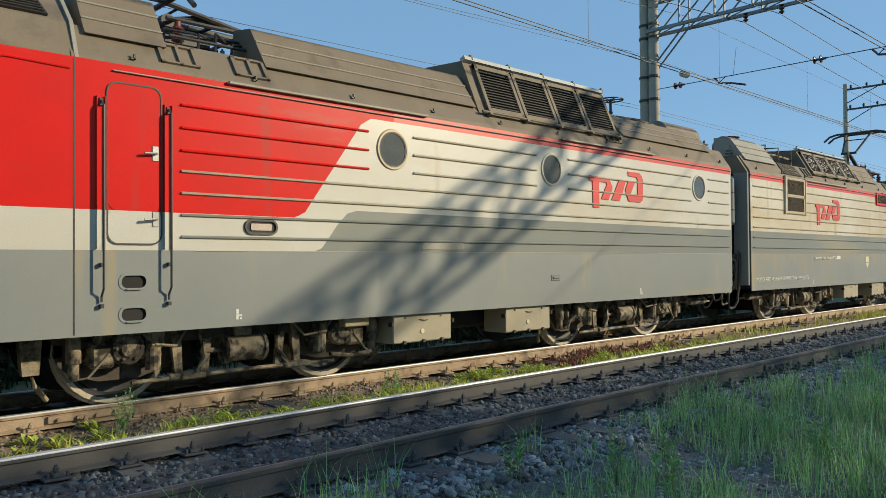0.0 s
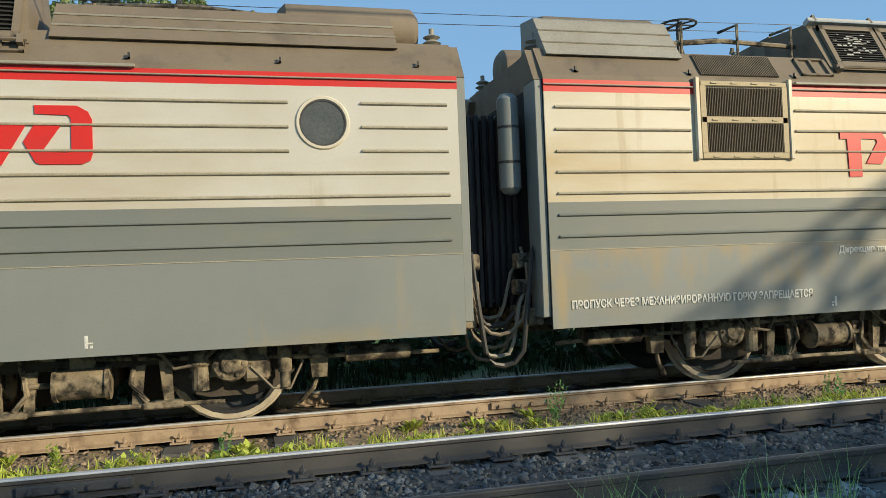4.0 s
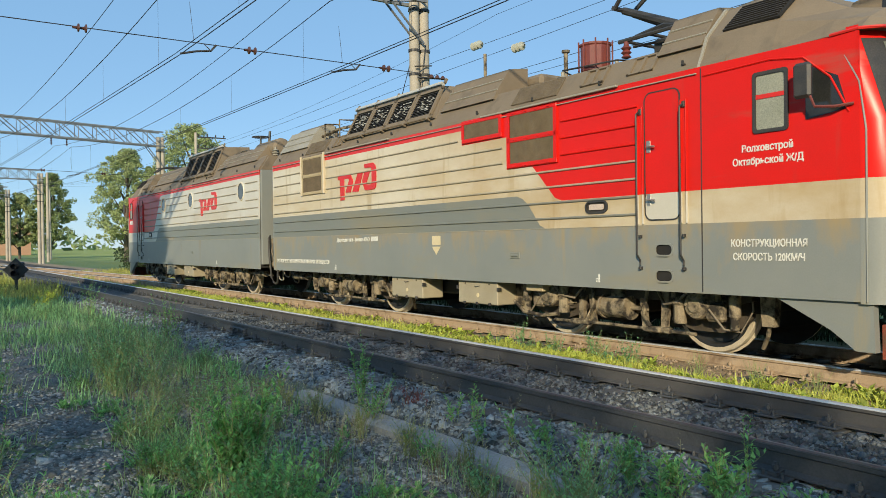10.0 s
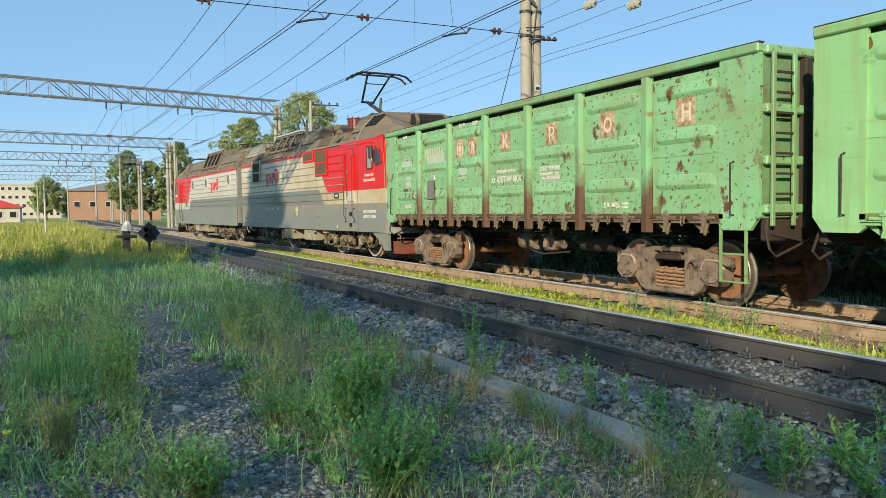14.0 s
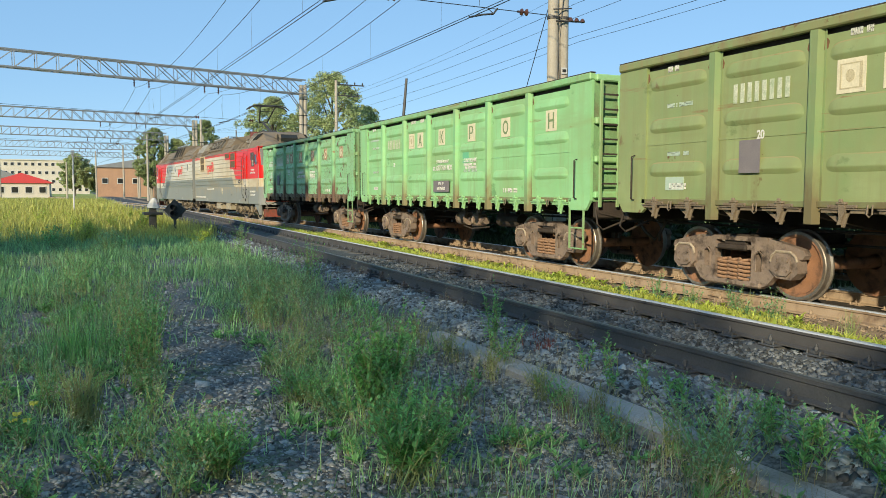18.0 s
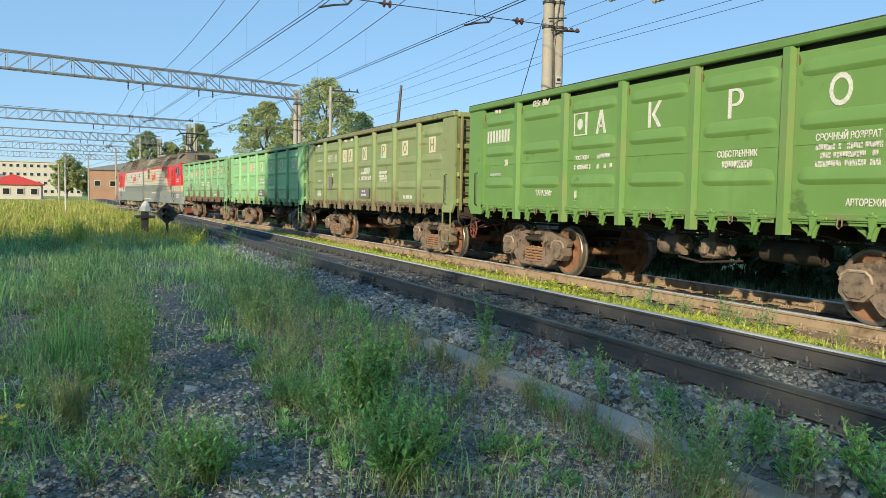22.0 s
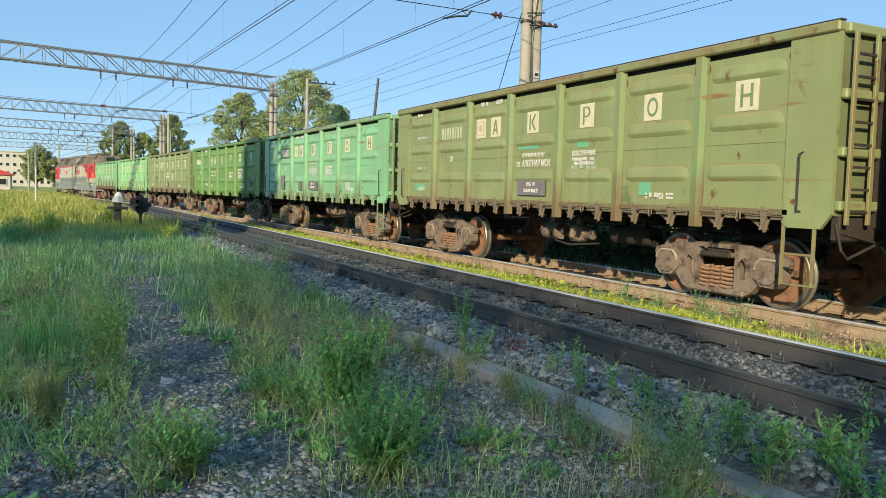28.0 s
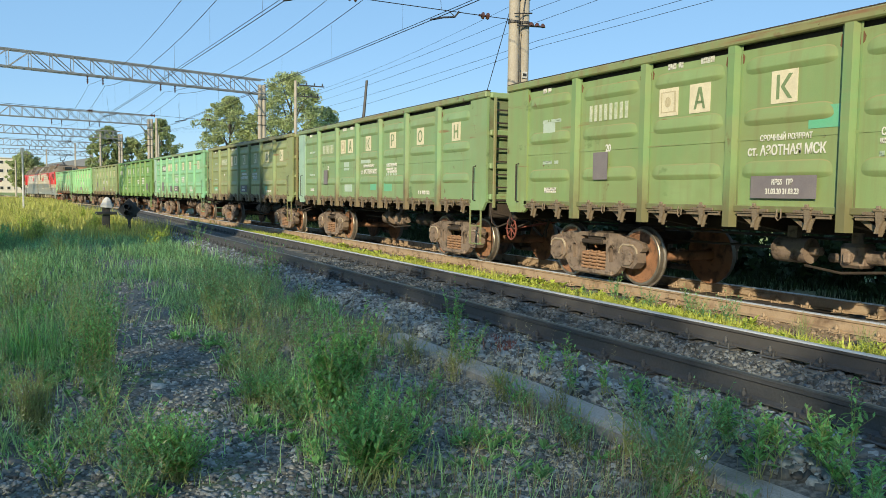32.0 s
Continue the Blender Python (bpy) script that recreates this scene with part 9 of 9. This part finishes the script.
for k in range(46):
    x, y = rp.uniform(-27, -11), rp.uniform(-6, 3.5)
    if path_gap(x, y) > 0.3:
        continue
    plant("shoot_bush", "grey-green shoots rising from the grass", x, y, rp.uniform(0.5, 1.05), rp.randint(14, 30), 0.09, 12, 0.38, rp.choice(("leaf_grey", "leaf_grey", "leaf")), 200 + k)
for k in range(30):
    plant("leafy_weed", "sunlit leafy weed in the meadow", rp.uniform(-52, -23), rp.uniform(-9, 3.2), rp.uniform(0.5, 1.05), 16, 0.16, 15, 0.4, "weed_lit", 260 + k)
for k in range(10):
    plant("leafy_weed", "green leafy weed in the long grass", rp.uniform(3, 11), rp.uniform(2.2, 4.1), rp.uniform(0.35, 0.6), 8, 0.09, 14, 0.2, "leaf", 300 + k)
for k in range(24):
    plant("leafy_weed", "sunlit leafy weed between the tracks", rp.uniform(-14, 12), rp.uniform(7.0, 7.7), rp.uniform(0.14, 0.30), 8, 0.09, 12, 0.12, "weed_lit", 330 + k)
xy, hh, rs = tufts(-8.8, -8.0, -0.45, 0.25, 40, 26, 0.06, 53, lambda x, y: 0.9 + 0 * x)
blades("grass_tuft", "dense bright green tuft of long grass", "leaf", xy, hh * rs.uniform(0.2, 0.5, len(xy)), rs.uniform(0.002, 0.004, len(xy)), rs, 0.5)
for k in range(7):
    plant("leafy_weed", "dark leafy weed under the passing wagons", -9.8 + 0.5 * k, 7.55 + 0.2 * math.sin(k * 1.9), 0.35 + 0.25 * math.sin(k * 1.3) ** 2, 9, 0.08, 16, 0.2, "leaf_grey", 400 + k)
for k in range(6):
    plant("dry_tuft", "dry straw-coloured stalks between the tracks", -8.5 + 0.8 * k, 7.7 + 0.15 * math.sin(k * 2.3), 0.42, 26, 0.03, 3, 0.16, "dry", 420 + k)


def seed_heads(name, label, xy, rs, tall=(0.25, 0.65)):
    """Thin stalks that carry a small ragged head."""
    n = len(xy)
    z = hill(xy[:, 0], xy[:, 1])
    h = rs.uniform(tall[0], tall[1], n)
    lean = rs.normal(size=(n, 2)) * 0.10
    V, F = [], []
    for i in range(n):
        x, y = xy[i]
        tx, ty, tz = x + lean[i, 0], y + lean[i, 1], z[i] + h[i]
        o = len(V)
        V += [(x - 0.0014, y, z[i]), (x + 0.0014, y, z[i]), (tx + 0.001, ty, tz), (tx - 0.001, ty, tz)]
        F += [(o, o + 1, o + 2), (o, o + 2, o + 3)]
        for j in range(9):
            a, d = rs.uniform(0, 6.283), rs.uniform(0.0, 0.11)
            o = len(V)
            p = (tx - lean[i, 0] * d * 2, ty - lean[i, 1] * d * 2, tz + 0.02 - d)
            q = (p[0] + math.cos(a) * 0.018, p[1] + math.sin(a) * 0.018, p[2] + 0.014)
            V += [p, (q[0] + 0.003, q[1], q[2] - 0.004), q]
            F.append((o, o + 1, o + 2))
    tagged(raw(name, V, F, M["seed"]), label, "grass", kind="stuff")


M["seed"] = surface("pale_seed_head", (0.42, 0.44, 0.28), (0.34, 0.30, 0.19), 5.0, 0.8, bump=0.0, island=0.4, trans=0.3)
xy, hh, rs = tufts(-12, -2.5, -3.0, 3.5, 14, 3, 0.12, 54, lambda x, y: np.clip(0.45 + 0.6 * wave(x * 1.1 + 2, y), 0, 1) * (1 - path_gap(x, y)))
seed_heads("seeding_grass", "thin pale seed heads above the grass", xy, rs)
xy, hh, rs = tufts(-8.5, -2.8, 1.9, 3.42, 26, 4, 0.10, 57, lambda x, y: np.clip(0.65 + 0.5 * wave(x * 1.6, y * 2.0), 0.1, 1))
seed_heads("seeding_grass", "short dry seed stalks along the edging", xy, rs, (0.10, 0.34))
xy, hh, rs = tufts(-9.5, -3.0, -1.8, 0.75, 18, 3, 0.10, 58, lambda x, y: np.clip(0.5 + 0.6 * wave(x * 1.4 + 2, y * 1.7), 0.05, 1) * (1 - path_gap(x, y)))
seed_heads("seeding_grass", "pale feathery seed stalks beside the path", xy, rs, (0.12, 0.42))
for k, (x, y, h) in enumerate(((-5.2, 0.28, 0.42), (-4.8, 0.05, 0.34), (-5.6, 0.2, 0.30), (-6.3, 0.42, 0.5), (-4.5, -0.3, 0.36), (-5.9, -0.6, 0.42), (-4.4, 0.42, 0.28), (-6.6, -0.3, 0.5), (-7.6, 0.3, 0.5), (-4.6, 1.9, 0.5), (-4.4, 2.5, 0.24), (-5.4, 2.6, 0.22), (-6.2, 2.4, 0.3), (-6.9, 2.8, 0.34), (-5.0, 3.2, 0.26), (-4.2, 3.1, 0.3))):
    plant("leafy_weed", "small green weed on the gravel beside the path", x, y, h, 16, 0.055, 18, 0.2, "leaf" if k % 3 else "leaf_grey", 450 + k)


# ---- movement ----
def smooth_run():
    """The run on a fine grid of times, without kinks across the rows."""
    ts, ss = np.array([r[0] for r in RUN]), np.array([r[1] for r in RUN])
    d = np.gradient(ss, ts)
    out = []
    for k in range(321):
        t = k * 0.1
        i = min(max(np.searchsorted(ts, t) - 1, 0), len(ts) - 2)
        h = ts[i + 1] - ts[i]
        u = (t - ts[i]) / h
        p = (2 * u**3 - 3 * u**2 + 1) * ss[i] + (u**3 - 2 * u**2 + u) * h * d[i] + (-2 * u**3 + 3 * u**2) * ss[i + 1] + (u**3 - u**2) * h * d[i + 1]
        out.append((round(t, 1), float(p)))
    return out


def motions():
    fine = smooth_run()
    coarse = fine[::5]
    for ob, x, turn in VEHICLES:
        rows = []
        for t, s in coarse:
            a, b = x + s - 4.2, x + s + 4.2
            ya, yb = train_y(a), train_y(b)
            rows.append((t, pose(x + s, (ya + yb) / 2, TRAIN_Z, 0, 0, turn + math.degrees(math.atan2(yb - ya, b - a)))))
        walk(ob, rows)
    for ob, r, place, sign in WHEELS:
        walk(ob, [(t, pose(*place) @ Matrix.Rotation(sign * s / r, 4, "Y")) for t, s in fine])


motions()
